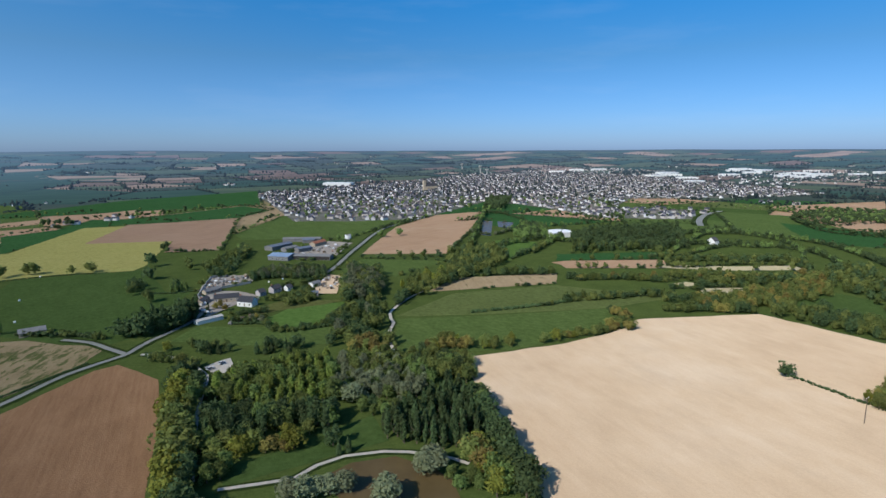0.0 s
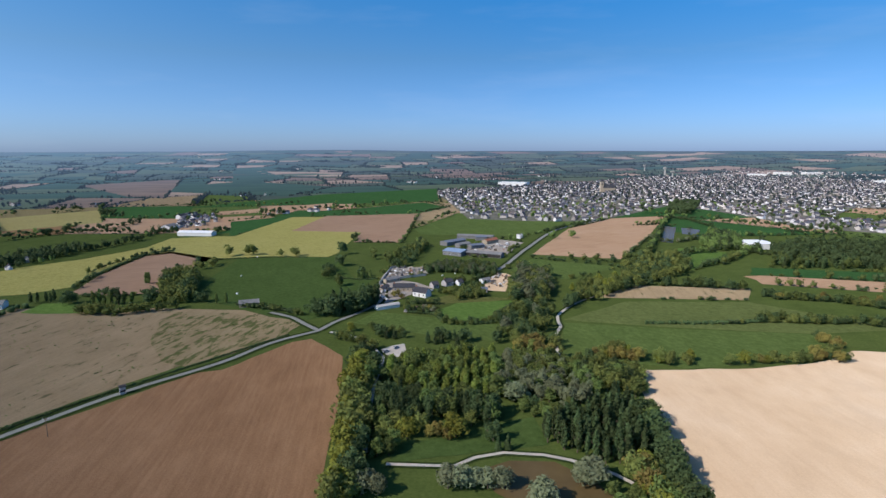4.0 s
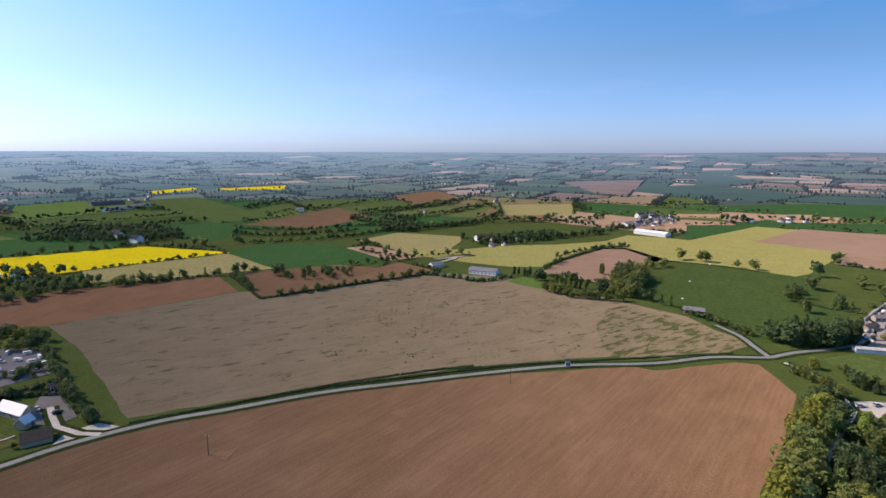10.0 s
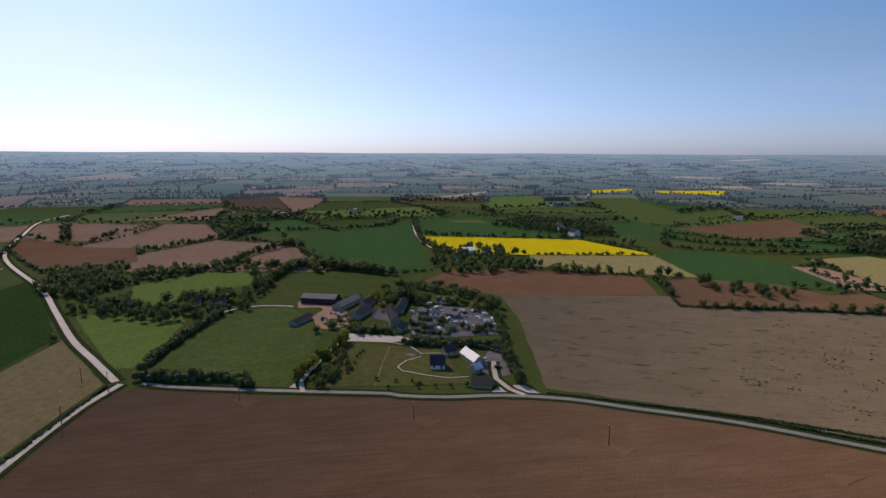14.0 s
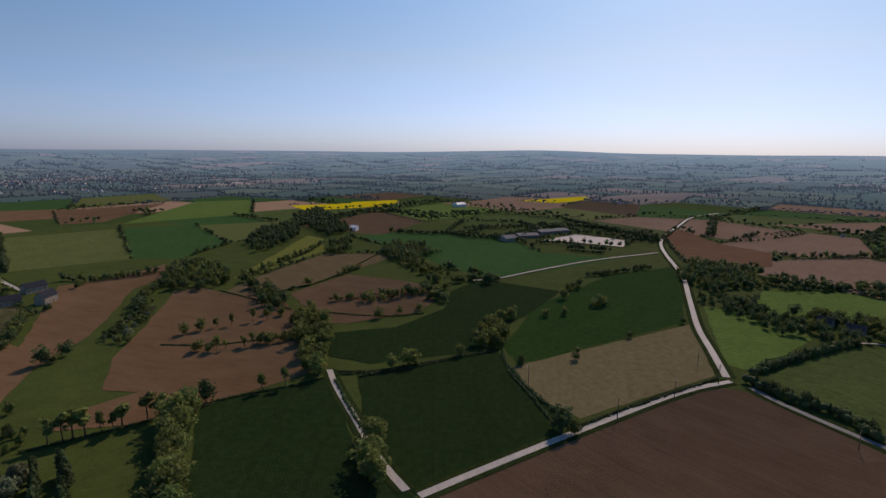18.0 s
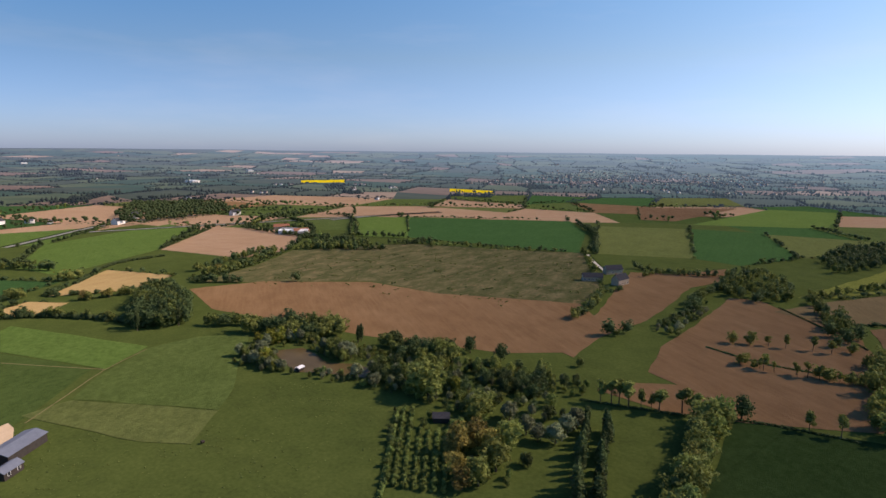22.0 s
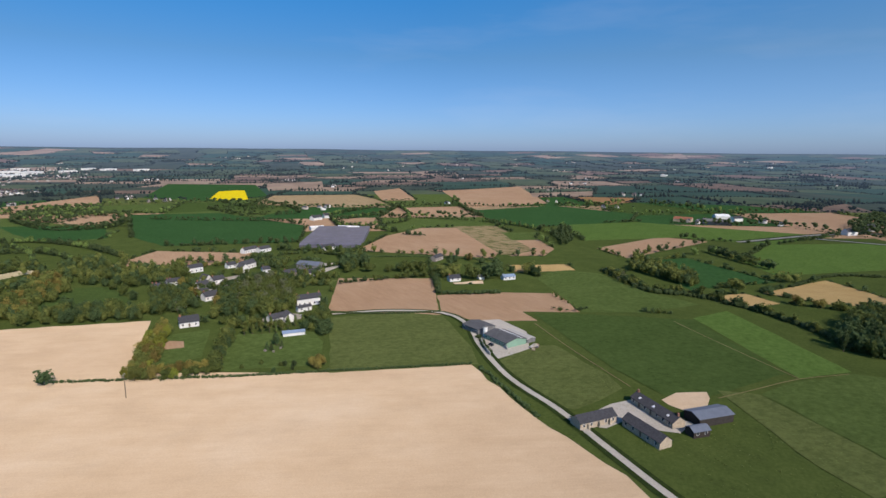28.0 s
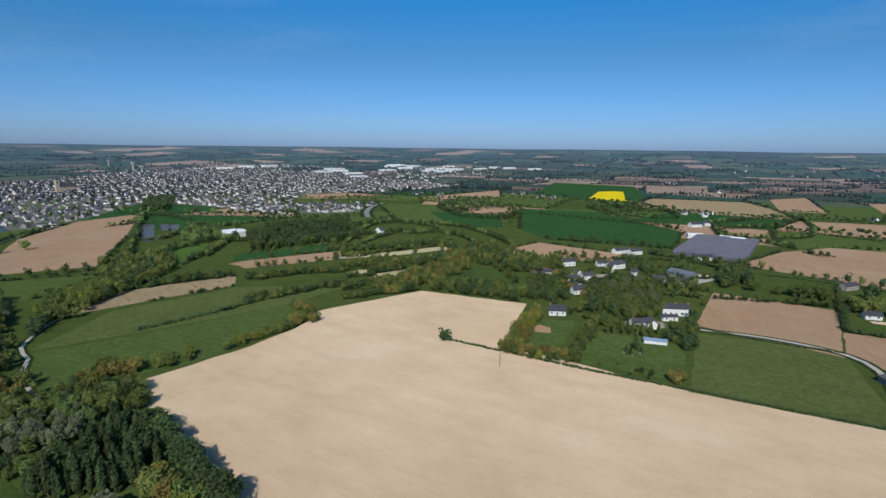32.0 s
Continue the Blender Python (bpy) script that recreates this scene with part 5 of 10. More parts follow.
def wood(kinds, h, gap, pts, group="woodland trees", fill=0.95):
    """Trees scattered over an area."""
    if math.hypot(*pts[0]) > 560 and fill <= 0.7:
        k = len(pts) // 2
        row(kinds, h * 0.85, 7, pts + pts[:1], group)
        row(kinds, h * 0.85, 7, [((a[0] + b[0]) / 2, (a[1] + b[1]) / 2) for a, b in zip(pts[:k], pts[::-1][:k])] if k > 1 else pts[:2], group)
        return
    if math.hypot(*pts[0]) > 560 and gap > 8.5:
        gap = 8.5
    xs, ys = [p[0] for p in pts], [p[1] for p in pts]
    y = min(ys)
    odd = False
    while y < max(ys):
        x = min(xs) + (gap / 2 if odd else 0)
        while x < max(xs):
            px, py = x + RNG.uniform(-0.38, 0.38) * gap, y + RNG.uniform(-0.38, 0.38) * gap
            if RNG.random() < fill and inside(px, py, pts):
                grow(RNG.choice(kinds.split()), px, py, h * RNG.uniform(0.72, 1.2), group, 0.85)
            x += gap
        y += gap * 0.87
        odd = not odd


def tufts(n, h, pts):
    """Weed clumps scattered over an open field."""
    xs, ys = [p[0] for p in pts], [p[1] for p in pts]
    for k in range(n):
        x, y = RNG.uniform(min(xs), max(xs)), RNG.uniform(min(ys), max(ys))
        if inside(x, y, pts):
            for q in range(RNG.choice((1, 1, 2, 4))):
                TUFTS.add("dark", x + RNG.uniform(-4, 4), y + RNG.uniform(-4, 4), h * RNG.uniform(0.5, 1.4), 2.2, True)


HEDGE_LEAF = {"dark": LEAF_DARK, "green": LEAF_GREEN, "oak": LEAF_OAK, "lime": LEAF_LIME, "rust": LEAF_RUST}


def hedge(kind, h, w, pts, label="uneven dark green field hedge"):
    """Leafy lumps along a line, one mesh a hedge."""
    far = max(math.hypot(*p) for p in pts) > 700
    line = smooth_line(pts, w * (0.8 if far else 0.6))
    lumps = []
    for q in line:
        for k in range(1 if far else 2):
            lumps.append((q.x + RNG.uniform(-0.3, 0.3) * w, q.y + RNG.uniform(-0.3, 0.3) * w, ground_z(q.x, q.y) + h * RNG.uniform(0.3, 0.6), 0.5 * min(w, h * 1.3) * RNG.uniform(0.85, 1.2)))
    v, f = crown(len(line), lumps, len(lumps) * (5 if far else 12), 0.42 if h > 1.5 else 0.3)
    return tagged(new("hedge", mesh_of("hedge", v, f, HEDGE_LEAF[kind])), label, "hedge")


# ---------------------------------------------------------------- buildings
def prism(name, mat, base, dx, dy, z0, z1):
    """An upright box on a corner and two sides."""
    bm = bmesh.new()
    b, u, v = Vector(base), Vector(dx), Vector(dy)
    c = [b, b + u, b + u + v, b + v]
    lo = [bm.verts.new((p.x, p.y, z0)) for p in c]
    hi = [bm.verts.new((p.x, p.y, z1)) for p in c]
    for k in range(4):
        bm.faces.new((lo[k], lo[(k + 1) % 4], hi[(k + 1) % 4], hi[k]))
    bm.faces.new(hi)
    bm.faces.new(lo[::-1])
    bmesh.ops.recalc_face_normals(bm, faces=bm.faces[:])
    return bm_mesh(name, bm, mat)


def body_mesh(name, mat, L, W, h, rise):
    """Walls with two gables; length along x."""
    bm = bmesh.new()
    x, y = L / 2, W / 2
    v = [bm.verts.new(p) for p in ((-x, -y, -0.3), (x, -y, -0.3), (x, y, -0.3), (-x, y, -0.3), (-x, -y, h), (x, -y, h), (x, y, h), (-x, y, h), (-x, 0, h + rise), (x, 0, h + rise))]
    for q in ((0, 1, 5, 4), (2, 3, 7, 6), (1, 2, 6, 9, 5), (3, 0, 4, 8, 7), (4, 5, 9, 8), (6, 7, 8, 9)):
        bm.faces.new([v[k] for k in q])
    return bm_mesh(name, bm, mat)


def roof_mesh(name, mat, L, W, h, rise, over=0.35, thick=0.18, slope=0):
    """Two sloping slabs with eaves; slope 1 or -1 gives one of them alone."""
    bm = bmesh.new()
    x, y = L / 2 + over, W / 2 + over
    drop = over * rise / (W / 2)
    for s in ((1, -1) if slope == 0 else (slope,)):
        lo = [(-x, s * y, h - drop + 0.06), (x, s * y, h - drop + 0.06), (x, 0, h + rise + 0.06), (-x, 0, h + rise + 0.06)]
        a = [bm.verts.new(p) for p in lo]
        b = [bm.verts.new((p[0], p[1], p[2] + thick)) for p in lo]
        bm.faces.new(b)
        bm.faces.new(a[::-1])
        for k in range(4):
            bm.faces.new((a[k], a[(k + 1) % 4], b[(k + 1) % 4], b[k]))
    bmesh.ops.recalc_face_normals(bm, faces=bm.faces[:])
    return bm_mesh(name, bm, mat)


def box_mesh(name, mat, x0, x1, y0, y1, z0, z1):
    return prism(name, mat, (x0, y0, 0), (x1 - x0, 0, 0), (0, y1 - y0, 0), z0, z1)


def building(name, label, depth, h, rise, wall, roof, pts, rows=1, doors=0, stacks=0, open_side=False, skylights=0, gable=False, buttress=0):
    """A gabled building on its front base line; it reaches away from the middle of the land."""
    (ax, ay), (bx, by) = pts
    L = math.hypot(bx - ax, by - ay)
    turn = math.degrees(math.atan2(by - ay, bx - ax))
    nx, ny = -(by - ay) / L, (bx - ax) / L
    mx, my = (ax + bx) / 2, (ay + by) / 2
    front = -1
    if nx * mx + ny * my < 0:
        nx, ny, front = -nx, -ny, 1
    root = new(name)
    root.matrix_basis = pose(mx + nx * depth / 2, my + ny * depth / 2, ground_z(mx, my) + 0.3, 0, 0, turn)
    tagged(root, label, "house" if "house" in name else "building")
    W = depth
    if gable:
        L, W = W, L
        root.matrix_basis = root.matrix_basis @ pose(0, 0, 0, 0, 0, 90)
    for k in range(buttress):
        x = -L / 2 + (k + 0.7) * L / (buttress + 0.4)
        part("buttress", box_mesh("buttress", STONE_WALL, x - 0.4, x + 0.4, min(front * W / 2, front * (W / 2 + 1.1)), max(front * W / 2, front * (W / 2 + 1.1)), -0.3, h - 0.5), root)
    body = part("wall", body_mesh("wall", wall, L, W, h, rise - 0.05), root)
    part("roof_slope", roof_mesh("roof_slope", roof, L, W, h, rise, slope=1), root)
    part("roof_slope", roof_mesh("roof_slope", roof, L, W, h, rise, slope=-1), root)
    near = math.hypot(mx, my) < 620
    if open_side:
        # dark panel on the closed wall, painted as the bay's inner shade
        part("open_bay", box_mesh("open_bay", INSIDE_SHADE, -L / 2 + 0.5, L / 2 - 0.5, front * (W / 2 - 0.2), front * (W / 2 + 0.04), 0, h - 0.5), root)
    elif near:
        n = max(2, int(L / 3.4))
        for side in (front, -front):
            for k in range(n):
                for r in range(rows):
                    x = -L / 2 + (k + 0.5) * L / n
                    if r == 0 and doors and side == front and k in (n // 2, n // 4)[:doors]:
                        part("door", box_mesh("door", TIMBER, x - 0.55, x + 0.55, side * (W / 2 - 0.05), side * (W / 2 + 0.05), 0, 2.1), root)
                        continue
                    z = 0.9 + r * 2.7
                    if z + 1.3 < h:
                        w = part("window", box_mesh("window", WHITE_SHEET, x - 0.62, x + 0.62, side * (W / 2 - 0.05), side * (W / 2 + 0.04), z - 0.08, z + 1.28), root)
                        part("pane", box_mesh("pane", DARK_PANE, x - 0.5, x + 0.5, side * (W / 2), side * (W / 2 + 0.06), z, z + 1.2), w)
    for k in range(stacks):
        x = (-L / 2 + 0.8) if k == 0 else (L / 2 - 0.8 if k == 1 else 0)
        part("chimney", box_mesh("chimney", BRICK, x - 0.45, x + 0.45, -0.35, 0.35, h + rise - 0.6, h + rise + 1.3), root)
    for k in range(skylights):
        x = -L / 2 + (k + 0.5) * L / skylights
        y0, y1 = front * W * 0.22, front * W * 0.36
        z0, z1 = h + rise * (1 - abs(y0) / (W / 2)) + 0.3, h + rise * (1 - abs(y1) / (W / 2)) + 0.3
        bm = bmesh.new()
        q = [bm.verts.new(p) for p in ((x - 0.6, y0, z0), (x + 0.6, y0, z0), (x + 0.6, y1, z1), (x - 0.6, y1, z1))]
        lowq = [bm.verts.new((p.co.x, p.co.y, p.co.z - 0.15)) for p in q]
        bm.faces.new(q)
        for i in range(4):
            bm.faces.new((q[i], q[(i + 1) % 4], lowq[(i + 1) % 4], lowq[i]))
        part("skylight", bm_mesh("skylight", bm, WHITE_SHEET), root)
    return root


def pole(h, pts, label="wooden power pole with crossarm standing in a field"):
    for x, y in pts:
        bm = bmesh.new()
        bmesh.ops.create_cone(bm, cap_ends=True, segments=8, radius1=0.2, radius2=0.13, depth=h + 0.5, matrix=Matrix.Translation((0, 0, h / 2 - 0.25)))
        root = new("power_pole")
        root.matrix_basis = pose(x, y, ground_z(x, y), 0, 0, 30)
        tagged(root, label, "pole")
        part("shaft", bm_mesh("shaft", bm, TIMBER), root)
        part("crossarm", box_mesh("crossarm", TIMBER, -1.1, 1.1, -0.07, 0.07, h - 0.7, h - 0.5), root)
        for k in (-0.95, 0, 0.95):
            part("insulator", box_mesh("insulator", WHITE_SHEET, k - 0.08, k + 0.08, -0.08, 0.08, h - 0.5, h - 0.2), root)



# ---------------------------------------------------------------- farm details
def silo(h, radius, pts):
    for x, y in pts:
        root = new("silo")
        root.matrix_basis = pose(x, y, 0.4)
        tagged(root, "upright white cylindrical feed silo with domed cap", "silo")
        bm = bmesh.new()
        bmesh.ops.create_cone(bm, cap_ends=True, segments=20, radius1=radius, radius2=radius, depth=h, matrix=Matrix.Translation((0, 0, h / 2)))
        part("drum", bm_mesh("drum", bm, WHITE_SHEET), root)
        bm = bmesh.new()
        bmesh.ops.create_cone(bm, cap_ends=True, segments=20, radius1=radius * 1.04, radius2=radius * 0.2, depth=radius * 0.6, matrix=Matrix.Translation((0, 0, h + radius * 0.3)))
        part("cap", bm_mesh("cap", bm, GREY_SHEET), root)


def wall_run(h, label, pts):
    root = tagged(new("clamp_wall"), label, "wall")
    for (ax, ay), (bx, by) in zip(pts, pts[1:]):
        d = Vector((bx - ax, by - ay, 0))
        n = Vector((-d.y, d.x, 0)).normalized() * 0.4
        part("panel", prism("panel", CONCRETE, (ax, ay, 0), d * 0.985, n, 0.2, h + 0.4), root)


def greenhouse(spans, pts):
    """Long glass spans side by side."""
    (ax, ay), (bx, by) = pts
    d = Vector((bx - ax, by - ay))
    n = Vector((-d.y, d.x)).normalized()
    if n.x * ax + n.y * ay < 0:
        n = -n
    L = d.length
    turn = math.degrees(math.atan2(d.y, d.x))
    for k in range(spans):
        mid = Vector((ax, ay)) + d / 2 + n * (5 + 10.2 * k)
        root = new("greenhouse")
        root.matrix_basis = pose(mid.x, mid.y, 0.3, 0, 0, turn)
        tagged(root, "long low greenhouse span with shaded purple-grey glass", "greenhouse", "greenhouse spans")
        part("wall", body_mesh("wall", GLASS_ROOF, L, 10, 3, 1.9), root)
        part("roof_slope", roof_mesh("roof_slope", GLASS_ROOF, L, 10, 3, 2, 0.1, 0.08, 1), root)
        part("roof_slope", roof_mesh("roof_slope", GLASS_ROOF, L, 10, 3, 2, 0.1, 0.08, -1), root)
        part("ridge", box_mesh("ridge", GREY_SHEET, -L / 2, L / 2, -0.2, 0.2, 5.1, 5.4), root)


def caravans(pts):
    for i, (x, y) in enumerate(pts):
        root = new("caravan")
        root.matrix_basis = pose(x, y, 0.3, 0, 0, 40 + 90 * (i % 3) + 7 * i) @ Matrix.Scale(0.66, 4)
        tagged(root, "white touring caravan parked on a gravel pitch", "caravan", "caravans on the campsite")
        bm = bmesh.new()
        bmesh.ops.create_cube(bm, size=1, matrix=Matrix.Translation((0, 0, 1.55)) @ Matrix.Diagonal((6.2, 2.4, 2.2, 1)))
        bmesh.ops.bevel(bm, geom=bm.edges[:], offset=0.3, segments=2, affect="EDGES")
        part("shell", bm_mesh("shell", bm, WHITE_SHEET), root)
        for s in (-1, 1):
            part("window", box_mesh("window", DARK_PANE, -1.9, 1.9, s * 1.18 - 0.05, s * 1.18 + 0.05, 1.5, 2.1), root)
            bm = bmesh.new()
            bmesh.ops.create_cone(bm, cap_ends=True, segments=12, radius1=0.35, radius2=0.35, depth=0.25, matrix=Matrix.Translation((0, s * 1.05, 0.35)) @ Matrix.Rotation(radians(90), 4, "X"))
            part("wheel", bm_mesh("wheel", bm, DARK_WOOD), root)
        part("drawbar", box_mesh("drawbar", GREY_SHEET, 3.05, 4.2, -0.1, 0.1, 0.45, 0.6), root)


def clutter(n, pts):
    """Pallets, skips and stacked materials in a builder's yard."""
    for k in range(n):
        for _ in range(50):
            x, y = RNG.uniform(min(p[0] for p in pts), max(p[0] for p in pts)), RNG.uniform(min(p[1] for p in pts), max(p[1] for p in pts))
            if inside(x, y, pts):
                break
        a, w, d, h = RNG.uniform(0, 180), RNG.uniform(1.2, 3.6), RNG.uniform(1.0, 2.2), RNG.uniform(0.7, 1.9)
        root = new("material_stack")
        root.matrix_basis = pose(x, y, 0.35, 0, 0, a)
        tagged(root, "stack of pale building materials in a yard", "stack", "yard stacks")
        m = RNG.choice((WHITE_SHEET, BRICK, TIMBER, CONCRETE, CONCRETE, GREY_SHEET, STONE_WALL, DARK_SHEET))
        part("base", box_mesh("base", TIMBER, -w / 2, w / 2, -d / 2, d / 2, 0, 0.2), root)
        part("load", box_mesh("load", m, -w / 2 + 0.1, w / 2 - 0.1, -d / 2 + 0.1, d / 2 - 0.1, 0.2, h * 0.7), root)
        part("top_layer", box_mesh("top_layer", m, -w / 3, w / 4, -d / 3, d / 3, h * 0.7, h), root)


CAR_DARK = plain("dark_car_paint", (0.03, 0.033, 0.04), 0.3, 0.5, 0.1)
CAR_PALE = plain("silver_car_paint", (0.45, 0.46, 0.47), 0.35, 0.5, 0.1)
TYRE = plain("tyre_rubber", (0.02, 0.02, 0.02), 0.9, 0.2, 0.1)


def cars(mat, label, turn, pts):
    """Parked cars: bevelled body, glazed cabin, four wheels."""
    for i, (x, y) in enumerate(pts):
        root = new("parked_car")
        root.matrix_basis = pose(x, y, 0.36, 0, 0, turn + 17 * i)
        tagged(root, label, "car", "parked cars")
        bm = bmesh.new()
        bmesh.ops.create_cube(bm, size=1, matrix=Matrix.Translation((0, 0, 0.62)) @ Matrix.Diagonal((4.2, 1.75, 0.62, 1)))
        bmesh.ops.bevel(bm, geom=bm.edges[:], offset=0.14, segments=2, affect="EDGES")
        part("body", bm_mesh("body", bm, mat), root)
        bm = bmesh.new()
        lo = [bm.verts.new(p) for p in ((-1.7, -0.8, 0.9), (1.0, -0.8, 0.9), (1.0, 0.8, 0.9), (-1.7, 0.8, 0.9))]
        hi = [bm.verts.new(p) for p in ((-1.3, -0.65, 1.42), (0.3, -0.65, 1.42), (0.3, 0.65, 1.42), (-1.3, 0.65, 1.42))]
        for k in range(4):
            bm.faces.new((lo[k], lo[(k + 1) % 4], hi[(k + 1) % 4], hi[k]))
        bm.faces.new(hi)
        part("windows", bm_mesh("windows", bm, DARK_PANE), root, "dark glazed cabin")
        part("roof", box_mesh("roof", mat, -1.25, 0.25, -0.62, 0.62, 1.41, 1.46), root)
        for sx in (-1.3, 1.3):
            for sy in (-0.8, 0.8):
                bm = bmesh.new()
                bmesh.ops.create_cone(bm, cap_ends=True, segments=12, radius1=0.32, radius2=0.32, depth=0.22, matrix=Matrix.Translation((sx, sy, 0.32)) @ Matrix.Rotation(radians(90), 4, "X"))
                part("wheel", bm_mesh("wheel", bm, TYRE), root)


def bales(mat, label, pts):
    """Round bales lying in a pasture."""
    for i, (x, y) in enumerate(pts):
        bm = bmesh.new()
        bmesh.ops.create_cone(bm, cap_ends=True, segments=16, radius1=0.6, radius2=0.6, depth=1.2, matrix=Matrix.Translation((0, 0, 0.6)) @ Matrix.Rotation(radians(90), 4, "X"))
        bmesh.ops.bevel(bm, geom=bm.edges[:], offset=0.06, segments=1, affect="EDGES")
        ob = new("wrapped_bale", bm_mesh("wrapped_bale", bm, mat))
        ob.matrix_basis = pose(x, y, 0.25, 0, 0, 37 * i)
        tagged(ob, label, "bale", "bales in the pasture")


# ---------------------------------------------------------------- the town
def house_kit(L, W, h, rise):
    return body_mesh("wall", WALL_TOWN, L, W, h, rise - 0.05), roof_mesh("roof", ROOF_TOWN, L, W, h, rise, 0.3, 0.15), box_mesh("chimney", BRICK, L / 2 - 1.1, L / 2 - 0.3, -0.4, 0.4, h + rise - 0.7, h + rise + 1.1)


KITS = [house_kit(11, 8, 3.2, 3.6), house_kit(13, 8.5, 5.4, 3.6), house_kit(9, 8, 5.2, 4.0), house_kit(16, 9, 5.6, 3.8)]
KIT_WORDS = ["low white rendered town house with slate roof", "white two-storey town house with slate roof", "narrow white gabled town house with slate roof", "long white terrace house with slate roof"]


class Quarter:
    """Joins far houses into one mesh a material."""

    def __init__(self):
        self.data = {}

    def add(self, me, m):
        v = np.empty(len(me.vertices) * 3, np.float32)
        me.vertices.foreach_get("co", v)
        v = v.reshape(-1, 3)
        me.calc_loop_triangles()
        f = np.empty(len(me.loop_triangles) * 3, np.int32)
        me.loop_triangles.foreach_get("vertices", f)
        R = np.array(m)
        w = v @ R[:3, :3].T + R[:3, 3]
        vs, fs, n = self.data.setdefault(me.materials[0].name, ([], [], [0]))
        vs.append(w)
        fs.append(f.reshape(-1, 3) + n[0])
        n[0] += len(v)

    def done(self, name, label):
        for mat, (vs, fs, n) in self.data.items():
            tagged(new(name, mesh_of(name, np.concatenate(vs), np.concatenate(fs), bpy.data.materials[mat])), label, "houses", kind="stuff")


QUARTER = Quarter()
TOWN_COUNT = [0]


def town_house(x, y, turn, own):
    k = RNG.choice((0, 1, 1, 2, 2, 3))
    m = pose(x, y, ground_z(x, y), 0, 0, turn) @ Matrix.Scale(0.72 if own else 0.66, 4)
    if own:
        root = new("town_house")
        root.matrix_basis = m
        tagged(root, KIT_WORDS[k], "house", "town houses")
        for me, nm in zip(KITS[k], ("wall", "roof", "chimney")):
            part(nm, me, root)
    else:
        for me in KITS[k]:
            QUARTER.add(me, m)


def town(gap, fill, pts, green=0.3):
    """Rows of houses along bent streets."""
    spots = []
    xs, ys = [p[0] for p in pts], [p[1] for p in pts]
    y = min(ys)
    while y < max(ys):
        x = min(xs)
        while x < max(xs):
            bend = 25 * math.sin(x * 0.004 + 1) + 20 * math.sin(y * 0.005)
            px, py = x + RNG.uniform(-0.3, 0.3) * gap + bend * 0.4, y + RNG.uniform(-0.3, 0.3) * gap + bend * 0.4
            if inside(px, py, pts):
                spots.append((math.hypot(px, py), px, py, bend))
            x += gap
        y += gap * 1.05
    for r, x, y, bend in sorted(spots):
        if RNG.random() < green:
            grow(RNG.choice(("dark", "green", "oak")), x + 6, y + 5, RNG.uniform(6, 10), "town trees")
        if RNG.random() < fill:
            TOWN_COUNT[0] += 1
            town_house(x, y, 20 + bend * 2 + RNG.choice((0, 0, 90, 90, 45, 130)) + RNG.uniform(-12, 12), TOWN_COUNT[0] <= 290)


def works(w, d, h, pts, label="large flat-roofed white warehouse"):
    for x, y in pts:
        root = new("warehouse")
        root.matrix_basis = pose(x, y, ground_z(x, y), 0, 0, RNG.uniform(-20, 20))
        tagged(root, label, "warehouse")
        part("wall", box_mesh("wall", WHITE_WALL, -w / 2, w / 2, -d / 2, d / 2, -2, h), root)
        part("roof", box_mesh("roof", WHITE_SHEET, -w / 2 - 0.4, w / 2 + 0.4, -d / 2 - 0.4, d / 2 + 0.4, h, h + 0.5), root)
        for k in range(3):
            part("loading_door", box_mesh("loading_door", GREY_SHEET, -w / 3 + k * w / 4, -w / 3 + k * w / 4 + w / 10, -d / 2 - 0.1, -d / 2, 0, 4.5), root)


def church(pts):
    (x, y), = pts
    root = new("church")
    root.matrix_basis = pose(x, y, 0, 0, 0, 25)
    tagged(root, "stone parish church with tall square tower", "church")
    part("nave", body_mesh("nave", STONE_WALL, 34, 13, 11, 7.9), root)
    part("roof", roof_mesh("roof", SLATE, 34, 13, 11, 8), root)
    part("tower", box_mesh("tower", STONE_WALL, -23, -15, -4, 4, 0, 27), root)
    bm = bmesh.new()
    bmesh.ops.create_cone(bm, cap_ends=True, segments=4, radius1=5.8, radius2=0.1, depth=9, matrix=Matrix.Translation((-19, 0, 31.5)) @ Matrix.Rotation(radians(45), 4, "Z"))
    part("spire", bm_mesh("spire", bm, SLATE), root)
    for k in (-1, 1):
        # dark panel painted as shade in a belfry opening; the wall is solid
        part("belfry_opening", box_mesh("belfry_opening", INSIDE_SHADE, -19.8, -18.2, k * 4 - 0.1, k * 4 + 0.1, 19, 24), root)


def water_tower(h, pts):
    for x, y in pts:
        root = new("water_tower")
        root.matrix_basis = pose(x, y, ground_z(x, y))
        tagged(root, "pale concrete water tower with wide tank", "tower")
        bm = bmesh.new()
        bmesh.ops.create_cone(bm, cap_ends=True, segments=20, radius1=3, radius2=3, depth=h * 0.72, matrix=Matrix.Translation((0, 0, h * 0.36)))
        part("shaft", bm_mesh("shaft", bm, CONCRETE), root)
        bm = bmesh.new()
        bmesh.ops.create_cone(bm, cap_ends=True, segments=20, radius1=3.2, radius2=8, depth=h * 0.14, matrix=Matrix.Translation((0, 0, h * 0.78)))
        bmesh.ops.create_cone(bm, cap_ends=True, segments=20, radius1=8, radius2=8, depth=h * 0.15, matrix=Matrix.Translation((0, 0, h * 0.925)))
        part("tank", bm_mesh("tank", bm, CONCRETE), root)


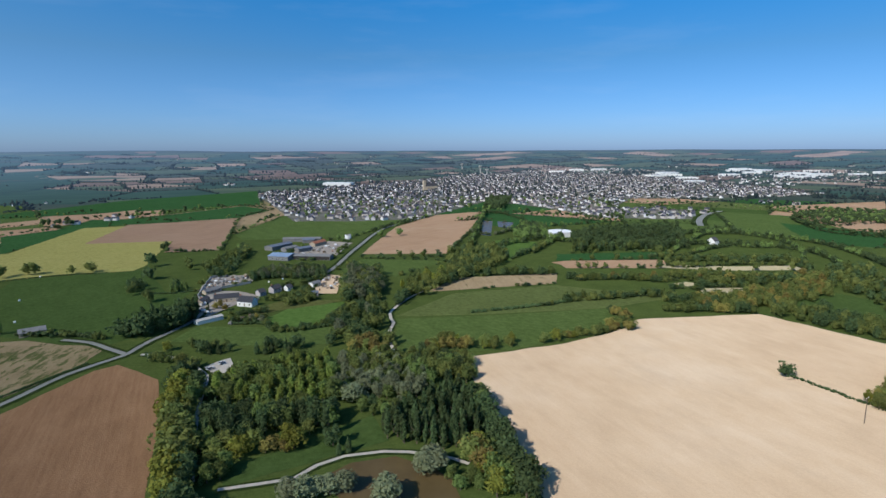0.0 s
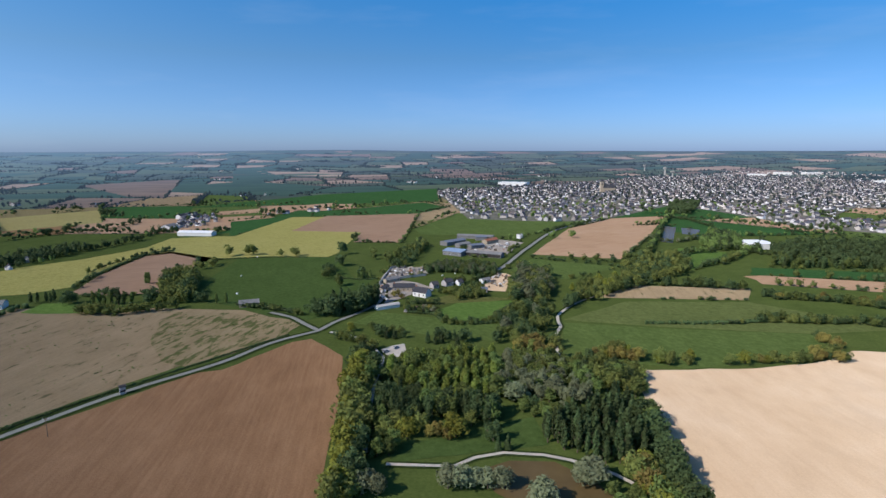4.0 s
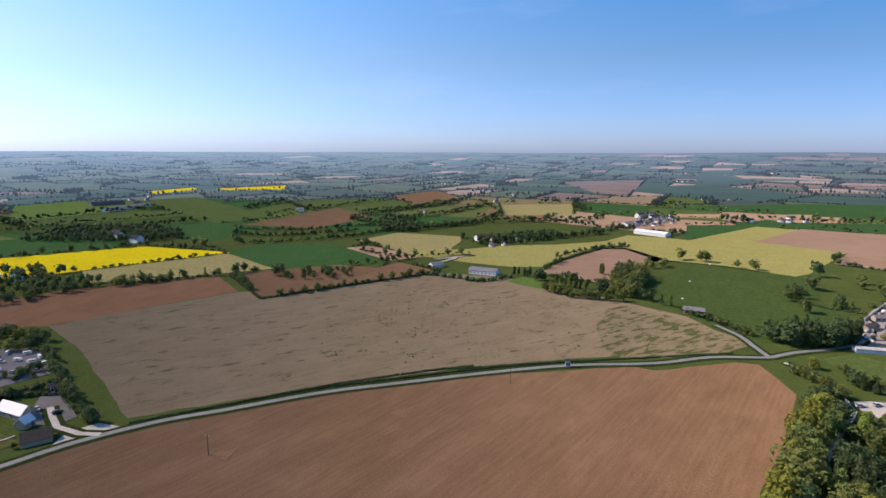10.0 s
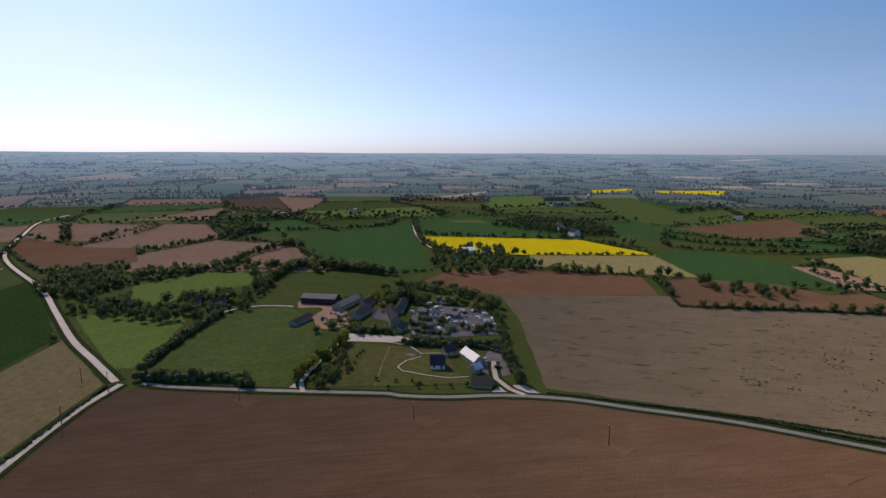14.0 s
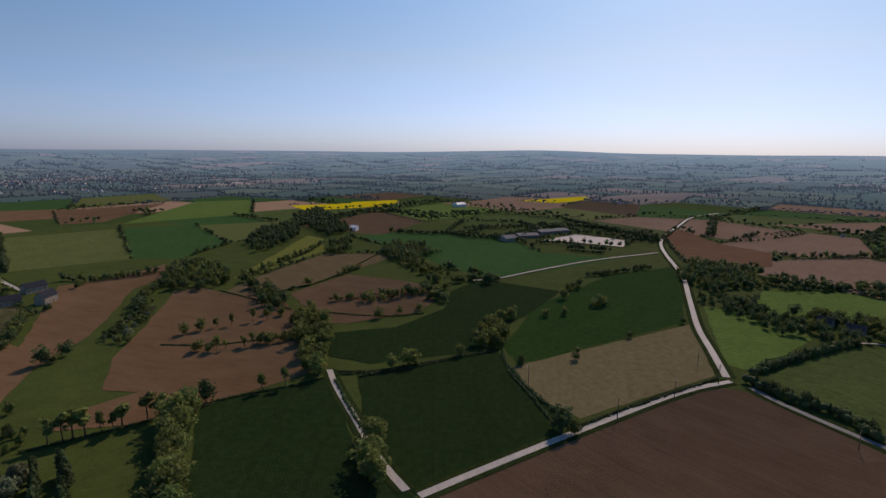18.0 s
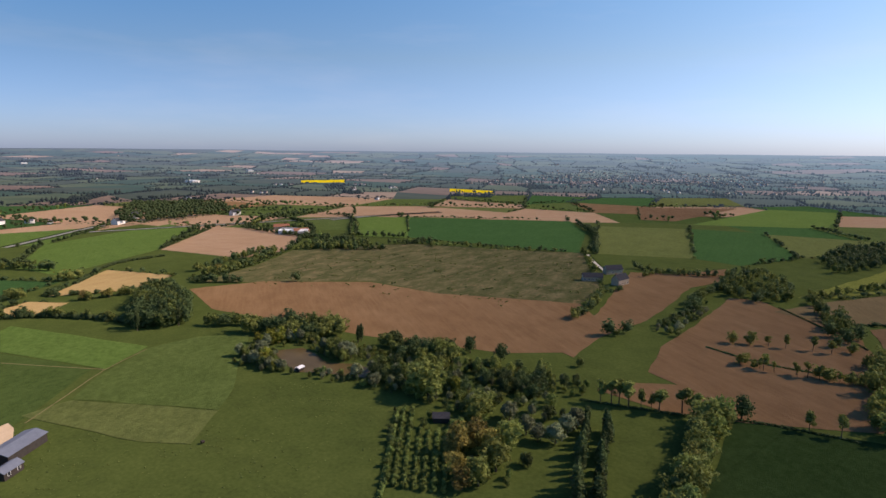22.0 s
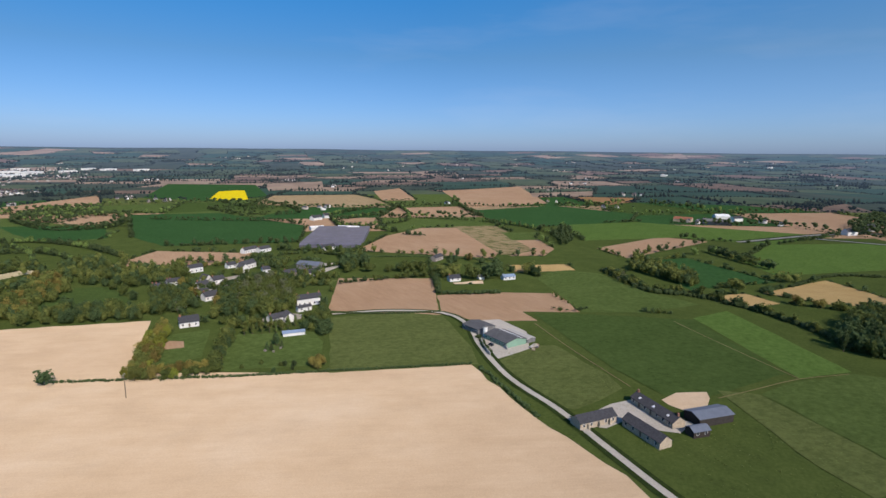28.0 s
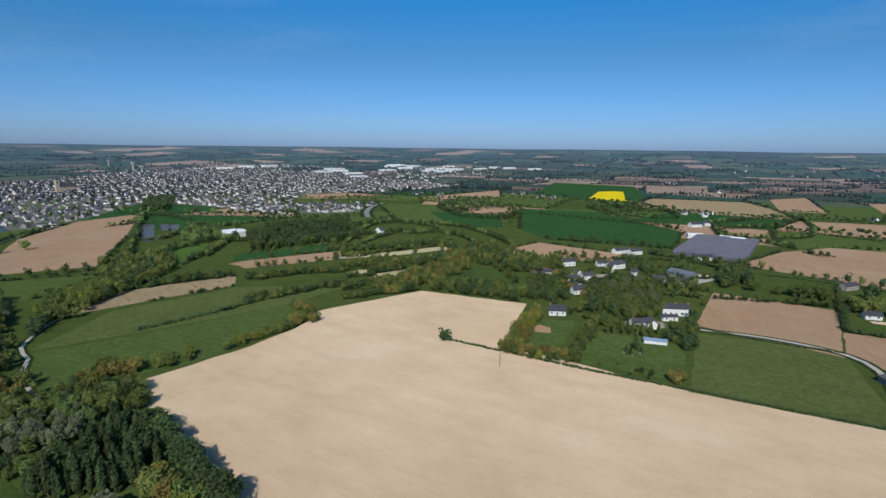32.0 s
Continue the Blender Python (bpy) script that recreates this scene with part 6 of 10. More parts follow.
wood("lime green oak rust", 10, 6, pts=[(9.3, 187.4), (18, 191.3), (23.4, 174.6), (25.1, 159.2), (11.6, 159.3), (9, 173)])
row("dark dark green", 11, 5, pts=[(14.6, 235.1), (18.5, 201.9), (23, 179.1), (26.9, 159.2)])
row("dark_poplar dark", 14, 4.6, group="poplar row", pts=[(-186.1, 307.9), (-163.5, 348.8)])
row("dark dark_poplar", 13, 4.8, group="poplar row", pts=[(-190.7, 322.1), (-172.2, 364.2)])
wood("oak oak lime green", 9, 9, pts=[(-40.9, 434.2), (-2.2, 497.1), (7.3, 442.9), (-16.8, 402.7)])
row("dark green oak", 9, 8, pts=[(-33.8, 377.2), (-19.9, 424.8), (7.5, 452.8), (22.8, 473.5)])
row("oak green rust", 6, 9, skip=0.25, pts=[(15.8, 290.9), (38.5, 297.7), (71.8, 310.6), (106.4, 331.2)])
row("green dark oak", 5, 12, skip=0.3, pts=[(25.2, 361.3), (53.6, 371.7), (81.5, 382.7)])
row("green oak", 6, 9, skip=0.15, pts=[(83.9, 394.8), (126.8, 405.3), (171.7, 399.7), (187.1, 396.3)])
wood("dark dark conifer green", 11, 8, pts=[(164, 694), (215, 752), (330, 765), (272, 602), (141, 585)])
wood("dark green", 11, 10, pts=[(76, 1039), (111, 1258), (156, 1256), (126, 1058)])
row("green dark", 8, 13, pts=[(-76, 564), (-37, 560), (4, 565)])
row("green oak", 9, 9, pts=[(25, 581), (41, 697), (57, 835), (77, 981)])
row("green rust", 7, 9, pts=[(103.9, 457.2), (193, 464), (247, 455), (313, 468)])
row("green dark", 7, 14, skip=0.3, pts=[(158, 509), (214, 513)])
wood("dark green oak", 9, 10, pts=[(570, 896), (690, 976), (745, 922), (646, 797), (543, 800)])
row("dark green", 9, 12, pts=[(582, 999), (633, 997), (758, 938)])
trees("oak", 13, wide=1.2, pts=[(-57, 710), (-80, 698)])
trees("dark", 14, pts=[(-281, 520), (-254, 466)])
trees("green", 11, pts=[(-246, 524), (-214, 494), (-240.9, 415.1), (-217.3, 393.2)])
row("green dark", 10, 9, pts=[(-215.2, 419.6), (-212.1, 435.2)])
row("dark green", 4, 7, pts=[(-263.2, 316.7), (-239.8, 316.8), (-222.1, 316.6), (-207.6, 314.3)])
row("green oak", 7, 12, pts=[(-421.8, 60.4), (-427.2, 93.3), (-434.3, 139), (-446.9, 221.7)])
hedge("dark", 1.6, 2.2, pts=[(-421.8, 60.4), (-434.3, 139), (-444.7, 220.6)])
hedge("dark", 1.6, 2.2, pts=[(-512, 48), (-422, 59.5)])
trees("dark", 12, pts=[(-497, 85), (-505, 91)])
wood("dark green", 8, 10, pts=[(-496, 87), (-501, 143), (-482, 154), (-461.8, 137.1), (-470, 92.6)])
trees("dark", 9, pts=[(-512, 203), (-509, 195)])
row("poplar oak green", 9, 13, pts=[(-521, -51), (-523, -8), (-520, 59)])
row("dark green oak", 9, 10, pts=[(-512, -50), (-517, -3)])
trees("dark", 11, pts=[(-525, 61), (-521, 54)])
wood("dark green dark", 9, 9, fill=0.8, pts=[(-505, -158), (-607, -186), (-602, -151), (-640, -144), (-614, -108), (-552, -88), (-556, -59), (-517, -53), (-479.9, -106.3), (-474.7, -132.6)])
trees("rust", 12, wide=1.4, pts=[(-693, 38), (-705, 28)])
wood("green dark", 9, 10, pts=[(-829, -163), (-924, -118), (-897, -18), (-787, 28), (-754, -9), (-772, -73), (-804, -131)])
wood("dark green oak", 8, 13, fill=0.5, pts=[(-833, 88), (-778, 171), (-786, 260), (-743, 298), (-692, 213), (-687, 107), (-721, 76)])
row("dark green", 9, 8, pts=[(-701, 298), (-721, 378), (-726, 476), (-693, 595), (-710, 663)])
row("dark green", 10, 9, pts=[(-561, 324), (-568, 374), (-561, 442), (-568, 533)])
wood("dark green", 9, 10, pts=[(-581, 328), (-605, 398), (-610, 470), (-563, 468), (-547, 376)])
row("dark green", 6, 12, pts=[(-451, 356), (-465, 388), (-488, 475), (-477, 488)])
row("green dark", 8, 15, pts=[(-599, 191), (-558, 204), (-528, 238), (-517, 289)])
wood("green dark oak", 10, 14, fill=0.7, pts=[(-872, 269), (-997, 447), (-1078, 618), (-865, 555), (-740, 426), (-755, 321)])
hedge("dark", 5, 5, label="tall dark trimmed conifer hedge", pts=[(-202.3, -212), (-206.6, -194.3), (-214.9, -170), (-211.3, -155.6)])
hedge("dark", 4.5, 4.5, label="tall dark hedge between paddocks", pts=[(-214.4, -220.9), (-244.6, -230.6), (-283.7, -240.8), (-307.2, -244.8)])
wood("dark green", 7, 10, fill=0.6, pts=[(-371, -394), (-442, -399), (-423, -353), (-371, -347), (-332, -369.1)])
row("dark green oak", 10, 9, pts=[(-413, -373), (-429, -346), (-435, -316), (-469, -252), (-457.1, -190.7)])
row("oak green dark", 10, 8, pts=[(-416.3, -276.4), (-465, -267), (-459.2, -180.8)])
wood("dark dark green", 9, 9, pts=[(-347.1, -259), (-394.5, -282.7), (-428, -273), (-365.4, -248.3), (-341.2, -250.3)])
wood("dark green", 8, 9, fill=0.8, pts=[(-318.5, -290.5), (-346.3, -300.5), (-359.3, -277.3), (-335.6, -241.9)])
row("dark green", 8, 9, pts=[(-699, -567), (-686, -494), (-594, -452)])
wood("dark green oak", 8, 12, fill=0.55, pts=[(-727, -589), (-870, -657), (-858, -518), (-849, -381), (-898, -350), (-777, -313), (-695, -404), (-657, -499)])
trees("oak", 14, pts=[(-574, -353), (-609, -385)])
trees("dark", 13, pts=[(-550, -328)])
row("dark green", 9, 8, pts=[(-543, -324), (-473, -254), (-462, -226)])
row("dark green", 6, 14, skip=0.2, pts=[(-493, -584), (-563, -591), (-667, -627)])
row("dark green oak", 5, 14, skip=0.3, pts=[(-499, -525), (-515, -484), (-570, -461)])
row("dark dark green", 9, 8, pts=[(-173, -924), (-315, -941), (-396, -843)])
row("dark dark", 9, 7, pts=[(-383, -815), (-404, -712), (-419, -605)])
row("dark", 8, 7, pts=[(-334, -787), (-369, -682), (-407, -601)])
wood("dark green", 8, 11, fill=0.55, pts=[(-175, -723), (-232, -835), (-309, -808), (-299, -706), (-245, -662), (-194, -681)])
row("dark", 7, 7, pts=[(-94, -751), (-144, -718), (-190, -710), (-247, -650)])
row("dark", 5, 6, pts=[(-278, -568), (-309, -541)])
wood("dark green", 10, 9, fill=0.9, pts=[(-70, -590), (-88, -641), (-123, -622), (-106, -543), (-77, -541)])
row("oak green", 7, 10, pts=[(-115, -583), (-134, -583)])
wood("green dark oak", 8, 10, fill=0.8, pts=[(-73, -518), (-104, -531), (-114.2, -469.6), (-119.5, -431.2), (-92.5, -444.6)])
trees("dark", 11, pts=[(-139.7, -435.5), (-141.7, -433.7)])
trees("oak", 10, pts=[(-99.8, -448.6), (-182.4, -375.7)])
trees("dark", 11, wide=1.2, pts=[(-93.8, -188.7)])
trees("green", 6, pts=[(-97.3, -184.5), (-103.6, -259.3), (-134.1, -258.1), (-233.4, -304), (-182.7, -284.2)])
trees("oak", 11, wide=1.2, pts=[(-15.2, -179), (-16.8, -170.3)])
trees("dark", 8, pts=[(-13.8, -188.4)])
hedge("dark", 1.5, 2.5, label="low dark bramble hedge", pts=[(-95.7, -256.1), (-95.2, -233.2), (-98.3, -203.9)])
hedge("dark", 1.2, 2, label="low dark green field hedge", pts=[(-18.6, -259.3), (-51.6, -268.9), (-97.7, -281.5)])
hedge("dark", 1.2, 2, label="low verge hedge along lane", pts=[(-98.1, -188.5), (-132.7, -201.3), (-191.5, -220.3)])
pole(10, pts=[(-120.5, -192.5), (-155.5, -203.6), (-188, -214.9), (-97.1, -233.2)])
row("pollard", 10.5, 7.5, pts=[(108.6, -216.7), (89.1, -224.5), (65.5, -234.6)])
row("pollard", 10.5, 7.5, pts=[(35.6, -248.5), (21.9, -254.3), (12.6, -255.1)])
trees("dark", 11, pts=[(49.5, -245.2)])
row("oak pollard dark", 7, 8, pts=[(-21.6, -399.5), (-39.9, -399.8), (-80.1, -408.7)])
wood("oak green oak", 11, 7, pts=[(16.2, -352.5), (3.7, -384.7), (-3.1, -363.8), (-4.8, -275.1), (-0.5, -262.7), (6.2, -268.8)])
row("oak green", 11, 6.5, pts=[(53.1, -241.8), (52.8, -216.9), (49.4, -188.4), (44, -160.2)])
row("green oak", 11, 6.5, pts=[(58.7, -238.5), (55.6, -209.7), (50.7, -178.9), (46.8, -157.2)])
trees("oak", 10, pts=[(-17.7, -198.8), (-20, -195.2)])
hedge("dark", 1.2, 2, label="low dark hedge beside gravel lane", pts=[(-7.2, -257.2), (-12.3, -223.6), (-16.6, -205.5)])
wood("dark green", 10, 9, fill=0.9, pts=[(63.7, -492), (39.2, -452.3), (21.5, -402.6), (32.7, -374.4), (44.5, -412.9)])
wood("dark green oak", 9, 8, pts=[(118.3, -459.4), (133, -533), (115, -577), (80, -535), (72.4, -475), (92.9, -451.6)])
row("dark green", 8, 7, pts=[(120.2, -394.9), (126.7, -454.4), (119.8, -483.6)])
row("green dark", 5, 7, pts=[(125.1, -341.8), (121.9, -367.4), (117.1, -406.2)])
row("green willow", 6, 7, pts=[(112.1, -328), (110.5, -357.9), (111, -400.3)])
trees("dark", 10, pts=[(139, -308.2), (132.4, -320.2)])
trees("green", 6, pts=[(134.4, -310.9), (127.7, -250.9), (120.7, -352), (107, -335.1)])
row("green dark oak", 8, 6, pts=[(171.3, -314.6), (173.9, -354.1), (186.9, -395.8)])
row("oak dark green", 7, 12, pts=[(15.3, -447.6), (-1.2, -466.6)])
row("oak dark", 6, 8, pts=[(-14.5, -484), (-41, -520)])
wood("dark green", 9, 9, fill=0.85, pts=[(-69, -571), (-111, -596), (-96, -504), (-76, -530)])
row("green oak", 7, 9, pts=[(69, -496), (49, -526), (11, -606), (-8, -670)])
wood("dark green", 10, 9, pts=[(84, -675), (77, -779), (21, -875), (21, -713), (59, -611)])
wood("dark green", 10, 10, pts=[(38, -934), (-7, -1045), (-40, -852), (-49, -756), (-14, -713), (12, -819)])
wood("dark green", 10, 9, pts=[(-6, -586), (-19, -676), (-44, -674), (-36, -599)])
row("dark green", 8, 9, pts=[(221, -514), (171, -510), (133, -533)])
row("dark green", 9, 7, pts=[(415, -778), (335, -679), (272, -560)])
row("dark green", 5, 16, pts=[(467, -487), (386, -513), (319, -531)])
row("dark green", 8, 9, pts=[(461, -445), (461, -490), (431, -463)])
wood("dark oak green", 9, 9, fill=0.9, pts=[(527, -346), (580, -417), (498, -422), (461, -404), (468, -381)])
row("dark green oak", 8, 8, pts=[(532, -343), (491, -386), (451, -411)])
row("oak green rust", 7, 8, pts=[(461, -193.6), (476, -224), (490, -262), (509, -307)])
trees("dark", 9, pts=[(515, -304)])
wood("dark green rust", 8, 11, fill=0.45, pts=[(712, -387), (832, -513), (730, -578), (546, -438), (590, -402)])
row("pollard", 10.5, 9, pts=[(109.3, -220.3), (97.2, -221.5), (80.8, -226.7)])
row("pollard", 10.5, 7, pts=[(74.1, -229.4), (59.1, -231.8)])
wood("oak dark", 10, 8, pts=[(60.6, -197.9), (55.6, -224.6), (51.5, -211.5)])
hedge("green", 1.5, 1.5, label="thin green fence-line hedge", pts=[(160.5, -151.8), (140.7, -128.9), (121.2, -106.9)])
row("oak green dark", 9, 7, pts=[(465, -204), (471, -242), (520, -310)])
trees("dark", 9, wide=1.3, pts=[(167, 253.6)])
hedge("dark", 1.2, 2.2, label="low scrub hedge running into the bare field", pts=[(170.3, 253.8), (177.5, 238.6), (184.3, 224.2)])
row("green dark", 3, 12, pts=[(215, 179.9), (216.8, 169.1), (219.9, 160.6), (225, 151.7)])
trees("rust", 6, pts=[(228.5, 145.6), (230.4, 150)])
wood("oak green rust dark", 8, 9, fill=0.6, pts=[(263.1, 290.2), (320.4, 338.8), (364, 349), (298.6, 273.3), (278.2, 278.6)])
wood("green oak dark green", 9, 11, fill=0.55, pts=[(286, 694), (366, 728), (437, 641), (411, 492), (355, 432), (323, 465), (346, 523), (290, 543), (221, 544)])
row("dark green", 8, 10, pts=[(413, 426), (425, 376), (457, 342)])
wood("green dark oak", 7, 9, fill=0.5, pts=[(351.4, 287.1), (416, 312), (443, 266), (395, 233.8), (364.9, 245.5)])
wood("dark green", 11, 8, pts=[(430.3, 248.7), (501, 283), (507, 272), (465, 231), (426.1, 237.4)])
row("dark oak green", 9, 8, pts=[(439.3, 215.4), (451.6, 204.1), (466.5, 179.5)])
trees("dark", 15, wide=1.3, pts=[(452.3, 114.4), (461.9, 110.2)])
trees("oak", 12.5, wide=1.2, pts=[(443.1, 149.6), (450.4, 145.5), (448.7, 156.7)])
trees("dark", 11, pts=[(493.1, 164.2), (506.5, 162.0), (509.9, 136.3), (506.9, 122.1)])
trees("rust", 9, pts=[(524.6, 152.8)])
trees("green", 11, wide=1.3, pts=[(452.3, 194.3), (456.5, 187.2), (458.6, 179.2), (440.0, 223.8)])
trees("oak", 11, wide=1.3, pts=[(485.2, 87.5), (491.2, 85.7)])
trees("green", 5, pts=[(445.3, 205.8), (476.7, 77.4), (487.7, 108.6)])
row("dark green", 6, 3.5, pts=[(469.3, 175.1), (430.1, 155.6), (392.9, 139.4)])
row("pollard green", 3.5, 4, pts=[(420.9, 60.1), (412.3, 50.9), (394.4, 37.3)])
building("shed", "small pale garden shed among trees", 5, 2.2, 1.2, WHITE_WALL, GREY_SHEET, pts=[(447.6, 122.3), (450.3, 117.8)])
field("garden_patch", SOIL_PALE, 3, "bare sandy patch before a garden house", [(428.2, 139.6), (445.4, 118.3), (434.4, 114.3), (423.9, 135.7)])
trees("green", 15, wide=1.25, pts=[(446.4, 128.3)])
row("dark green", 9, 8, pts=[(487.3, 92.2), (478.7, 74)])
row("dark green", 6, 9, pts=[(422.1, 149.6), (471, 173), (513, 193)])
hedge("dark", 4, 3.5, label="tall clipped dark conifer hedge", pts=[(388.7, 136.5), (397.3, 115.7), (408.9, 93)])
hedge("dark", 1.3, 2, label="low dark field hedge", pts=[(316.1, 189.3), (326.7, 155.4), (345, 121.5)])
hedge("dark", 1.2, 2, label="low dark hedge along bare field", pts=[(186.1, 223.8), (201.5, 188), (226.2, 142.1), (262.4, 74.6)])
hedge("dark", 1.5, 3, label="scrubby hedge between lane and bare field", pts=[(259.5, 69.4), (233.1, 46.5), (215.9, 31.4)])
row("dark green oak", 8, 10, pts=[(711, 80), (783, 141), (828, 234), (821, 373)])
wood("dark green", 9, 9, pts=[(722, 102), (813, 93), (676, 64), (646, 78)])
row("dark green", 7, 9, pts=[(658, 291), (652, 256)])
row("oak green", 8, 8, pts=[(710, 416), (672, 297)])
wood("dark green oak", 9, 12, fill=0.6, pts=[(799, 479), (988, 450), (803, 336), (706, 366), (688, 394)])
wood("dark green", 10, 9, fill=0.95, pts=[(986, -308), (1185, -405), (1083, -536), (917, -475), (873, -363), (903, -292)])
row("dark green", 9, 9, pts=[(958, -485), (887, -549), (842, -574)])
wood("dark green", 7, 12, fill=0.3, pts=[(729, -387), (817, -491), (689, -472), (609, -425), (591, -395), (686, -428)])
row("dark oak", 9, 9, pts=[(487, -206), (513, -260), (542, -313)])
row("dark green", 8, 10, pts=[(544, -353), (519, -381), (484, -390)])
row("dark green", 6, 14, pts=[(782, -398), (806, -336)])
wood("dark green", 10, 10, fill=0.7, pts=[(546, 861), (623, 899), (652, 775), (564, 678), (510, 726)])
row("dark", 9, 8, pts=[(523, 706), (571, 667)])
row("dark green", 7, 10, pts=[(1013, 474), (1073, 196)])
row("dark green", 8, 12, pts=[(943, 845), (840, 668), (909, 665)])
wood("dark green", 9, 11, fill=0.7, pts=[(798, 729), (909, 665), (808, 542), (759, 616)])
row("dark green", 6, 9, pts=[(644, 712), (676, 595), (715, 470)])
pole(11.5, label="tall wooden pole pair carrying a power line over a bare field", pts=[(170.5, 207.4)])
pole(8, pts=[(-202.5, -70.4), (-204.9, 7.5), (-197.3, -151.2), (-192.7, -236.2), (-208.4, 142.1)])
building("stone_barn", "long fieldstone barn with buttresses and grey slate roof", 6.5, 2.6, 2.2, STONE_WALL, SLATE, doors=1, buttress=3, pts=[(210.8, 14.3), (223.1, 1)])
building("farmhouse", "long low stone farmhouse with dark slate roof", 6.5, 2.5, 2.1, STONE_WALL, SLATE, doors=2, stacks=2, skylights=3, pts=[(244.2, -4.4), (224.6, -20.5)])
building("stone_barn", "long fieldstone byre with dark slate roof", 6, 2.6, 2.2, STONE_WALL, SLATE, doors=1, pts=[(221.1, -1.4), (206.2, -15.1)])
building("open_hangar", "open steel hay barn with blue-grey sheet roof", 9, 3.2, 1.3, DARK_WOOD, STEEL_BLUE, open_side=True, pts=[(230, -31), (240.3, -44.8)])
building("shed", "small timber shed with blue-grey sheet roof", 5, 2.4, 1.2, DARK_WOOD, STEEL_BLUE, pts=[(219.7, -28), (224.1, -34.2)])
building("cattle_barn", "large cattle barn with green gable and dark sheet roof", 20, 2.8, 1.7, GREEN_CLAD, DARK_SHEET, gable=True, skylights=8, pts=[(291.1, 62.5), (303.2, 53.5)])
building("machine_shed", "low grey farm shed beside silos", 15, 2.8, 1.2, GREY_SHEET, DARK_SHEET, gable=True, pts=[(308.1, 83.8), (319.6, 76.0)])
silo(5.5, 1.3, pts=[(307.4, 79.2)])
silo(2.6, 1.0, pts=[(306.8, 76.4), (312.5, 74.2)])
building("side_shed", "low side shed with pale concrete sheet roof", 19, 2.0, 0.7, GREY_SHEET, CONCRETE, gable=True, pts=[(303.9, 53.0), (309.1, 49.4)])
wall_run(1.6, "concrete silage clamp wall", pts=[(298.4, 79.6), (285.5, 73.8), (277.3, 68.5)])
wall_run(1.6, "concrete silage clamp wall", pts=[(310.4, 74), (297.2, 67.4), (288.7, 61.6)])
building("house", "white two-storey house with slate roof and brick chimneys", 7.0, 4.8, 2.6, WHITE_WALL, SLATE, rows=2, doors=1, stacks=3, pts=[(320.1, 218.9), (333.8, 207.7)])
building("house", "white bungalow with dark roof and terrace", 7.0, 2.5, 2.1, WHITE_WALL, SLATE, doors=1, stacks=1, pts=[(282.7, 212.8), (295, 206.9)])
building("house", "white house with steep dark slate roof", 7.0, 3.1, 3.2, WHITE_WALL, SLATE, doors=1, stacks=1, pts=[(254.2, 259.1), (262.7, 251.9)])
building("house", "white village house with dark roof", 7.0, 3.1, 2.9, WHITE_WALL, SLATE, doors=1, stacks=1, pts=[(308.4, 288.4), (318.4, 284.8)])
building("house", "white village house with dark roof", 6.2, 3.1, 2.7, WHITE_WALL, SLATE, doors=1, stacks=1, pts=[(333.2, 317.4), (341.8, 314.7)])
building("house", "white village house with dark roof", 6.2, 3.1, 2.7, WHITE_WALL, SLATE, stacks=1, pts=[(351.3, 318.9), (360.7, 315.7)])
building("house", "white village house with dark roof", 6.2, 4.2, 2.7, WHITE_WALL, SLATE, stacks=1, rows=2, pts=[(376, 367), (388, 363)])
building("house", "white house with steep roofs", 7.8, 4.2, 2.9, WHITE_WALL, SLATE, stacks=1, rows=2, pts=[(403, 332), (422, 332)])
building("house", "white house by greenhouses with dark roof", 7.0, 3.4, 2.4, WHITE_WALL, SLATE, stacks=1, pts=[(470, 383), (488, 381)])
building("house", "white house by greenhouses with dark roof", 7.0, 3.4, 2.4, WHITE_WALL, SLATE, stacks=1, pts=[(481, 372), (495, 369)])
building("house", "white house by greenhouses with dark roof", 7.0, 3.1, 2.4, WHITE_WALL, SLATE, stacks=1, pts=[(518, 319), (531, 311)])
building("house", "cream village house with slate roof", 7.0, 3.1, 2.4, WALL_TOWN, SLATE, stacks=1, pts=[(394.7, 280.6), (403.4, 275)])
building("house", "cream village house with slate roof", 7.0, 3.1, 2.4, WALL_TOWN, SLATE, stacks=1, pts=[(401.9, 264.3), (410.4, 258.9)])
building("garage", "blue-grey roofed shed in village", 12, 4, 2.4, GREY_SHEET, STEEL_BLUE, pts=[(428, 292), (429, 270)])
building("house", "white garden house with dark roof", 6.2, 2.5, 2.4, WHITE_WALL, SLATE, stacks=1, pts=[(430.7, 142.8), (437.5, 135.3)])
building("shed", "blue-roofed garden shed among fields", 6, 2.5, 1.6, WHITE_WALL, BLUE_SHEET, pts=[(453.1, 101.4), (460.5, 92.8)])
building("house", "stone house among trees with dark roof", 6.2, 3.4, 2.4, WALL_TOWN, SLATE, stacks=1, pts=[(506, 183), (521, 180)])
greenhouse(14, pts=[(523, 352), (550, 288)])
building("pond_hut", "small white-roofed hut at pond bank", 2.4, 1.6, 0.5, DARK_WOOD, WHITE_SHEET, pts=[(227.1, -147.4), (228.1, -150.8)])
building("farm_shed", "weathered roofed shed by meadow", 8, 2.6, 1.6, STONE_WALL, GREY_SHEET, pts=[(-253.9, 315.3), (-243.3, 323.6)])
building("farm_shed", "long pale roofed shed behind trees", 12, 3.4, 2, WHITE_WALL, GREY_SHEET, pts=[(-430.6, 244.5), (-409.8, 260.6)])
building("farm_shed", "small pale shed with dark roof", 7, 3, 1.6, WHITE_WALL, GREY_SHEET, pts=[(-466, 225), (-466, 237)])
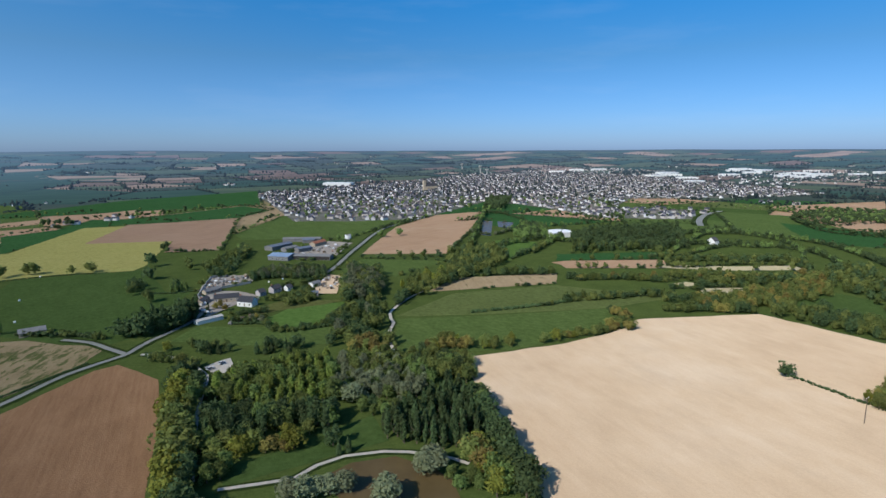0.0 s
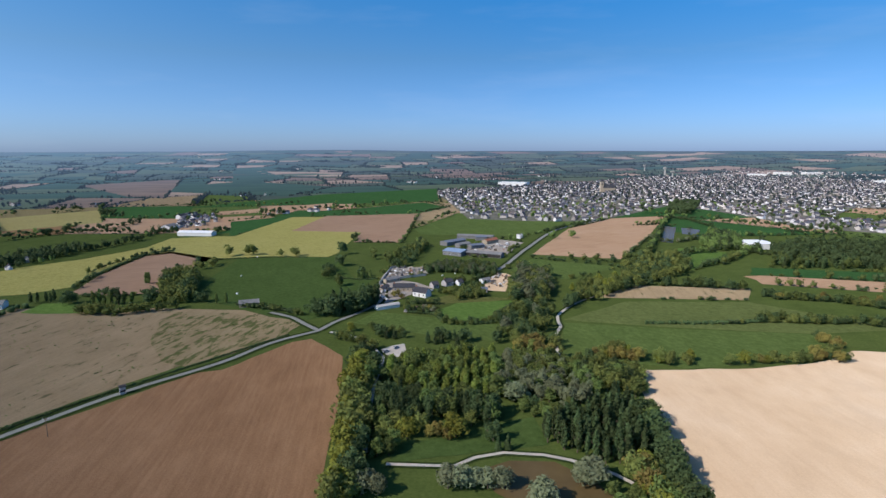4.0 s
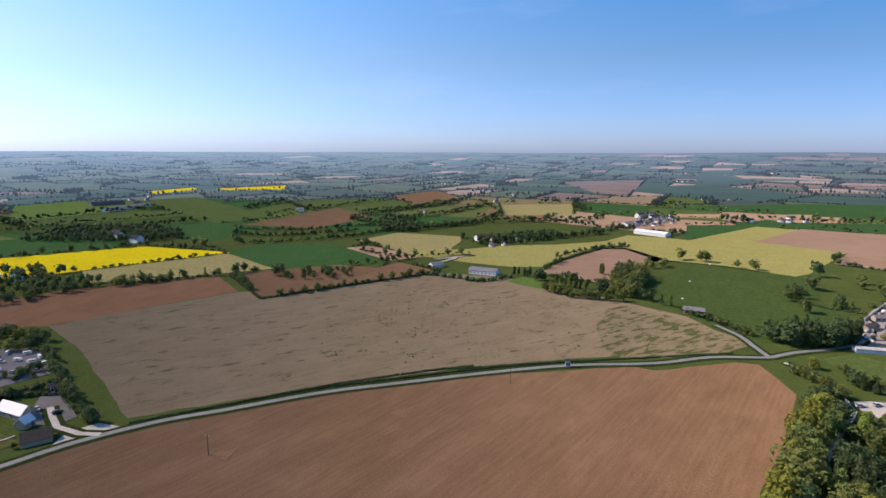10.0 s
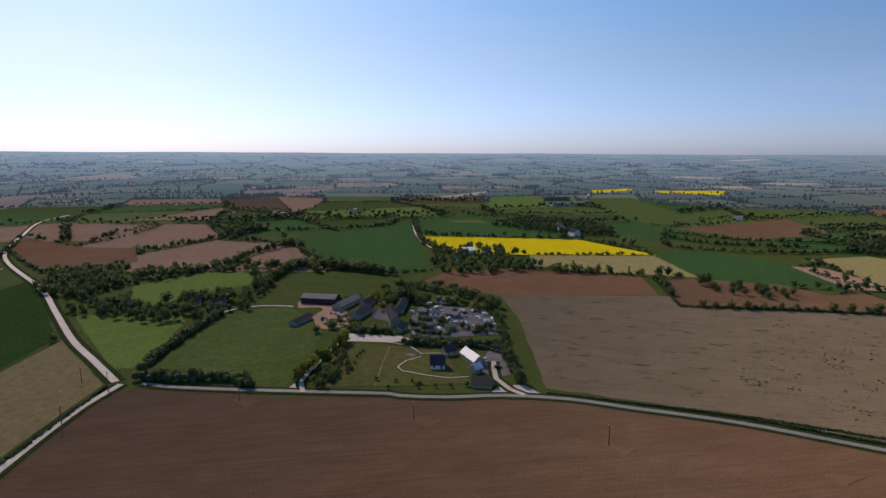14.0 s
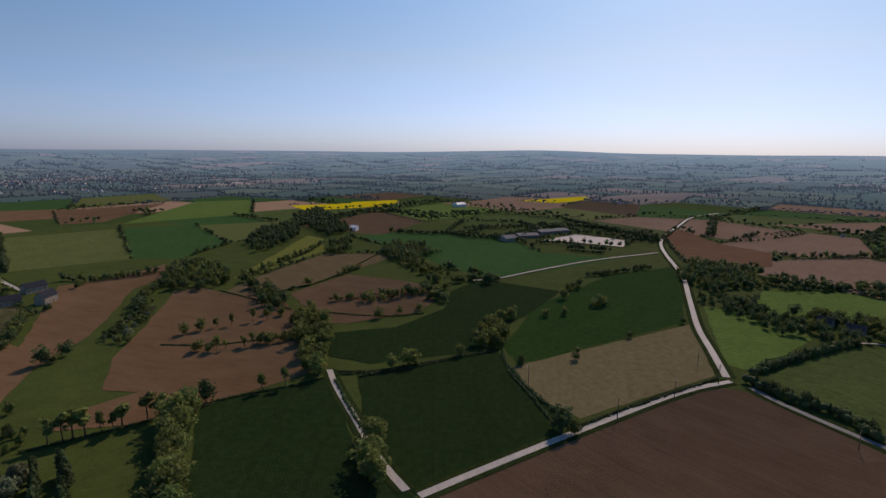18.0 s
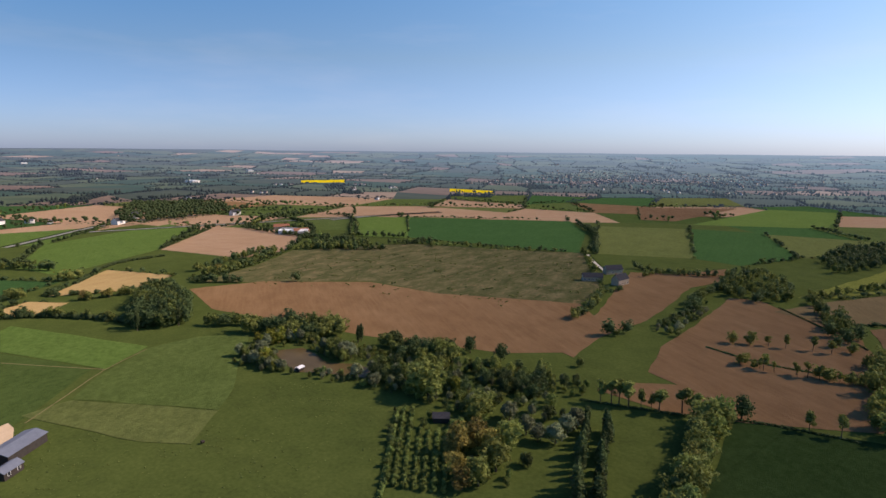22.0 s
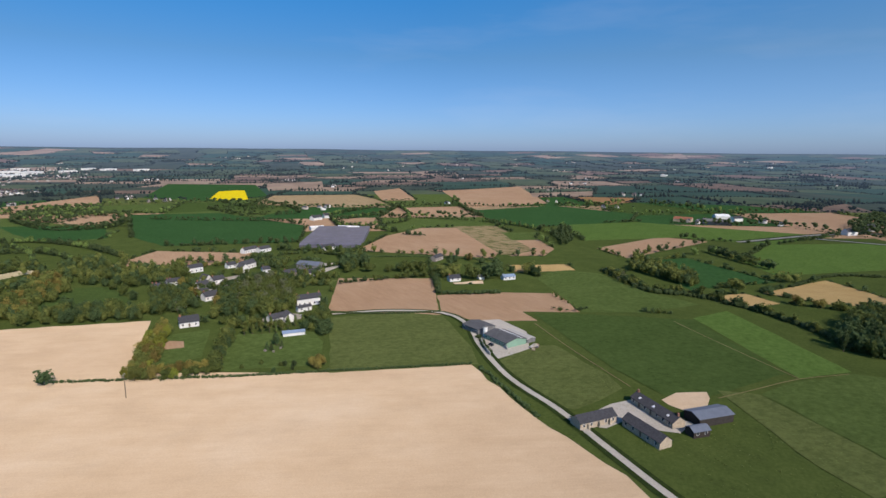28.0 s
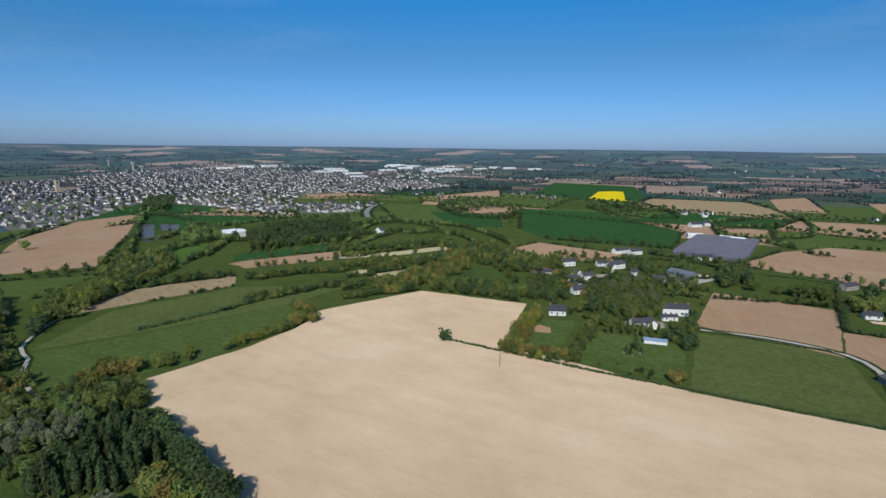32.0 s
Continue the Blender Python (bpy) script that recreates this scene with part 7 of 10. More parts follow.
building("farm_shed", "white roofed farm shed among trees", 14, 4, 2.4, WHITE_WALL, WHITE_SHEET, pts=[(-578, -143), (-585, -130)])
building("house", "white house among trees with dark roof", 9, 4, 3, WHITE_WALL, SLATE, pts=[(-532, -137), (-540, -133)])
building("house", "white house among trees with dark roof", 9, 4, 3, WHITE_WALL, SLATE, pts=[(-570, -115), (-574, -112)])
building("house", "white house at wood edge", 10, 5, 4, WHITE_WALL, SLATE, pts=[(-825, -66), (-800, -57)])
building("house", "white house at wood edge", 10, 5, 4, WHITE_WALL, SLATE, pts=[(-763, -42), (-751, -33)])
building("farm_shed", "long pale farm building with dark roof", 16, 5, 3, WHITE_WALL, GREY_SHEET, pts=[(-1161, -90), (-1244, -23)])
building("farm_shed", "long dark farm building with dark roof", 16, 5, 3, GREY_SHEET, SLATE, pts=[(-1299, -129), (-1329, -73)])
building("house", "white house on field edge", 12, 5, 3, WHITE_WALL, GREY_SHEET, pts=[(-1016, 213), (-1012, 226)])
building("house", "cream hamlet house with dark roof", 9, 4, 3, WALL_TOWN, SLATE, pts=[(-607, 637), (-608, 653)])
building("house", "white hamlet house with dark roof", 9, 5, 3, WHITE_WALL, SLATE, pts=[(-681, 718), (-683, 736)])
building("house", "white hamlet house with dark roof", 9, 5, 3, WHITE_WALL, SLATE, pts=[(-648, 712), (-654, 738)])
building("farm_shed", "pale farm shed with dark roof", 14, 4, 3, WHITE_WALL, GREY_SHEET, pts=[(-602, 613), (-607, 635)])
building("house", "cream house by field with dark roof", 9, 4, 3, WALL_TOWN, SLATE, pts=[(-588, 347), (-589, 360)])
building("farm_shed", "large farm shed with dark roof", 22, 3.4, 2, GREY_SHEET, GREY_SHEET, pts=[(-256, -664), (-284, -663)])
building("farm_shed", "large grey roofed farm shed", 20, 3.4, 2, GREY_SHEET, GREY_SHEET, pts=[(-297, -689), (-345, -702)])
building("farm_shed", "low farm shed with dark roof", 20, 4, 3, STONE_WALL, GREY_SHEET, pts=[(-230, -639), (-248, -644)])
building("farm_shed", "white farm building far off", 20, 5, 3, WHITE_WALL, WHITE_SHEET, pts=[(-279, -1071), (-300, -1078)])
building("farmhouse", "stone farmhouse at field edge", 7.5, 5, 4, STONE_WALL, SLATE, doors=1, stacks=1, pts=[(188.5, -432.3), (186, -446.6)])
building("farmhouse", "low stone barn with slate roof", 6.5, 3.6, 3, STONE_WALL, SLATE, pts=[(219.6, -429.2), (206.2, -439.8)])
building("farmhouse", "dark slate-roofed barn among fields", 7, 4.2, 3.4, STONE_WALL, SLATE, pts=[(216, -468), (207, -482)])
building("farm_shed", "red-brown roofed farm shed among fields", 16, 4, 3, STONE_WALL, RED_ROOF, pts=[(678, -408), (667, -426)])
building("farm_shed", "long white-roofed farm shed among fields", 14, 4, 2, WHITE_WALL, WHITE_SHEET, pts=[(639, -391), (612, -417)])
building("house", "white house far off with dark roof", 10, 5, 3, WHITE_WALL, SLATE, pts=[(888, -462), (885, -471)])
building("farm_shed", "small white barn with dark roof", 12, 4, 3, WHITE_WALL, WHITE_SHEET, pts=[(-46, -772), (-54, -768)])
building("house", "white house on the road", 10, 5, 4, WHITE_WALL, SLATE, pts=[(876, -452), (878, -466)])
building("house", "white house on the road", 10, 5, 4, WHITE_WALL, SLATE, pts=[(880, -277), (890, -291)])
building("house", "white gabled house on the road", 10, 5, 5, WHITE_WALL, SLATE, pts=[(939, -322), (944, -331)])
building("farm_shed", "white roofed farm shed among fields", 16, 5, 3, WHITE_WALL, WHITE_SHEET, pts=[(1010, -130), (1016, -152)])
building("farm_shed", "grey roofed farm shed among fields", 20, 5, 3, GREY_SHEET, GREY_SHEET, pts=[(931, -104), (933, -143)])
building("farm_shed", "brown farm building with dark roof", 16, 4, 3, STONE_WALL, RED_ROOF, pts=[(956, -61), (949, -87)])
building("house", "white farmhouse with dark roof", 10, 5, 3, WHITE_WALL, SLATE, pts=[(986, -154), (997, -168)])
building("farm_shed", "pale roofed farm shed among fields", 18, 4, 3, WHITE_WALL, GREY_SHEET, pts=[(644, -396), (626, -408)])
building("farm_shed", "red-brown roofed shed among fields", 14, 4, 3, STONE_WALL, RED_ROOF, pts=[(622, -405), (616, -424)])
building("white_works", "white flat works building by wood", 30, 6, 1, WHITE_WALL, WHITE_SHEET, pts=[(139, 685), (166, 694)])
building("house", "white house by the road bend", 10, 4, 4, WHITE_WALL, SLATE, pts=[(315, 630), (322, 634)])
bales(WHITE_SHEET, "pale wrapped round bale lying in pasture", pts=[(-147.4, 454.2), (-107.4, 396.9), (-138.9, 465.2), (-279.8, 345.8), (-358, 478), (-317, 399)])
bales(DARK_WOOD, "dark wrapped round bale lying in pasture", pts=[(195.5, -83.6)])
town(17, 0.7, green=0.42, pts=[(-454, 1349), (-480, 1498), (-366, 1601), (-167, 1960), (31, 1815), (179, 1502), (302, 1361), (331, 1049), (461, 1004), (397, 872), (331, 875), (247, 900), (221, 994), (157, 1124), (86, 1176), (-38, 887), (-146, 862), (-236, 865), (-357, 1146)])
town(18.5, 0.7, green=0.4, pts=[(-158, 1859), (40, 2369), (321, 2710), (589, 2675), (857, 2296), (895, 1882), (914, 1524), (934, 1328), (718, 1259), (578, 1236), (429, 1243), (337, 1071), (302, 1361), (179, 1502)])
town(30, 0.55, pts=[(305, 2569), (506, 2994), (936, 2913), (1093, 2581), (969, 2286), (560, 2544)])
town(34, 0.4, pts=[(862, 2030), (1272, 2420), (1810, 2557), (1856, 2350), (1472, 1839), (1030, 1636), (924, 1753)])
town(34, 0.22, green=0.5, pts=[(1294, -1693), (1524, -2593), (706, -2848), (347, -2302), (482, -1617), (759, -1422)])
town(40, 0.15, green=0.4, pts=[(1287, -1891), (1449, -2796), (697, -2964), (186, -2628), (626, -1840)])
town(36, 0.3, green=0.3, pts=[(-1422, -122), (-1729, -92), (-1483, 1), (-1370, -50)])
works(70, 40, 9, pts=[(541, 2638), (661, 2750), (779, 2772), (844, 2201), (947, 2288), (892, 2027), (1170, 2268), (1337, 2404), (1334, 2159), (1343, 2071), (1454, 2525)])
works(90, 45, 10, pts=[(-328, 1752), (984, 2438), (1402, 2620), (1465, 2297), (1503, 2215)])
works(60, 30, 8, pts=[(823, 1814), (1339, 2561), (1424, 2588), (1425, 2300), (1618, 2436), (1801, 2279), (1831, 2198), (1896, 2080), (1649, 2202)])
works(50, 24, 7, pts=[(1834, -813), (2460, -1367), (3383, -673), (2676, -118)])
church(pts=[(-34, 1558)])
water_tower(38, pts=[(175, 2582)])
water_tower(30, pts=[(104, 2950), (188, 2356)])
wood("green dark oak", 7, 9, fill=0.4, pts=[(359, 358), (393, 348), (390.4, 305.6), (432, 284), (427.5, 244.1), (353.7, 211.9), (360.9, 271), (327.4, 290.4)])
wood("dark green", 7, 9, fill=0.4, pts=[(444, 362), (494, 325), (494, 282), (443, 266), (426, 320)])
row("dark green", 8, 8, pts=[(500, 375), (508, 334), (526, 272)])
row("dark green oak", 8, 7, pts=[(274.1, 285.4), (300.9, 300.9), (327.4, 308.3)])
row("dark green", 7, 9, pts=[(385.1, 230.7), (416.1, 198.5), (440.9, 169.5)])
row("green oak", 6, 7, pts=[(269.7, 240), (279, 219.2)])
row("oak green dark", 9, 9, pts=[(201.6, 449.3), (229.4, 429.6), (291, 448)])
row("green dark", 8, 10, pts=[(139, 651), (172, 770)])
row("dark green", 9, 9, pts=[(7.9, 473.8), (38.1, 477.7), (96, 478.9)])
trees("dark", 9, pts=[(279.4, 172.5), (283.6, 172.7), (305.8, 191.1), (326.4, 201.5)])
hedge("dark", 0.9, 1.4, label="low dark scrub under pollard trees", pts=[(88.1, -327.6), (57.7, -321.5), (30.5, -326.4), (13.3, -333.2)])
hedge("dark", 0.9, 1.4, label="low dark scrub under pollard trees", pts=[(108.1, -215.6), (88.6, -223.3), (65.1, -233.5)])
hedge("dark", 0.9, 1.4, label="low dark scrub under pollard trees", pts=[(0.3, -377.6), (-26.3, -363.7), (-49.9, -356.8), (-70, -359)])
hedge("dark", 0.9, 1.4, label="low dark scrub under pollard trees", pts=[(51.9, -242.4), (35.7, -249.1), (10.4, -255.8)])
hedge("dark", 0.9, 1.4, label="low dark scrub under hedgerow oaks", pts=[(-9.3, -267.8), (-29.3, -265.2), (-57.6, -271.3)])
hedge("dark", 0.9, 1.4, label="low dark scrub beside a bare field", pts=[(33.7, -436.7), (-8.7, -476.7), (-67, -590)])
hedge("dark", 0.9, 1.4, label="low dark scrub beside a bare field", pts=[(75, -451.4), (40.8, -413.5), (18.6, -386.8)])
hedge("dark", 2.2, 3, label="low dark green field hedge", pts=[(19.6, 364.1), (45.7, 371.8), (71.1, 381.4), (88.9, 388.6)])
row("green dark", 6, 7, pts=[(83, 390.2), (104.3, 400.8), (124.4, 397.3), (143.3, 403.4)])
row("green oak", 4, 9, pts=[(103.4, 455.1), (133.2, 458.7), (163.4, 462.3), (193.8, 453.5)])
row("dark green rust", 6, 6, pts=[(112.6, 370.9), (117.3, 348.6), (116.9, 325.5), (104.6, 331.2)])
row("oak lime oak", 6, 6, pts=[(57.6, 305.9), (71.8, 310.6), (90, 316.4)])
row("dark green", 7, 6, pts=[(-74.1, 357.6), (-64.4, 368), (-57.3, 373.4)])
row("green", 5, 6, pts=[(-115.6, 327.8), (-100.4, 325), (-87.5, 327.6), (-74.9, 342.9)])
row("oak green dark", 8, 7, pts=[(-72.3, 332.1), (-61.3, 372.8), (-48.4, 396.6)])
row("lime lime oak lime green", 11, 3.2, pts=[(-124.7, 251.8), (-111.1, 210.9), (-98.1, 181.9), (-88.7, 158.7), (-81, 138.7)])
row("dark green oak", 10, 3.8, pts=[(-115.9, 243.9), (-104.3, 207.2), (-92.4, 179.4), (-83.6, 157), (-77.6, 141.1)])
row("oak green dark", 9, 4, pts=[(-119.6, 263.3), (-127.6, 257.6), (-126.4, 241.1)])
row("green dark oak", 7, 4, pts=[(-164.1, 280.4), (-148.3, 276.4), (-127.7, 268.1)])
wood("green dark oak", 9, 7, pts=[(-67.1, 292.2), (-64.6, 325.7), (-41, 366.6), (-36.6, 334.1), (-48.7, 305.1)])
wood("dark willow oak", 12, 7, pts=[(-77.4, 397), (-84.3, 456.6), (-81.5, 480.9), (-62.5, 494.2), (-47, 442.9), (-51.3, 393.1), (-71.3, 388.4)])
wood("green dark willow", 9, 8, pts=[(-72.3, 332.1), (-60.2, 366.6), (-44.4, 391.9), (-38.2, 368.6), (-63.5, 320.8)])
building("blue_shed", "large farm shed with pale blue roof", 20, 4, 1.8, GREY_SHEET, BLUE_SHEET, pts=[(-179, 553), (-157, 547)])
building("blue_shed", "farm shed with blue-grey roof", 12, 4, 1.6, GREY_SHEET, STEEL_BLUE, pts=[(-190, 604), (-175, 632)])
building("farm_shed", "long grey farm shed with open front", 11, 3.6, 1.6, GREY_SHEET, GREY_SHEET, open_side=True, pts=[(-155, 555), (-115, 550)])
building("farm_shed", "long low grey shed with dark roof", 9, 3.4, 1.4, GREY_SHEET, GREY_SHEET, pts=[(-196, 665), (-150, 668)])
building("farm_shed", "blue-grey roofed farm shed among fields", 9, 3.6, 1.4, GREY_SHEET, STEEL_BLUE, pts=[(-158, 594), (-146, 606)])
building("farm_shed", "brown roofed farm building among fields", 8, 3.6, 2, STONE_WALL, RED_ROOF, pts=[(-148, 629), (-139, 649)])
silo(5, 1.7, pts=[(-122, 687), (-119, 684), (-118, 690)])
building("house", "white gabled house in hamlet", 7.5, 3.4, 3.2, WHITE_WALL, SLATE, doors=1, stacks=1, pts=[(-148.3, 383.3), (-136.7, 380.2)])
building("farmhouse", "long stone farmhouse with slate roof", 6.5, 3.0, 2.4, STONE_WALL, SLATE, doors=1, stacks=1, pts=[(-168.2, 391.6), (-151.9, 396.8)])
building("stone_barn", "stone outbuilding with pale roof", 5, 2.4, 1.5, STONE_WALL, GREY_SHEET, pts=[(-183.7, 414.3), (-176.5, 426.5)])
building("stone_barn", "stone outbuilding with slate roof", 5, 2.4, 1.5, STONE_WALL, SLATE, pts=[(-174, 385.5), (-174, 398.2)])
building("farm_shed", "low shed with pale sheet roof", 5, 2.0, 0.8, WHITE_WALL, CONCRETE, pts=[(-157.7, 339.2), (-146.2, 352.2)])
building("house", "small cream house in hamlet", 6, 2.8, 2.2, WALL_TOWN, SLATE, pts=[(-140.2, 409.1), (-136.8, 413.5)])
building("house", "cream house with slate roof", 6, 3, 2.4, WALL_TOWN, SLATE, stacks=1, pts=[(-132.4, 418.7), (-128.4, 425.8)])
building("house", "small white garden house with dark roof", 5, 2.6, 2, WHITE_WALL, SLATE, pts=[(-123.3, 425.1), (-120.6, 429.1)])
building("shed", "white shed in a sandy yard", 5, 2.6, 1.4, WHITE_WALL, GREY_SHEET, pts=[(-106, 437.2), (-101.1, 444.9)])
building("shed", "blue-grey roofed garden shed among fields", 5, 2.4, 1.2, GREY_SHEET, STEEL_BLUE, pts=[(-101.7, 408.3), (-95.9, 410.5)])
wall_run(1.8, "old stone yard wall", pts=[(-187.5, 409.3), (-203, 470), (-198, 480)])
wall_run(1.8, "old stone yard wall", pts=[(-184.8, 428.1), (-161.5, 452)])
clutter(60, pts=[(-191.5, 423.4), (-205, 475), (-176, 483), (-166.1, 461.8), (-183.1, 442.1)])
clutter(24, pts=[(-172.9, 370.1), (-186.4, 414.7), (-171.1, 391.7), (-159.4, 360.6)])
clutter(34, pts=[(-104.2, 438.4), (-102.3, 475.9), (-87.5, 472.1), (-85.5, 423.4), (-98, 422.4)])
wood("green dark willow", 8, 6, pts=[(-169, 488), (-154, 504), (-129, 510), (-121.5, 482.5), (-159.7, 461)])
wood("dark green", 8, 7, pts=[(-216, 492), (-228, 549), (-229, 627), (-205, 573), (-190, 485), (-201, 471)])
wood("oak green", 7, 6, pts=[(-116.8, 390.4), (-114.5, 407), (-101.7, 408.3), (-97.6, 389.7), (-110.6, 380.6)])
row("dark green oak", 6, 6, pts=[(-146.4, 360.7), (-136.6, 362.4), (-120.1, 367.2)])
hedge("dark", 3, 4, label="thick dark field hedge", pts=[(-77.1, 352), (-70.1, 374), (-63, 391)])
hedge("dark", 2, 3.2, label="uneven dark field hedge", pts=[(-135.8, 340.1), (-116.8, 341.2), (-105.4, 329.5), (-85, 330.7), (-73.4, 336.3)])
row("green dark", 5, 7, pts=[(-135.8, 340.1), (-116.8, 341.2), (-105.4, 329.5), (-85, 330.7)])
trees("dark", 9, pts=[(-268, 484), (-257, 471)])
building("hangar", "large dark open farm hangar with fibre-cement roof", 13, 4, 2, DARK_WOOD, GREY_SHEET, open_side=True, pts=[(-348.4, -208.6), (-352.2, -183.1)])
building("stone_barn", "stone barn with grey sheet roof", 8, 3, 2.4, STONE_WALL, GREY_SHEET, pts=[(-339.1, -171.1), (-367.4, -168.9)])
building("stone_barn", "small slate-roofed barn among fields", 6, 2.0, 1.5, STONE_WALL, SLATE, pts=[(-299.4, -183.3), (-317.4, -181.8)])
building("farmhouse", "slate-roofed stone cottage among fields", 6, 3, 2.4, STONE_WALL, SLATE, doors=1, stacks=1, pts=[(-345.2, -128.1), (-370.2, -132.9)])
building("farmhouse", "slate-roofed camp building among fields", 6, 2.8, 2, STONE_WALL, SLATE, doors=1, pts=[(-377.3, -136.7), (-381.7, -123.2)])
building("house", "small camp washhouse with pale roof", 5, 2.6, 1.6, WHITE_WALL, GREY_SHEET, pts=[(-343, -107), (-345.6, -100.6)])
building("house", "small camp cabin with grey roof", 4, 2.3, 1.2, TIMBER, GREY_SHEET, pts=[(-318.7, -89.3), (-322.1, -83.6)])
building("house", "small camp cabin with grey roof", 4, 2.3, 1.2, TIMBER, GREY_SHEET, pts=[(-317.9, -104.4), (-320.2, -98.5)])
building("reception_house", "guest house with tall slate roof", 7.5, 2.4, 3.8, WHITE_WALL, SLATE, doors=1, pts=[(-256.1, -80), (-258.3, -72.8)])
# WHITE_SHEET on these two roofs paints the sun's glare on slate
building("guest_house", "guest house with slate roof painted white for sun glare", 6.5, 2.4, 2.8, STONE_WALL, WHITE_SHEET, doors=1, pts=[(-278.3, -69.8), (-266.4, -59.5)])
building("guest_house", "small stone annexe with roof painted white for sunlight", 4.5, 2.2, 2.2, STONE_WALL, WHITE_SHEET, doors=1, pts=[(-257.2, -56.3), (-261.4, -53.7)])
building("stone_barn", "stone annexe with dark roof", 5.5, 2.6, 2.6, STONE_WALL, SLATE, pts=[(-275.9, -77.4), (-280.5, -72.2)])
hedge("dark", 4.5, 4, label="tall dark clipped conifer hedge", pts=[(-302.5, -146.5), (-302.8, -134.8), (-305.4, -122)])
hedge("dark", 4, 4.5, label="dense dark hedge round the campsite", pts=[(-288.3, -106.1), (-290, -88), (-295.7, -69.4), (-301, -53.2)])
hedge("dark", 3, 3, label="dense green campsite hedge between pitches", pts=[(-310, -110.2), (-310.7, -90.6)])
hedge("dark", 3, 3, label="dense green campsite hedge between pitches", pts=[(-323.1, -112.9), (-322.9, -102.3)])
hedge("green", 3, 3, label="dense green campsite hedge between pitches", pts=[(-310.4, -87), (-330.6, -88)])
hedge("dark", 3, 3, label="dense green campsite hedge between pitches", pts=[(-318, -71.1), (-335, -66.7)])
row("dark green dark", 6.5, 3.4, group="boundary trees of the campsite", pts=[(-355.9, -63.8), (-311.2, -52.2), (-276.3, -42.6), (-251.9, -33.2)])
row("green dark", 2.5, 9, pts=[(-225.2, -101.2), (-233.9, -79.6), (-241.1, -56.7)])
trees("oak", 5, pts=[(-301.8, -161), (-307.3, -161.6)])
building("house", "slate-roofed stone house among trees", 6.5, 3, 2.4, STONE_WALL, SLATE, stacks=1, pts=[(-318.5, -283.8), (-321.6, -275.4)])
building("house", "slate-roofed stone house among trees", 6.5, 3, 2.4, STONE_WALL, SLATE, stacks=1, pts=[(-322.1, -266.2), (-326.7, -257.4)])
wood("dark green oak", 8, 7, fill=0.7, pts=[(-309.7, -287.2), (-337.5, -304.8), (-352.2, -272), (-341.7, -248.3), (-320.7, -233.7), (-330, -255.5), (-328.4, -276.5), (-299.6, -274)])
row("green dark oak", 8, 5, pts=[(340.3, -145.2), (329.8, -154.5), (311.8, -172.4), (297.8, -183.9), (275.6, -193.5)])
trees("dark", 12, pts=[(296.2, -187), (290.8, -188)])
trees("green", 11, pts=[(283.3, -194.6), (278.2, -195.3), (219.7, -202.3)])
trees("dark", 10, pts=[(265.4, -196.1), (260.5, -196.8), (185.6, -215.5), (181.7, -227.3), (162.2, -229)])
trees("dark_poplar", 12, pts=[(240.1, -198.3), (240.3, -196.2)])
wood("willow green lime", 7, 6, pts=[(282, -155), (287.7, -170.7), (273.3, -181.1), (261.4, -176.2), (266.9, -163.7), (274.5, -150.6)])
wood("dark green willow", 7, 6, pts=[(265.6, -132), (273.4, -142.9), (268.4, -154.1), (253.6, -146.4), (232.4, -144), (246.8, -134.3)])
wood("green willow oak", 8, 6, pts=[(246.7, -175.5), (243.2, -186.7), (225.2, -179.1), (217, -172.3), (231.3, -167.2)])
trees("lime", 8, pts=[(253.5, -144.2), (202.4, -162.7), (154.2, -182.2)])
wood("dark willow green", 7, 6, pts=[(196.4, -164.7), (198.5, -176.7), (185.2, -178.4), (175.5, -168.6), (187.7, -160.2)])
row("dark green oak", 10, 5.5, pts=[(227.6, -195.8), (220.2, -204.9), (205.5, -206.8), (192.4, -214.3)])
wood("dark oak green", 8, 7, fill=0.8, pts=[(210.7, -180.8), (204.3, -197.4), (181.5, -206.2), (167.2, -197.9), (181.5, -182), (201.9, -176.3)])
trees("oak", 15, wide=1.2, pts=[(163.7, -174)])
trees("oak", 12, wide=1.1, pts=[(130.8, -168.2), (132.3, -174.1)])
wood("dark", 7, 4.5, group="dark thicket in the hollow", pts=[(155.5, -194), (158.5, -204.5), (137.4, -212.8), (122, -213.4), (117.7, -205.9), (138.5, -195.3)])
wood("green willow dark", 7, 7, fill=0.85, pts=[(165.9, -188), (165.1, -203.9), (149, -192), (127.3, -183.5), (130.6, -175.7), (149.8, -176.8)])
wood("dark green oak", 9, 7, fill=0.8, pts=[(179, -207.6), (151.3, -223.6), (121, -228.6), (118.6, -218.3), (145.3, -214.6), (170.8, -202.2)])
trees("rust", 12, pts=[(111.8, -151.8), (117.8, -152.9), (119.3, -143.1)])
trees("oak", 12, pts=[(102.8, -144.3), (102, -133.4), (108.1, -159.3)])
trees("rust", 9, pts=[(104.9, -128.2), (111.2, -132.5)])
trees("willow", 9, pts=[(120.1, -177.1), (109, -172.7), (102.8, -171.1), (97, -174.4), (97.4, -184.6), (97.1, -191.5)])
trees("dark", 5, pts=[(96.2, -154.2), (97.8, -154.1)])
row("conifer dark_poplar", 10, 3.2, group="clipped conifer row", pts=[(98.3, -201.4), (82.8, -168.3), (71.6, -143.1)])
row("conifer dark_poplar", 10, 3.2, group="clipped conifer row", pts=[(88.9, -200.8), (76.7, -171.9), (65.7, -146.4)])
row("bush", 2.4, 2.3, group="orchard rows", side=0.15, pts=[(160.8, -156.6), (141.6, -134.8), (122.7, -114)])
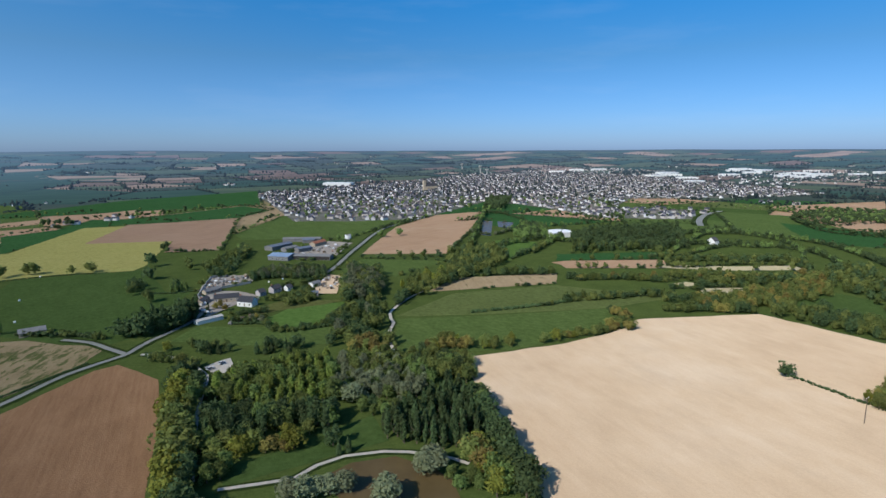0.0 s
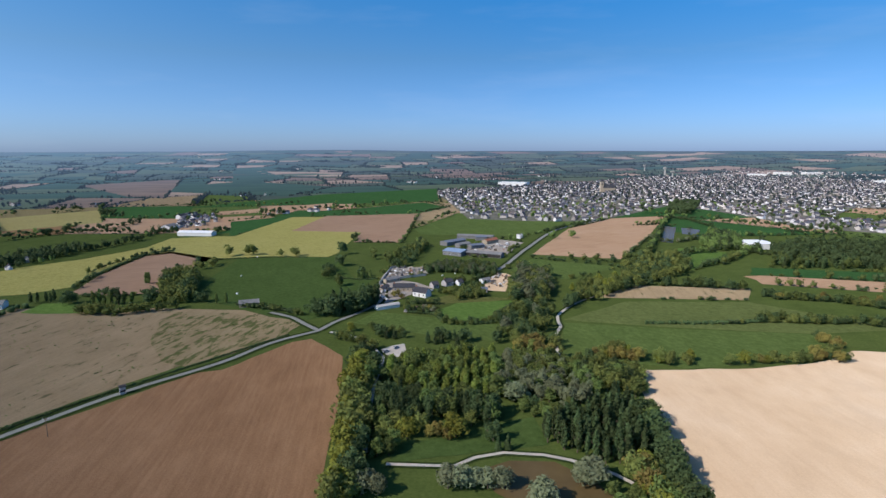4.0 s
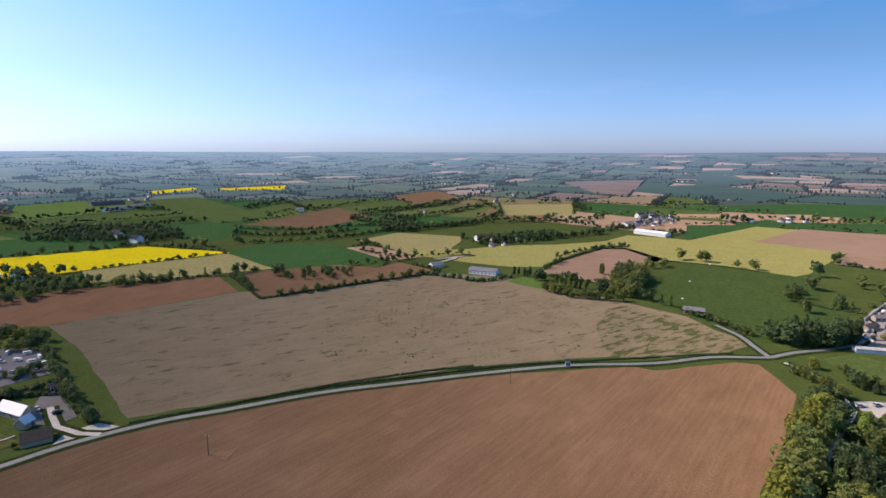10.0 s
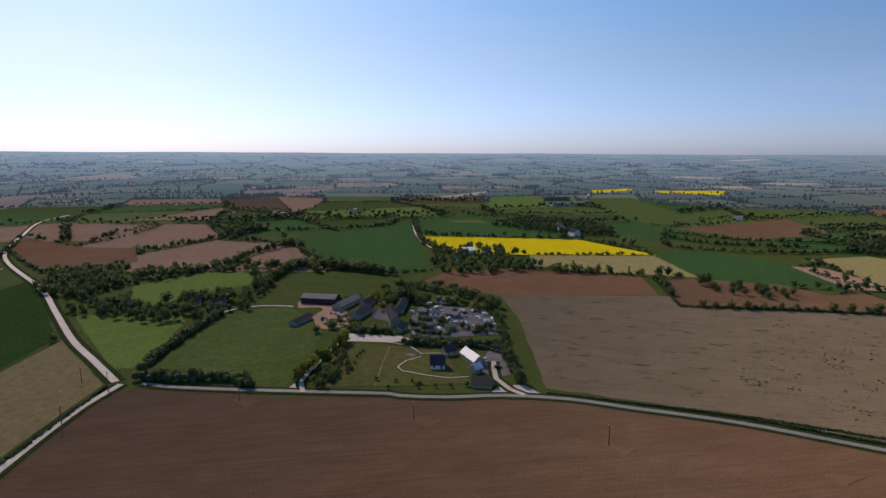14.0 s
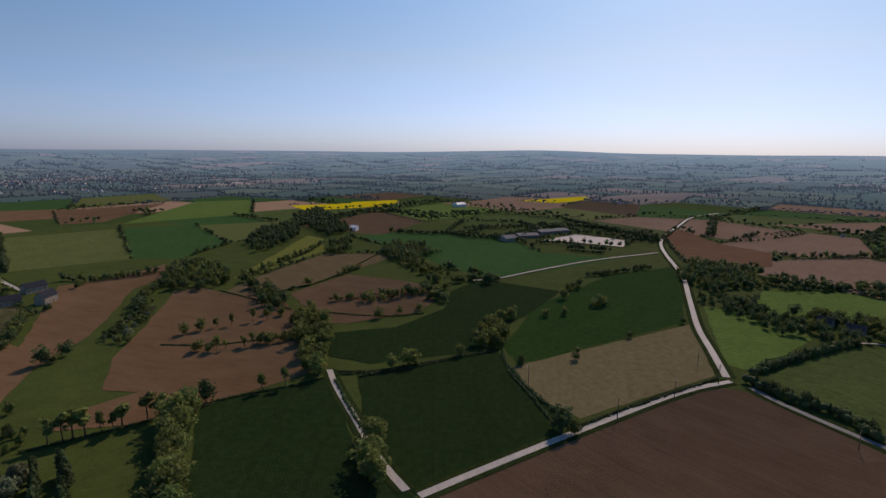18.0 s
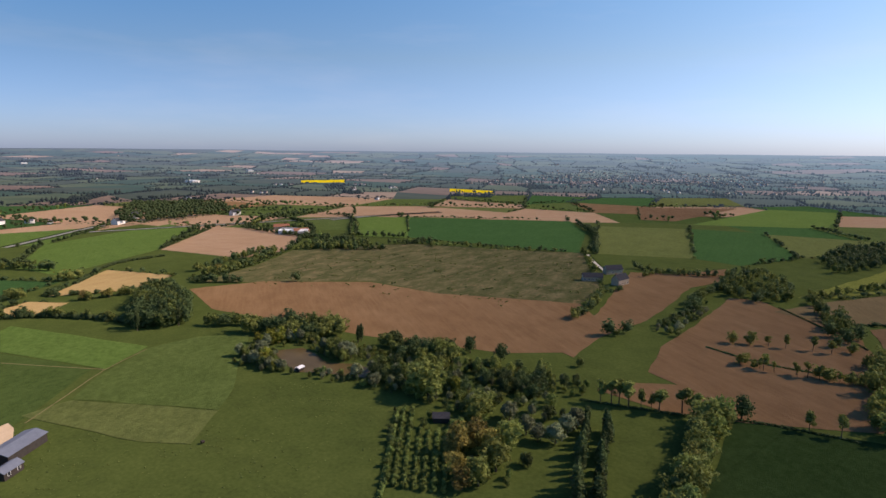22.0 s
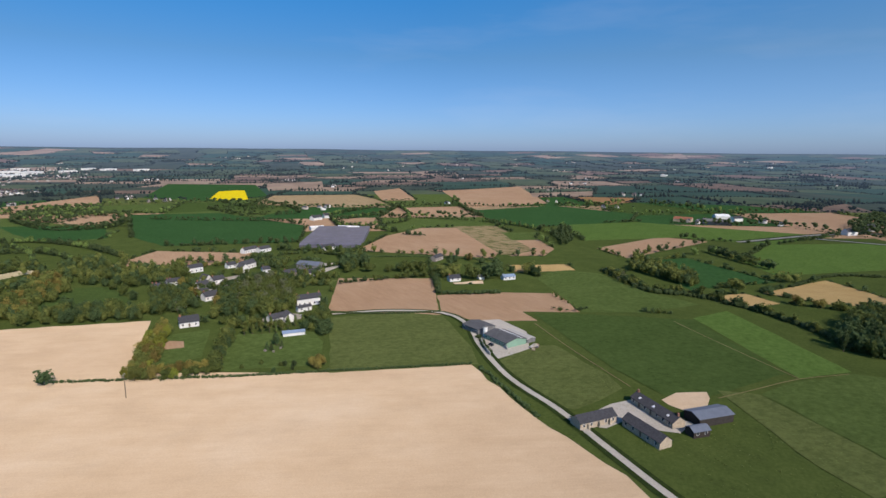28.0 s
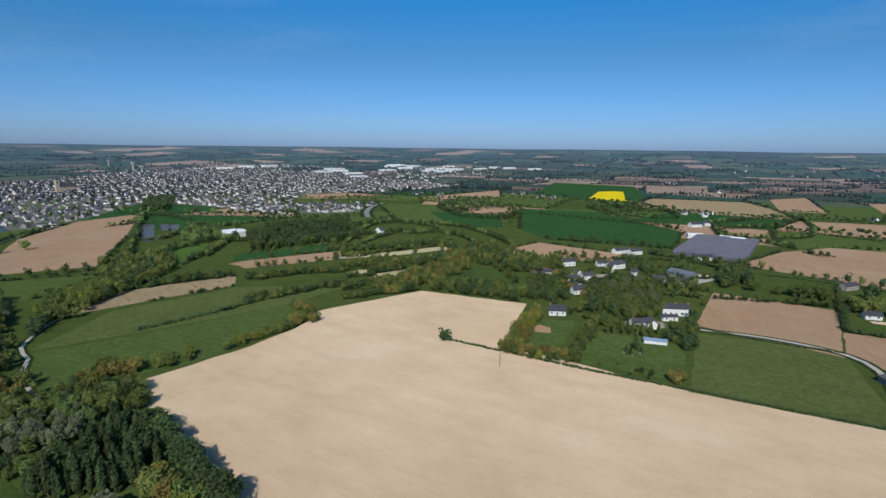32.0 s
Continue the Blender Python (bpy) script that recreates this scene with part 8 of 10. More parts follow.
row("bush", 2.4, 2.3, group="orchard rows", side=0.15, pts=[(157.8, -158.3), (138.5, -136.5), (119.7, -115.7)])
row("bush", 2.4, 2.3, group="orchard rows", side=0.15, pts=[(144.5, -149.7), (130, -132.8), (116.8, -117.4)])
row("bush", 2.4, 2.3, group="orchard rows", side=0.15, pts=[(139.9, -149.8), (127.1, -134.5), (113.8, -119.1)])
row("bush", 2.4, 2.3, group="orchard rows", side=0.15, pts=[(136.8, -151.6), (124, -136.3), (110.8, -120.7)])
row("bush", 2.4, 2.3, group="orchard rows", side=0.15, pts=[(134, -153.2), (121, -138), (107.8, -122.4)])
row("dark green", 3, 3, pts=[(165.3, -155.2), (144.4, -133.1), (125.2, -112.6)])
building("cabin", "dark low cabin among garden shrubs", 4.5, 2.0, 1.4, DARK_WOOD, SLATE, pts=[(142.3, -154.6), (137.4, -159)])
row("dark green", 5, 4, pts=[(-332.2, -116), (-329.8, -103.7)])
wood("willow green dark", 3.5, 4.2, fill=0.75, group="scrub in the hollow", pts=[(261.7, -129.9), (282, -155), (266.6, -156.9), (241.2, -147.6), (225.7, -145.1), (192.3, -164.3), (201.4, -176.6), (201.5, -194.6), (170.5, -163.6), (186.8, -159.4), (232.3, -138.5)])
wood("willow green oak", 3.5, 4.2, fill=0.75, group="scrub in the hollow", pts=[(283.6, -155.9), (276.5, -183.4), (226.3, -194.7), (201.5, -194.6), (204, -178.2), (216.9, -175.6), (230.1, -166.3), (243.8, -170.1), (258.2, -170.6), (268.1, -157.8)])
wood("green dark oak willow", 4.5, 4.8, fill=0.8, group="scrub in the hollow", pts=[(201.5, -194.6), (186.6, -212.1), (150.5, -222.4), (113.7, -232.8), (103.6, -212.6), (112.6, -207.5), (134.3, -193.6), (124.1, -178.8), (129.9, -167), (149.2, -161.5), (170.5, -163.6)])
wood("green willow oak", 4, 5.5, fill=0.6, group="scrub in the hollow", pts=[(132, -155.3), (129.9, -167), (119.3, -175.9), (104.1, -157.1), (90.1, -132.5), (105.8, -123.6)])
row("oak green dark rust", 8, 4.5, pts=[(145.2, 366.6), (161.5, 364.3), (180.5, 364.2), (209.2, 358.2)])
row("green dark oak", 8, 5, pts=[(154.2, 387.4), (178.4, 386.2), (210.4, 366.5)])
wood("green oak dark", 9, 6.5, pts=[(215.2, 358.4), (233.5, 377.5), (250.6, 363.6), (276.6, 310.5), (260.4, 289.5)])
wood("oak rust green", 9, 7, pts=[(212.8, 370.4), (237.7, 401.1), (299, 447), (329, 464), (300, 424), (249.3, 381.5)])
row("green oak dark", 7, 6, pts=[(189, 468), (220, 471), (260, 464), (296, 454)])
row("dark green", 8, 6, pts=[(217, 534), (261, 534), (308, 529), (344, 537)])
wood("oak green dark", 9, 8, pts=[(308, 434), (358, 503), (400, 497), (357, 428), (391, 427), (368, 380), (332.6, 350), (315.5, 378.6)])
row("oak rust green", 7, 7, pts=[(190.1, 395.9), (210.6, 393.2), (227.1, 394.2)])
row("green dark", 6, 6, pts=[(171.5, 427.7), (191.1, 426.4), (202.8, 420.7)])
building("house", "small cream village house with slate roof", 6, 2.8, 2.2, WALL_TOWN, SLATE, stacks=1, pts=[(317.6, 347.4), (324.2, 344)])
building("house", "small cream village house with slate roof", 6, 2.8, 2.2, WALL_TOWN, SLATE, stacks=1, pts=[(333.6, 348.4), (340.1, 345.8)])
building("house", "small white village house with slate roof", 6, 2.8, 2.2, WHITE_WALL, SLATE, stacks=1, pts=[(405, 350), (413, 347)])
building("house", "white cottage beside the village lane", 6, 2.8, 2.4, WHITE_WALL, SLATE, stacks=1, pts=[(315.6, 303.2), (322.8, 298.1)])
hedge("dark", 1.6, 2.5, label="low dark field hedge", pts=[(494, 275), (523, 205), (534, 126)])
row("dark green", 5, 6, pts=[(-264.8, 317.7), (-238.4, 319.5), (-214.2, 314.8), (-197.6, 312.3)])
row("dark green", 6, 6, pts=[(-229.5, -441.2), (-264, -448), (-315, -466)])
row("dark green", 7, 6, pts=[(-108.8, -438.2), (-128.9, -446.8), (-151.4, -443.6)])
wood("dark dark green", 8, 6, pts=[(-68, -581), (-84, -621), (-122, -596), (-120, -563), (-84, -556)])
row("dark green", 8, 6, pts=[(-60.3, -414), (-74.8, -412.8), (-100.7, -423.2)])
row("dark oak", 7, 9, pts=[(-0.9, -401.6), (-25.5, -406), (-52.7, -410.8)])
row("dark", 7, 4.5, pts=[(-201, -759), (-352, -767), (-450, -667)])
row("dark green", 8, 6, pts=[(-22, -919), (-107, -996), (-210, -959)])
wood("willow dark green", 6, 6, fill=0.8, pts=[(124.1, -178.8), (131.1, -193.5), (114.8, -206.2), (103.8, -196.4), (107.1, -182.9)])
trees("green", 4, pts=[(142.6, -149.3), (146.2, -156.6), (133.5, -157.1), (132.6, -160.2), (132.9, -164.2)])
hedge("green", 1.3, 1.2, label="trained green orchard row", pts=[(160.8, -156.6), (141.6, -134.8), (122.7, -114)])
hedge("green", 1.3, 1.2, label="trained green orchard row", pts=[(157.8, -158.3), (138.5, -136.5), (119.7, -115.7)])
hedge("green", 1.3, 1.2, label="trained green orchard row", pts=[(144.5, -149.7), (130, -132.8), (116.8, -117.4)])
hedge("green", 1.3, 1.2, label="trained green orchard row", pts=[(139.9, -149.8), (127.1, -134.5), (113.8, -119.1)])
hedge("green", 1.3, 1.2, label="trained green orchard row", pts=[(136.8, -151.6), (124, -136.3), (110.8, -120.7)])
hedge("green", 1.3, 1.2, label="trained green orchard row", pts=[(134, -153.2), (121, -138), (107.8, -122.4)])
row("dark_poplar dark_poplar dark", 13, 3.6, group="poplar row", pts=[(-193.1, 310.9), (-179.5, 332.7), (-166.4, 356.3)])
hedge("dark", 0.9, 1.5, label="dark overgrown bank along the lane", pts=[(-239.2, 120.9), (-230.9, 144.3), (-218, 186.2), (-201.1, 235.8), (-187.5, 274.7)])
hedge("dark", 0.9, 1.5, label="dark overgrown bank along the lane", pts=[(-218.2, 187), (-229.9, 141.6), (-237.4, 98.5), (-244, 59.8), (-244.9, 17.1), (-245.2, -8.6)])
hedge("dark", 0.8, 1.3, label="dark overgrown bank along the lane", pts=[(-244.7, -19.3), (-244.7, 11.9), (-245.2, 61.1), (-241, 105.3), (-236, 136.7)])
building("kiosk", "narrow concrete transformer kiosk beside the lane", 1.7, 3.6, 0.5, CONCRETE, SLATE, pts=[(-212.9, 179.4), (-211.6, 181.3)])
cars(CAR_DARK, "dark parked car on a concrete farm yard", 40, pts=[(292.7, 71.6)])
cars(CAR_DARK, "dark parked car on the gravel parking", 80, pts=[(-290.1, -51.2), (-289.2, -46.6)])
cars(CAR_PALE, "silver parked car on the gravel parking", 20, pts=[(-275.4, -55.3), (-369.4, -107.5), (-306.3, -107.1), (-156.1, 381.8), (-138.7, 399.9), (-176.5, 387.9)])
cars(CAR_PALE, "silver parked car at the white gravel car park", 60, pts=[(-119.1, 266), (-116.3, 273.5)])
clutter(16, pts=[(-319.5, -177.4), (-335.8, -173.6), (-314, -156.9), (-303.2, -164.8)])
wood("dark dark green", 9, 7, pts=[(-311, -421), (-382, -485), (-396, -416), (-354, -376), (-306.9, -364.9)])
row("dark green", 9, 6, pts=[(-375, -394), (-403, -360), (-458, -349), (-452, -311)])
row("dark green oak", 9, 5, pts=[(-367.2, -264.6), (-413.5, -273.1), (-472, -283), (-446, -246)])
wood("dark green dark", 8, 7, fill=0.8, pts=[(-277.6, -351.9), (-294.5, -357.7), (-319.2, -331.2), (-304.9, -306.4), (-304.6, -276.1), (-322.4, -264.1), (-321.2, -237.6), (-302.1, -242), (-277.6, -267.1)])
row("dark green", 9, 6, pts=[(-435, -338), (-510, -360), (-585, -353)])
row("dark conifer dark", 6, 2.6, group="tall hedge trees", pts=[(-202.9, -212.6), (-207.2, -194.9), (-215.5, -170.4), (-211.9, -156.1)])
row("dark conifer dark", 5.5, 2.8, group="tall hedge trees", pts=[(-215.1, -221.6), (-245.4, -231.4), (-284.8, -241.7), (-308.4, -245.8)])
clutter(7, pts=[(304.6, 51), (304.1, 46.7), (295, 44.2), (290.7, 48.3)])
row("green dark", 3, 9, pts=[(378.6, 54), (378, 35.3), (383.5, 30.7)])
building("farm_shed", "grey roofed farm shed in a yard", 9, 3.6, 1.6, GREY_SHEET, GREY_SHEET, pts=[(-172, 596), (-163, 611)])
building("farm_shed", "blue-grey roofed cattle shed among fields", 10, 3.6, 1.6, GREY_SHEET, STEEL_BLUE, pts=[(-169, 655), (-156, 659)])
row("dark green oak", 6, 5, pts=[(189, -475), (181, -504), (154, -527)])
row("dark green", 5, 5, pts=[(193.3, -414.8), (184.1, -408.6), (180.8, -422.2)])
wood("green willow dark", 4, 6, fill=0.7, pts=[(122.8, -335.7), (120.5, -363.3), (115.2, -407.3), (119.7, -446.9), (110.1, -382.9), (111, -335.5)])

building("farmhouse", "long slate-roofed stone farmhouse with dark gable", 27, 3.4, 2.8, STONE_WALL, SLATE, gable=True, doors=1, stacks=2, pts=[(-315.8, -125.3), (-318.9, -119.7)])
building("stone_barn", "low lean-to barn with slate roof", 8, 2.8, 2.2, STONE_WALL, SLATE, pts=[(-324, -150.4), (-344.3, -149.8)])
building("stone_barn", "small stone barn with slate roof beside the yard", 6, 2.6, 2.0, STONE_WALL, SLATE, pts=[(-354.1, -159.1), (-367.1, -156.9)])
building("stone_barn", "low slate-roofed stone outhouse", 5, 2.4, 1.8, STONE_WALL, SLATE, pts=[(-306.1, -114.4), (-315.9, -113.2)])
building("camp_hall", "long grey-roofed camp building behind pitches", 7, 2.6, 1.8, WHITE_WALL, GREY_SHEET, pts=[(-378.6, -114.5), (-378.7, -102.5)])
building("camp_cabin", "low timber cabin with pale sheet roof", 5, 2.4, 1.2, TIMBER, GREY_SHEET, pts=[(-347.1, -97.3), (-345.9, -88.9)])
building("camp_cabin", "low timber cabin with pale sheet roof", 5, 2.4, 1.2, TIMBER, GREY_SHEET, pts=[(-346.9, -117.1), (-347, -111.2)])
building("camp_cabin", "low timber cabin with dark roof", 5, 2.4, 1.2, TIMBER, SLATE, pts=[(-293.5, -54), (-293.5, -47.7)])
building("thatched_barn", "low barn with brown thatched roof by the lane", 7, 1.6, 2.8, STONE_WALL, THATCH, pts=[(-240.6, -54.8), (-241.9, -45.1)])
caravans([(-370.1, -125.3), (-372.9, -117.2), (-354.4, -109.7), (-349.3, -122.3), (-341.1, -94.2), (-362.3, -90.2), (-335.4, -81.7), (-363.7, -82.8), (-358.5, -73), (-342.5, -68.4), (-348.5, -65.8), (-336.7, -62.6), (-319, -103.4), (-319.1, -93.9), (-326.5, -88.3), (-349.6, -89), (-348.5, -75.4), (-364.8, -109.7), (-333.2, -87.2)])
cars(CAR_PALE, "silver parked car on the campsite", 35, pts=[(-354.5, -101.9), (-349.6, -82.7), (-328.8, -73.5), (-326.7, -63.3), (-359.5, -119.2)])
cars(CAR_DARK, "dark parked car on the campsite", 70, pts=[(-357.1, -94.3), (-331, -69), (-358.4, -86.6), (-268.3, -47.3)])
clutter(18, pts=[(-337.1, -170.4), (-326.1, -158.2), (-313.7, -155.2), (-323.9, -169.3)])
building("pool_house", "long low garden building with blue sheet roof", 5, 1.8, 0.8, WHITE_WALL, BLUE_SHEET, pts=[(263.2, 190.7), (271.4, 181)])
building("house", "white gabled extension of a bungalow", 9, 3.0, 2.6, WHITE_WALL, SLATE, gable=True, pts=[(286.7, 205.6), (291.8, 201.3)])
building("house", "low white annexe with slate roof", 4, 2.6, 1.2, WHITE_WALL, SLATE, pts=[(309.4, 211), (317.8, 205.7)])
building("house", "white gabled village house with slate roof", 9, 4.0, 3.4, WHITE_WALL, SLATE, gable=True, pts=[(395.2, 326), (401.3, 324.2)])
building("house", "cream gabled village house with slate roof", 9, 3.6, 3.2, WALL_TOWN, SLATE, gable=True, pts=[(350.5, 326.2), (356.1, 324.5)])
building("farm_shed", "white sheds along the back of the greenhouses", 8, 4, 1.6, WHITE_WALL, WHITE_SHEET, pts=[(639.6, 410.8), (654.4, 399.3)])
building("farm_shed", "white sheds along the back of the greenhouses", 8, 4, 1.6, WHITE_WALL, WHITE_SHEET, pts=[(659.9, 382.2), (666, 353.1)])
building("house", "white house behind the greenhouses", 9, 4, 3, WHITE_WALL, SLATE, stacks=1, pts=[(734.9, 467.1), (752.2, 462.1)])
building("house", "white house behind the greenhouses", 9, 4, 3, WHITE_WALL, SLATE, stacks=1, pts=[(767.3, 467.5), (774.5, 461.9)])
cars(CAR_PALE, "silver car parked by a village house", 10, pts=[(367.3, 312.4), (331.2, 304.2), (301.4, 202.7)])
bales(BRUSH, "heap of cut branches on a lawn", pts=[(239.5, 185.6), (240, 180.4), (245.9, 180.1)])
row("aspen aspen aspen green", 9.5, 3.3, group="young plantation", pts=[(-107.9, 253.3), (-103.3, 233.9)])
row("aspen aspen aspen green", 8.5, 3.3, group="young plantation", pts=[(-104.5, 255.8), (-99.4, 232.2)])
row("aspen aspen aspen green", 8.5, 3.3, group="young plantation", pts=[(-101.2, 258.4), (-95.6, 230.5)])
row("aspen aspen aspen green", 9.5, 3.3, group="young plantation", pts=[(-97.8, 261.0), (-91.8, 228.8)])
row("aspen aspen aspen green", 8.5, 3.3, group="young plantation", pts=[(-94.3, 263.6), (-88.0, 227.1)])
row("aspen aspen aspen green", 8.5, 3.3, group="young plantation", pts=[(-90.5, 265.7), (-82.6, 226.6)])
row("aspen aspen aspen green", 9.5, 3.3, group="young plantation", pts=[(-86.7, 267.8), (-77.3, 226.0)])
row("aspen aspen aspen green", 8.5, 3.3, group="young plantation", pts=[(-82.8, 270.0), (-72.0, 225.5)])
row("aspen aspen aspen green", 8.5, 3.3, group="young plantation", pts=[(-78.9, 272.2), (-66.7, 225.0)])
row("aspen aspen aspen green", 9.5, 3.3, group="young plantation", pts=[(-74.9, 273.6), (-62.2, 226.1)])
row("aspen aspen aspen green", 8.5, 3.3, group="young plantation", pts=[(-70.9, 275.1), (-57.7, 227.2)])
row("aspen aspen aspen green", 8.5, 3.3, group="young plantation", pts=[(-66.9, 276.5), (-53.2, 228.3)])
row("aspen aspen aspen green", 9.5, 3.3, group="young plantation", pts=[(-62.8, 277.9), (-48.6, 229.4)])
wood("dark dark green dark_poplar", 10, 4.4, pts=[(-99.3, 207.8), (-91, 215.9), (-73.7, 213.6), (-57.8, 215.6), (-45.9, 217.7), (-43.7, 203.8), (-52.4, 210.4), (-60.2, 204.9), (-69, 197.1), (-82.2, 191.4), (-94.7, 195.6)])
trees("dark_poplar", 14, pts=[(-51.5, 208.5), (-45.7, 198.6)])
trees("dark", 10, pts=[(-52.9, 204.8), (-41.8, 191.9)])
trees("lime", 9, pts=[(-74, 183.6), (-56.3, 190.4), (-69.6, 205.9), (-58.9, 193.7)])
trees("lime", 7, pts=[(-76.3, 185.9), (-74.2, 188.2)])
trees("oak", 8, pts=[(-71.6, 193), (-75.9, 198), (-83.3, 183.7), (-80.8, 189), (-52.8, 200.4)])
trees("rust", 6, pts=[(-58.6, 187.3), (-66, 187.4), (-63.5, 189.7)])
trees("conifer", 7, pts=[(-38.5, 185.6), (-35.2, 187.1)])
trees("green", 8, pts=[(-82, 176.5), (-89.8, 186.8), (-76.1, 175.8), (-79.8, 168.5), (-76, 170.4)])
trees("willow", 9, wide=1.3, pts=[(-40.2, 228.9), (-48.4, 239.4), (-36.4, 239.3), (-24.3, 239.2), (-17.2, 233.2)])
wood("willow green willow", 7, 5, pts=[(-51.6, 257.8), (-18.2, 258.9), (-2.5, 257.2), (-11.6, 234.3), (-24.2, 232.1), (-46.1, 226.7)])
trees("green", 6, pts=[(-29.8, 216.1), (-24.5, 215), (-20.2, 220.1), (-35, 219.2)])
wood("green green oak", 9, 5, pts=[(-14.7, 256.8), (4.5, 272.2), (14, 253.5), (15.3, 246.2), (1.4, 251.6), (-11.8, 240.2)])
wood("dark_poplar", 11.5, 3.3, group="dense poplar block", pts=[(-18.7, 210.9), (-6.1, 225.3), (3.9, 241), (12.6, 226.9), (14.5, 204), (12.6, 190.6), (3, 186.8), (-9.7, 190.8), (-22, 197.1), (-24.1, 203.4)])
trees("lime", 10, pts=[(12.5, 185.9), (15.8, 171)])
trees("rust", 10, pts=[(14.1, 174.4), (11.1, 182.9)])
trees("green", 9, pts=[(18.7, 169), (19.5, 162.8)])
row("rust pollard rust", 9, 4, pts=[(-54.4, 288.4), (-41.7, 286.6), (-27.2, 287.2)])
row("rust oak rust", 8, 5, pts=[(-59.4, 295.5), (-30.6, 300.6)])
row("oak green dark", 9, 5, pts=[(-61.5, 306.6), (-47.9, 308.4), (-31.4, 308.2)])
trees("conifer", 8, pts=[(-102.5, 288.2), (-97.6, 287.3), (-84.2, 287.1), (-94.6, 289.8)])
row("conifer dark conifer", 8, 3.2, pts=[(-139.2, 290.3), (-128.1, 287.6), (-118.2, 290.9)])
trees("lime", 7, pts=[(-154.4, 293.1), (-4, 291.3), (23.2, 294.4), (38.9, 303.4)])
trees("rust", 8, pts=[(-7.8, 289.6), (-0.9, 293), (4.8, 294.7), (11.9, 296.4)])
row("rust oak rust oak", 8, 7, pts=[(-6.2, 291.3), (4.5, 294.7), (23.8, 294.4)])
trees("willow", 9, wide=1.5, pts=[(-4.3, 175.2), (-6.2, 173.9)])
trees("willow", 11, wide=1.35, pts=[(-18.3, 157.8)])
trees("willow", 8, wide=1.2, pts=[(-32.1, 163.2), (-36.9, 162), (-41.2, 160.9), (-45.1, 159.1), (-49.5, 158)])
trees("green", 6, pts=[(2.7, 170.5), (8.7, 167.2), (5.4, 164.1), (11.5, 164.1)])
trees("willow", 8, pts=[(-74.3, 150.3), (-69.9, 147.5), (-75.1, 146)])
trees("dark_poplar", 9, pts=[(-405.4, 277.7), (-404.6, 281.9), (-400.9, 285.6), (-397.2, 289.3), (-394.8, 284.5)])
trees("dark", 12, wide=1.1, pts=[(-378.8, 284.1), (-377.1, 286.8)])
row("poplar dark_poplar", 12, 3.6, pts=[(-364.4, 288.8), (-348.2, 294.3), (-336.4, 301.6)])
trees("oak", 9, wide=1.15, pts=[(-348, 271.4), (-338.5, 270.8), (-329.7, 278.1), (-317.1, 280.5), (-310.4, 286.9), (-335.6, 273.7)])
row("green oak green", 8, 4, pts=[(-350.5, 268.6), (-326.6, 272.9), (-307.8, 286.5), (-297.2, 298)])
trees("dark", 13, pts=[(-323, 304), (-324.1, 309.1)])
trees("poplar", 10, pts=[(-375.4, 352.3), (-373.6, 353.1)])
wood("oak dark green oak", 11, 6, pts=[(-308.2, 303.5), (-341.3, 333.4), (-372.4, 368.8), (-371, 396.4), (-334.3, 366.1), (-298, 319.1)])
trees("dark_poplar", 12, pts=[(-371.4, 369.2), (-372.5, 376.6), (-369.9, 380.4), (-364.4, 380.3)])
trees("oak", 12, wide=1.2, pts=[(-332.2, 355.4), (-336.1, 365.3)])
trees("oak", 10, wide=1.2, pts=[(-372.2, 413.4), (-371.1, 426.2), (-374.4, 434.3)])
row("poplar dark_poplar", 11, 3.2, pts=[(-280.7, 317.8), (-271, 322.3)])
trees("dark", 9, pts=[(-288.4, 321.6), (-290.9, 318.6)])
hedge("dark", 4, 7, label="broad dark bank of scrub below the barn", pts=[(-442, 209.1), (-424.8, 221.7), (-402.7, 231.8), (-394.4, 246.9), (-399.7, 268.9)])
hedge("dark", 2, 2.6, label="low field hedge climbing between crops", pts=[(-424.2, 325.2), (-446.8, 370.6), (-481.4, 453.8), (-471.6, 482.9)])
trees("oak", 12, wide=1.25, pts=[(-391.1, 475.4), (-375.7, 486.2), (-371.7, 488)])
trees("oak", 10, wide=1.2, pts=[(-339.1, 491.6), (-324.5, 498.2), (-326.2, 497.4)])
hedge("dark", 1, 2, label="thin grassy bank at the barley edge", pts=[(-388.6, 458.3), (-348.3, 483.7), (-308.7, 494.6)])
trees("dark", 13, pts=[(-378.4, -138.4), (-381.3, -135)])
trees("green", 11, pts=[(-372.7, -145.4), (-378.3, -142.4), (-375.6, -130.7), (-378.3, -152.3)])
trees("lime", 9, pts=[(-372.5, -161.5), (-369.8, -158)])
trees("oak", 8, pts=[(-349.2, -143.7), (-367.2, -141.5), (-361.9, -144.9)])
row("green oak dark", 8, 4.5, pts=[(-382.8, -123.8), (-378.6, -110.5), (-380.2, -94.8)])
trees("oak", 8, pts=[(-369.1, -83.2), (-366.4, -79.1), (-367.8, -76.3)])
trees("dark", 10, pts=[(-365.1, -71.9), (-365.1, -69.6), (-390.5, -98.5)])
row("dark green", 3, 3.2, pts=[(-324.2, -113.6), (-324.3, -102.2), (-326.5, -93.2)])
row("dark green", 3, 3.5, pts=[(-339.8, -119.1), (-335.3, -106.2)])
trees("green", 4, pts=[(-333.1, -94.3), (-328.7, -91.3), (-328.8, -71), (-326.7, -68.2), (-318.1, -84.5), (-324.5, -76), (-320.3, -64.2)])
row("dark dark_poplar dark", 6, 2.6, pts=[(-299.3, -145.9), (-299.4, -133.2), (-302.2, -120.2)])
row("dark green dark", 5.5, 2.8, pts=[(-289.8, -105.6), (-291.6, -89.3), (-297, -69.9), (-302.6, -55)])
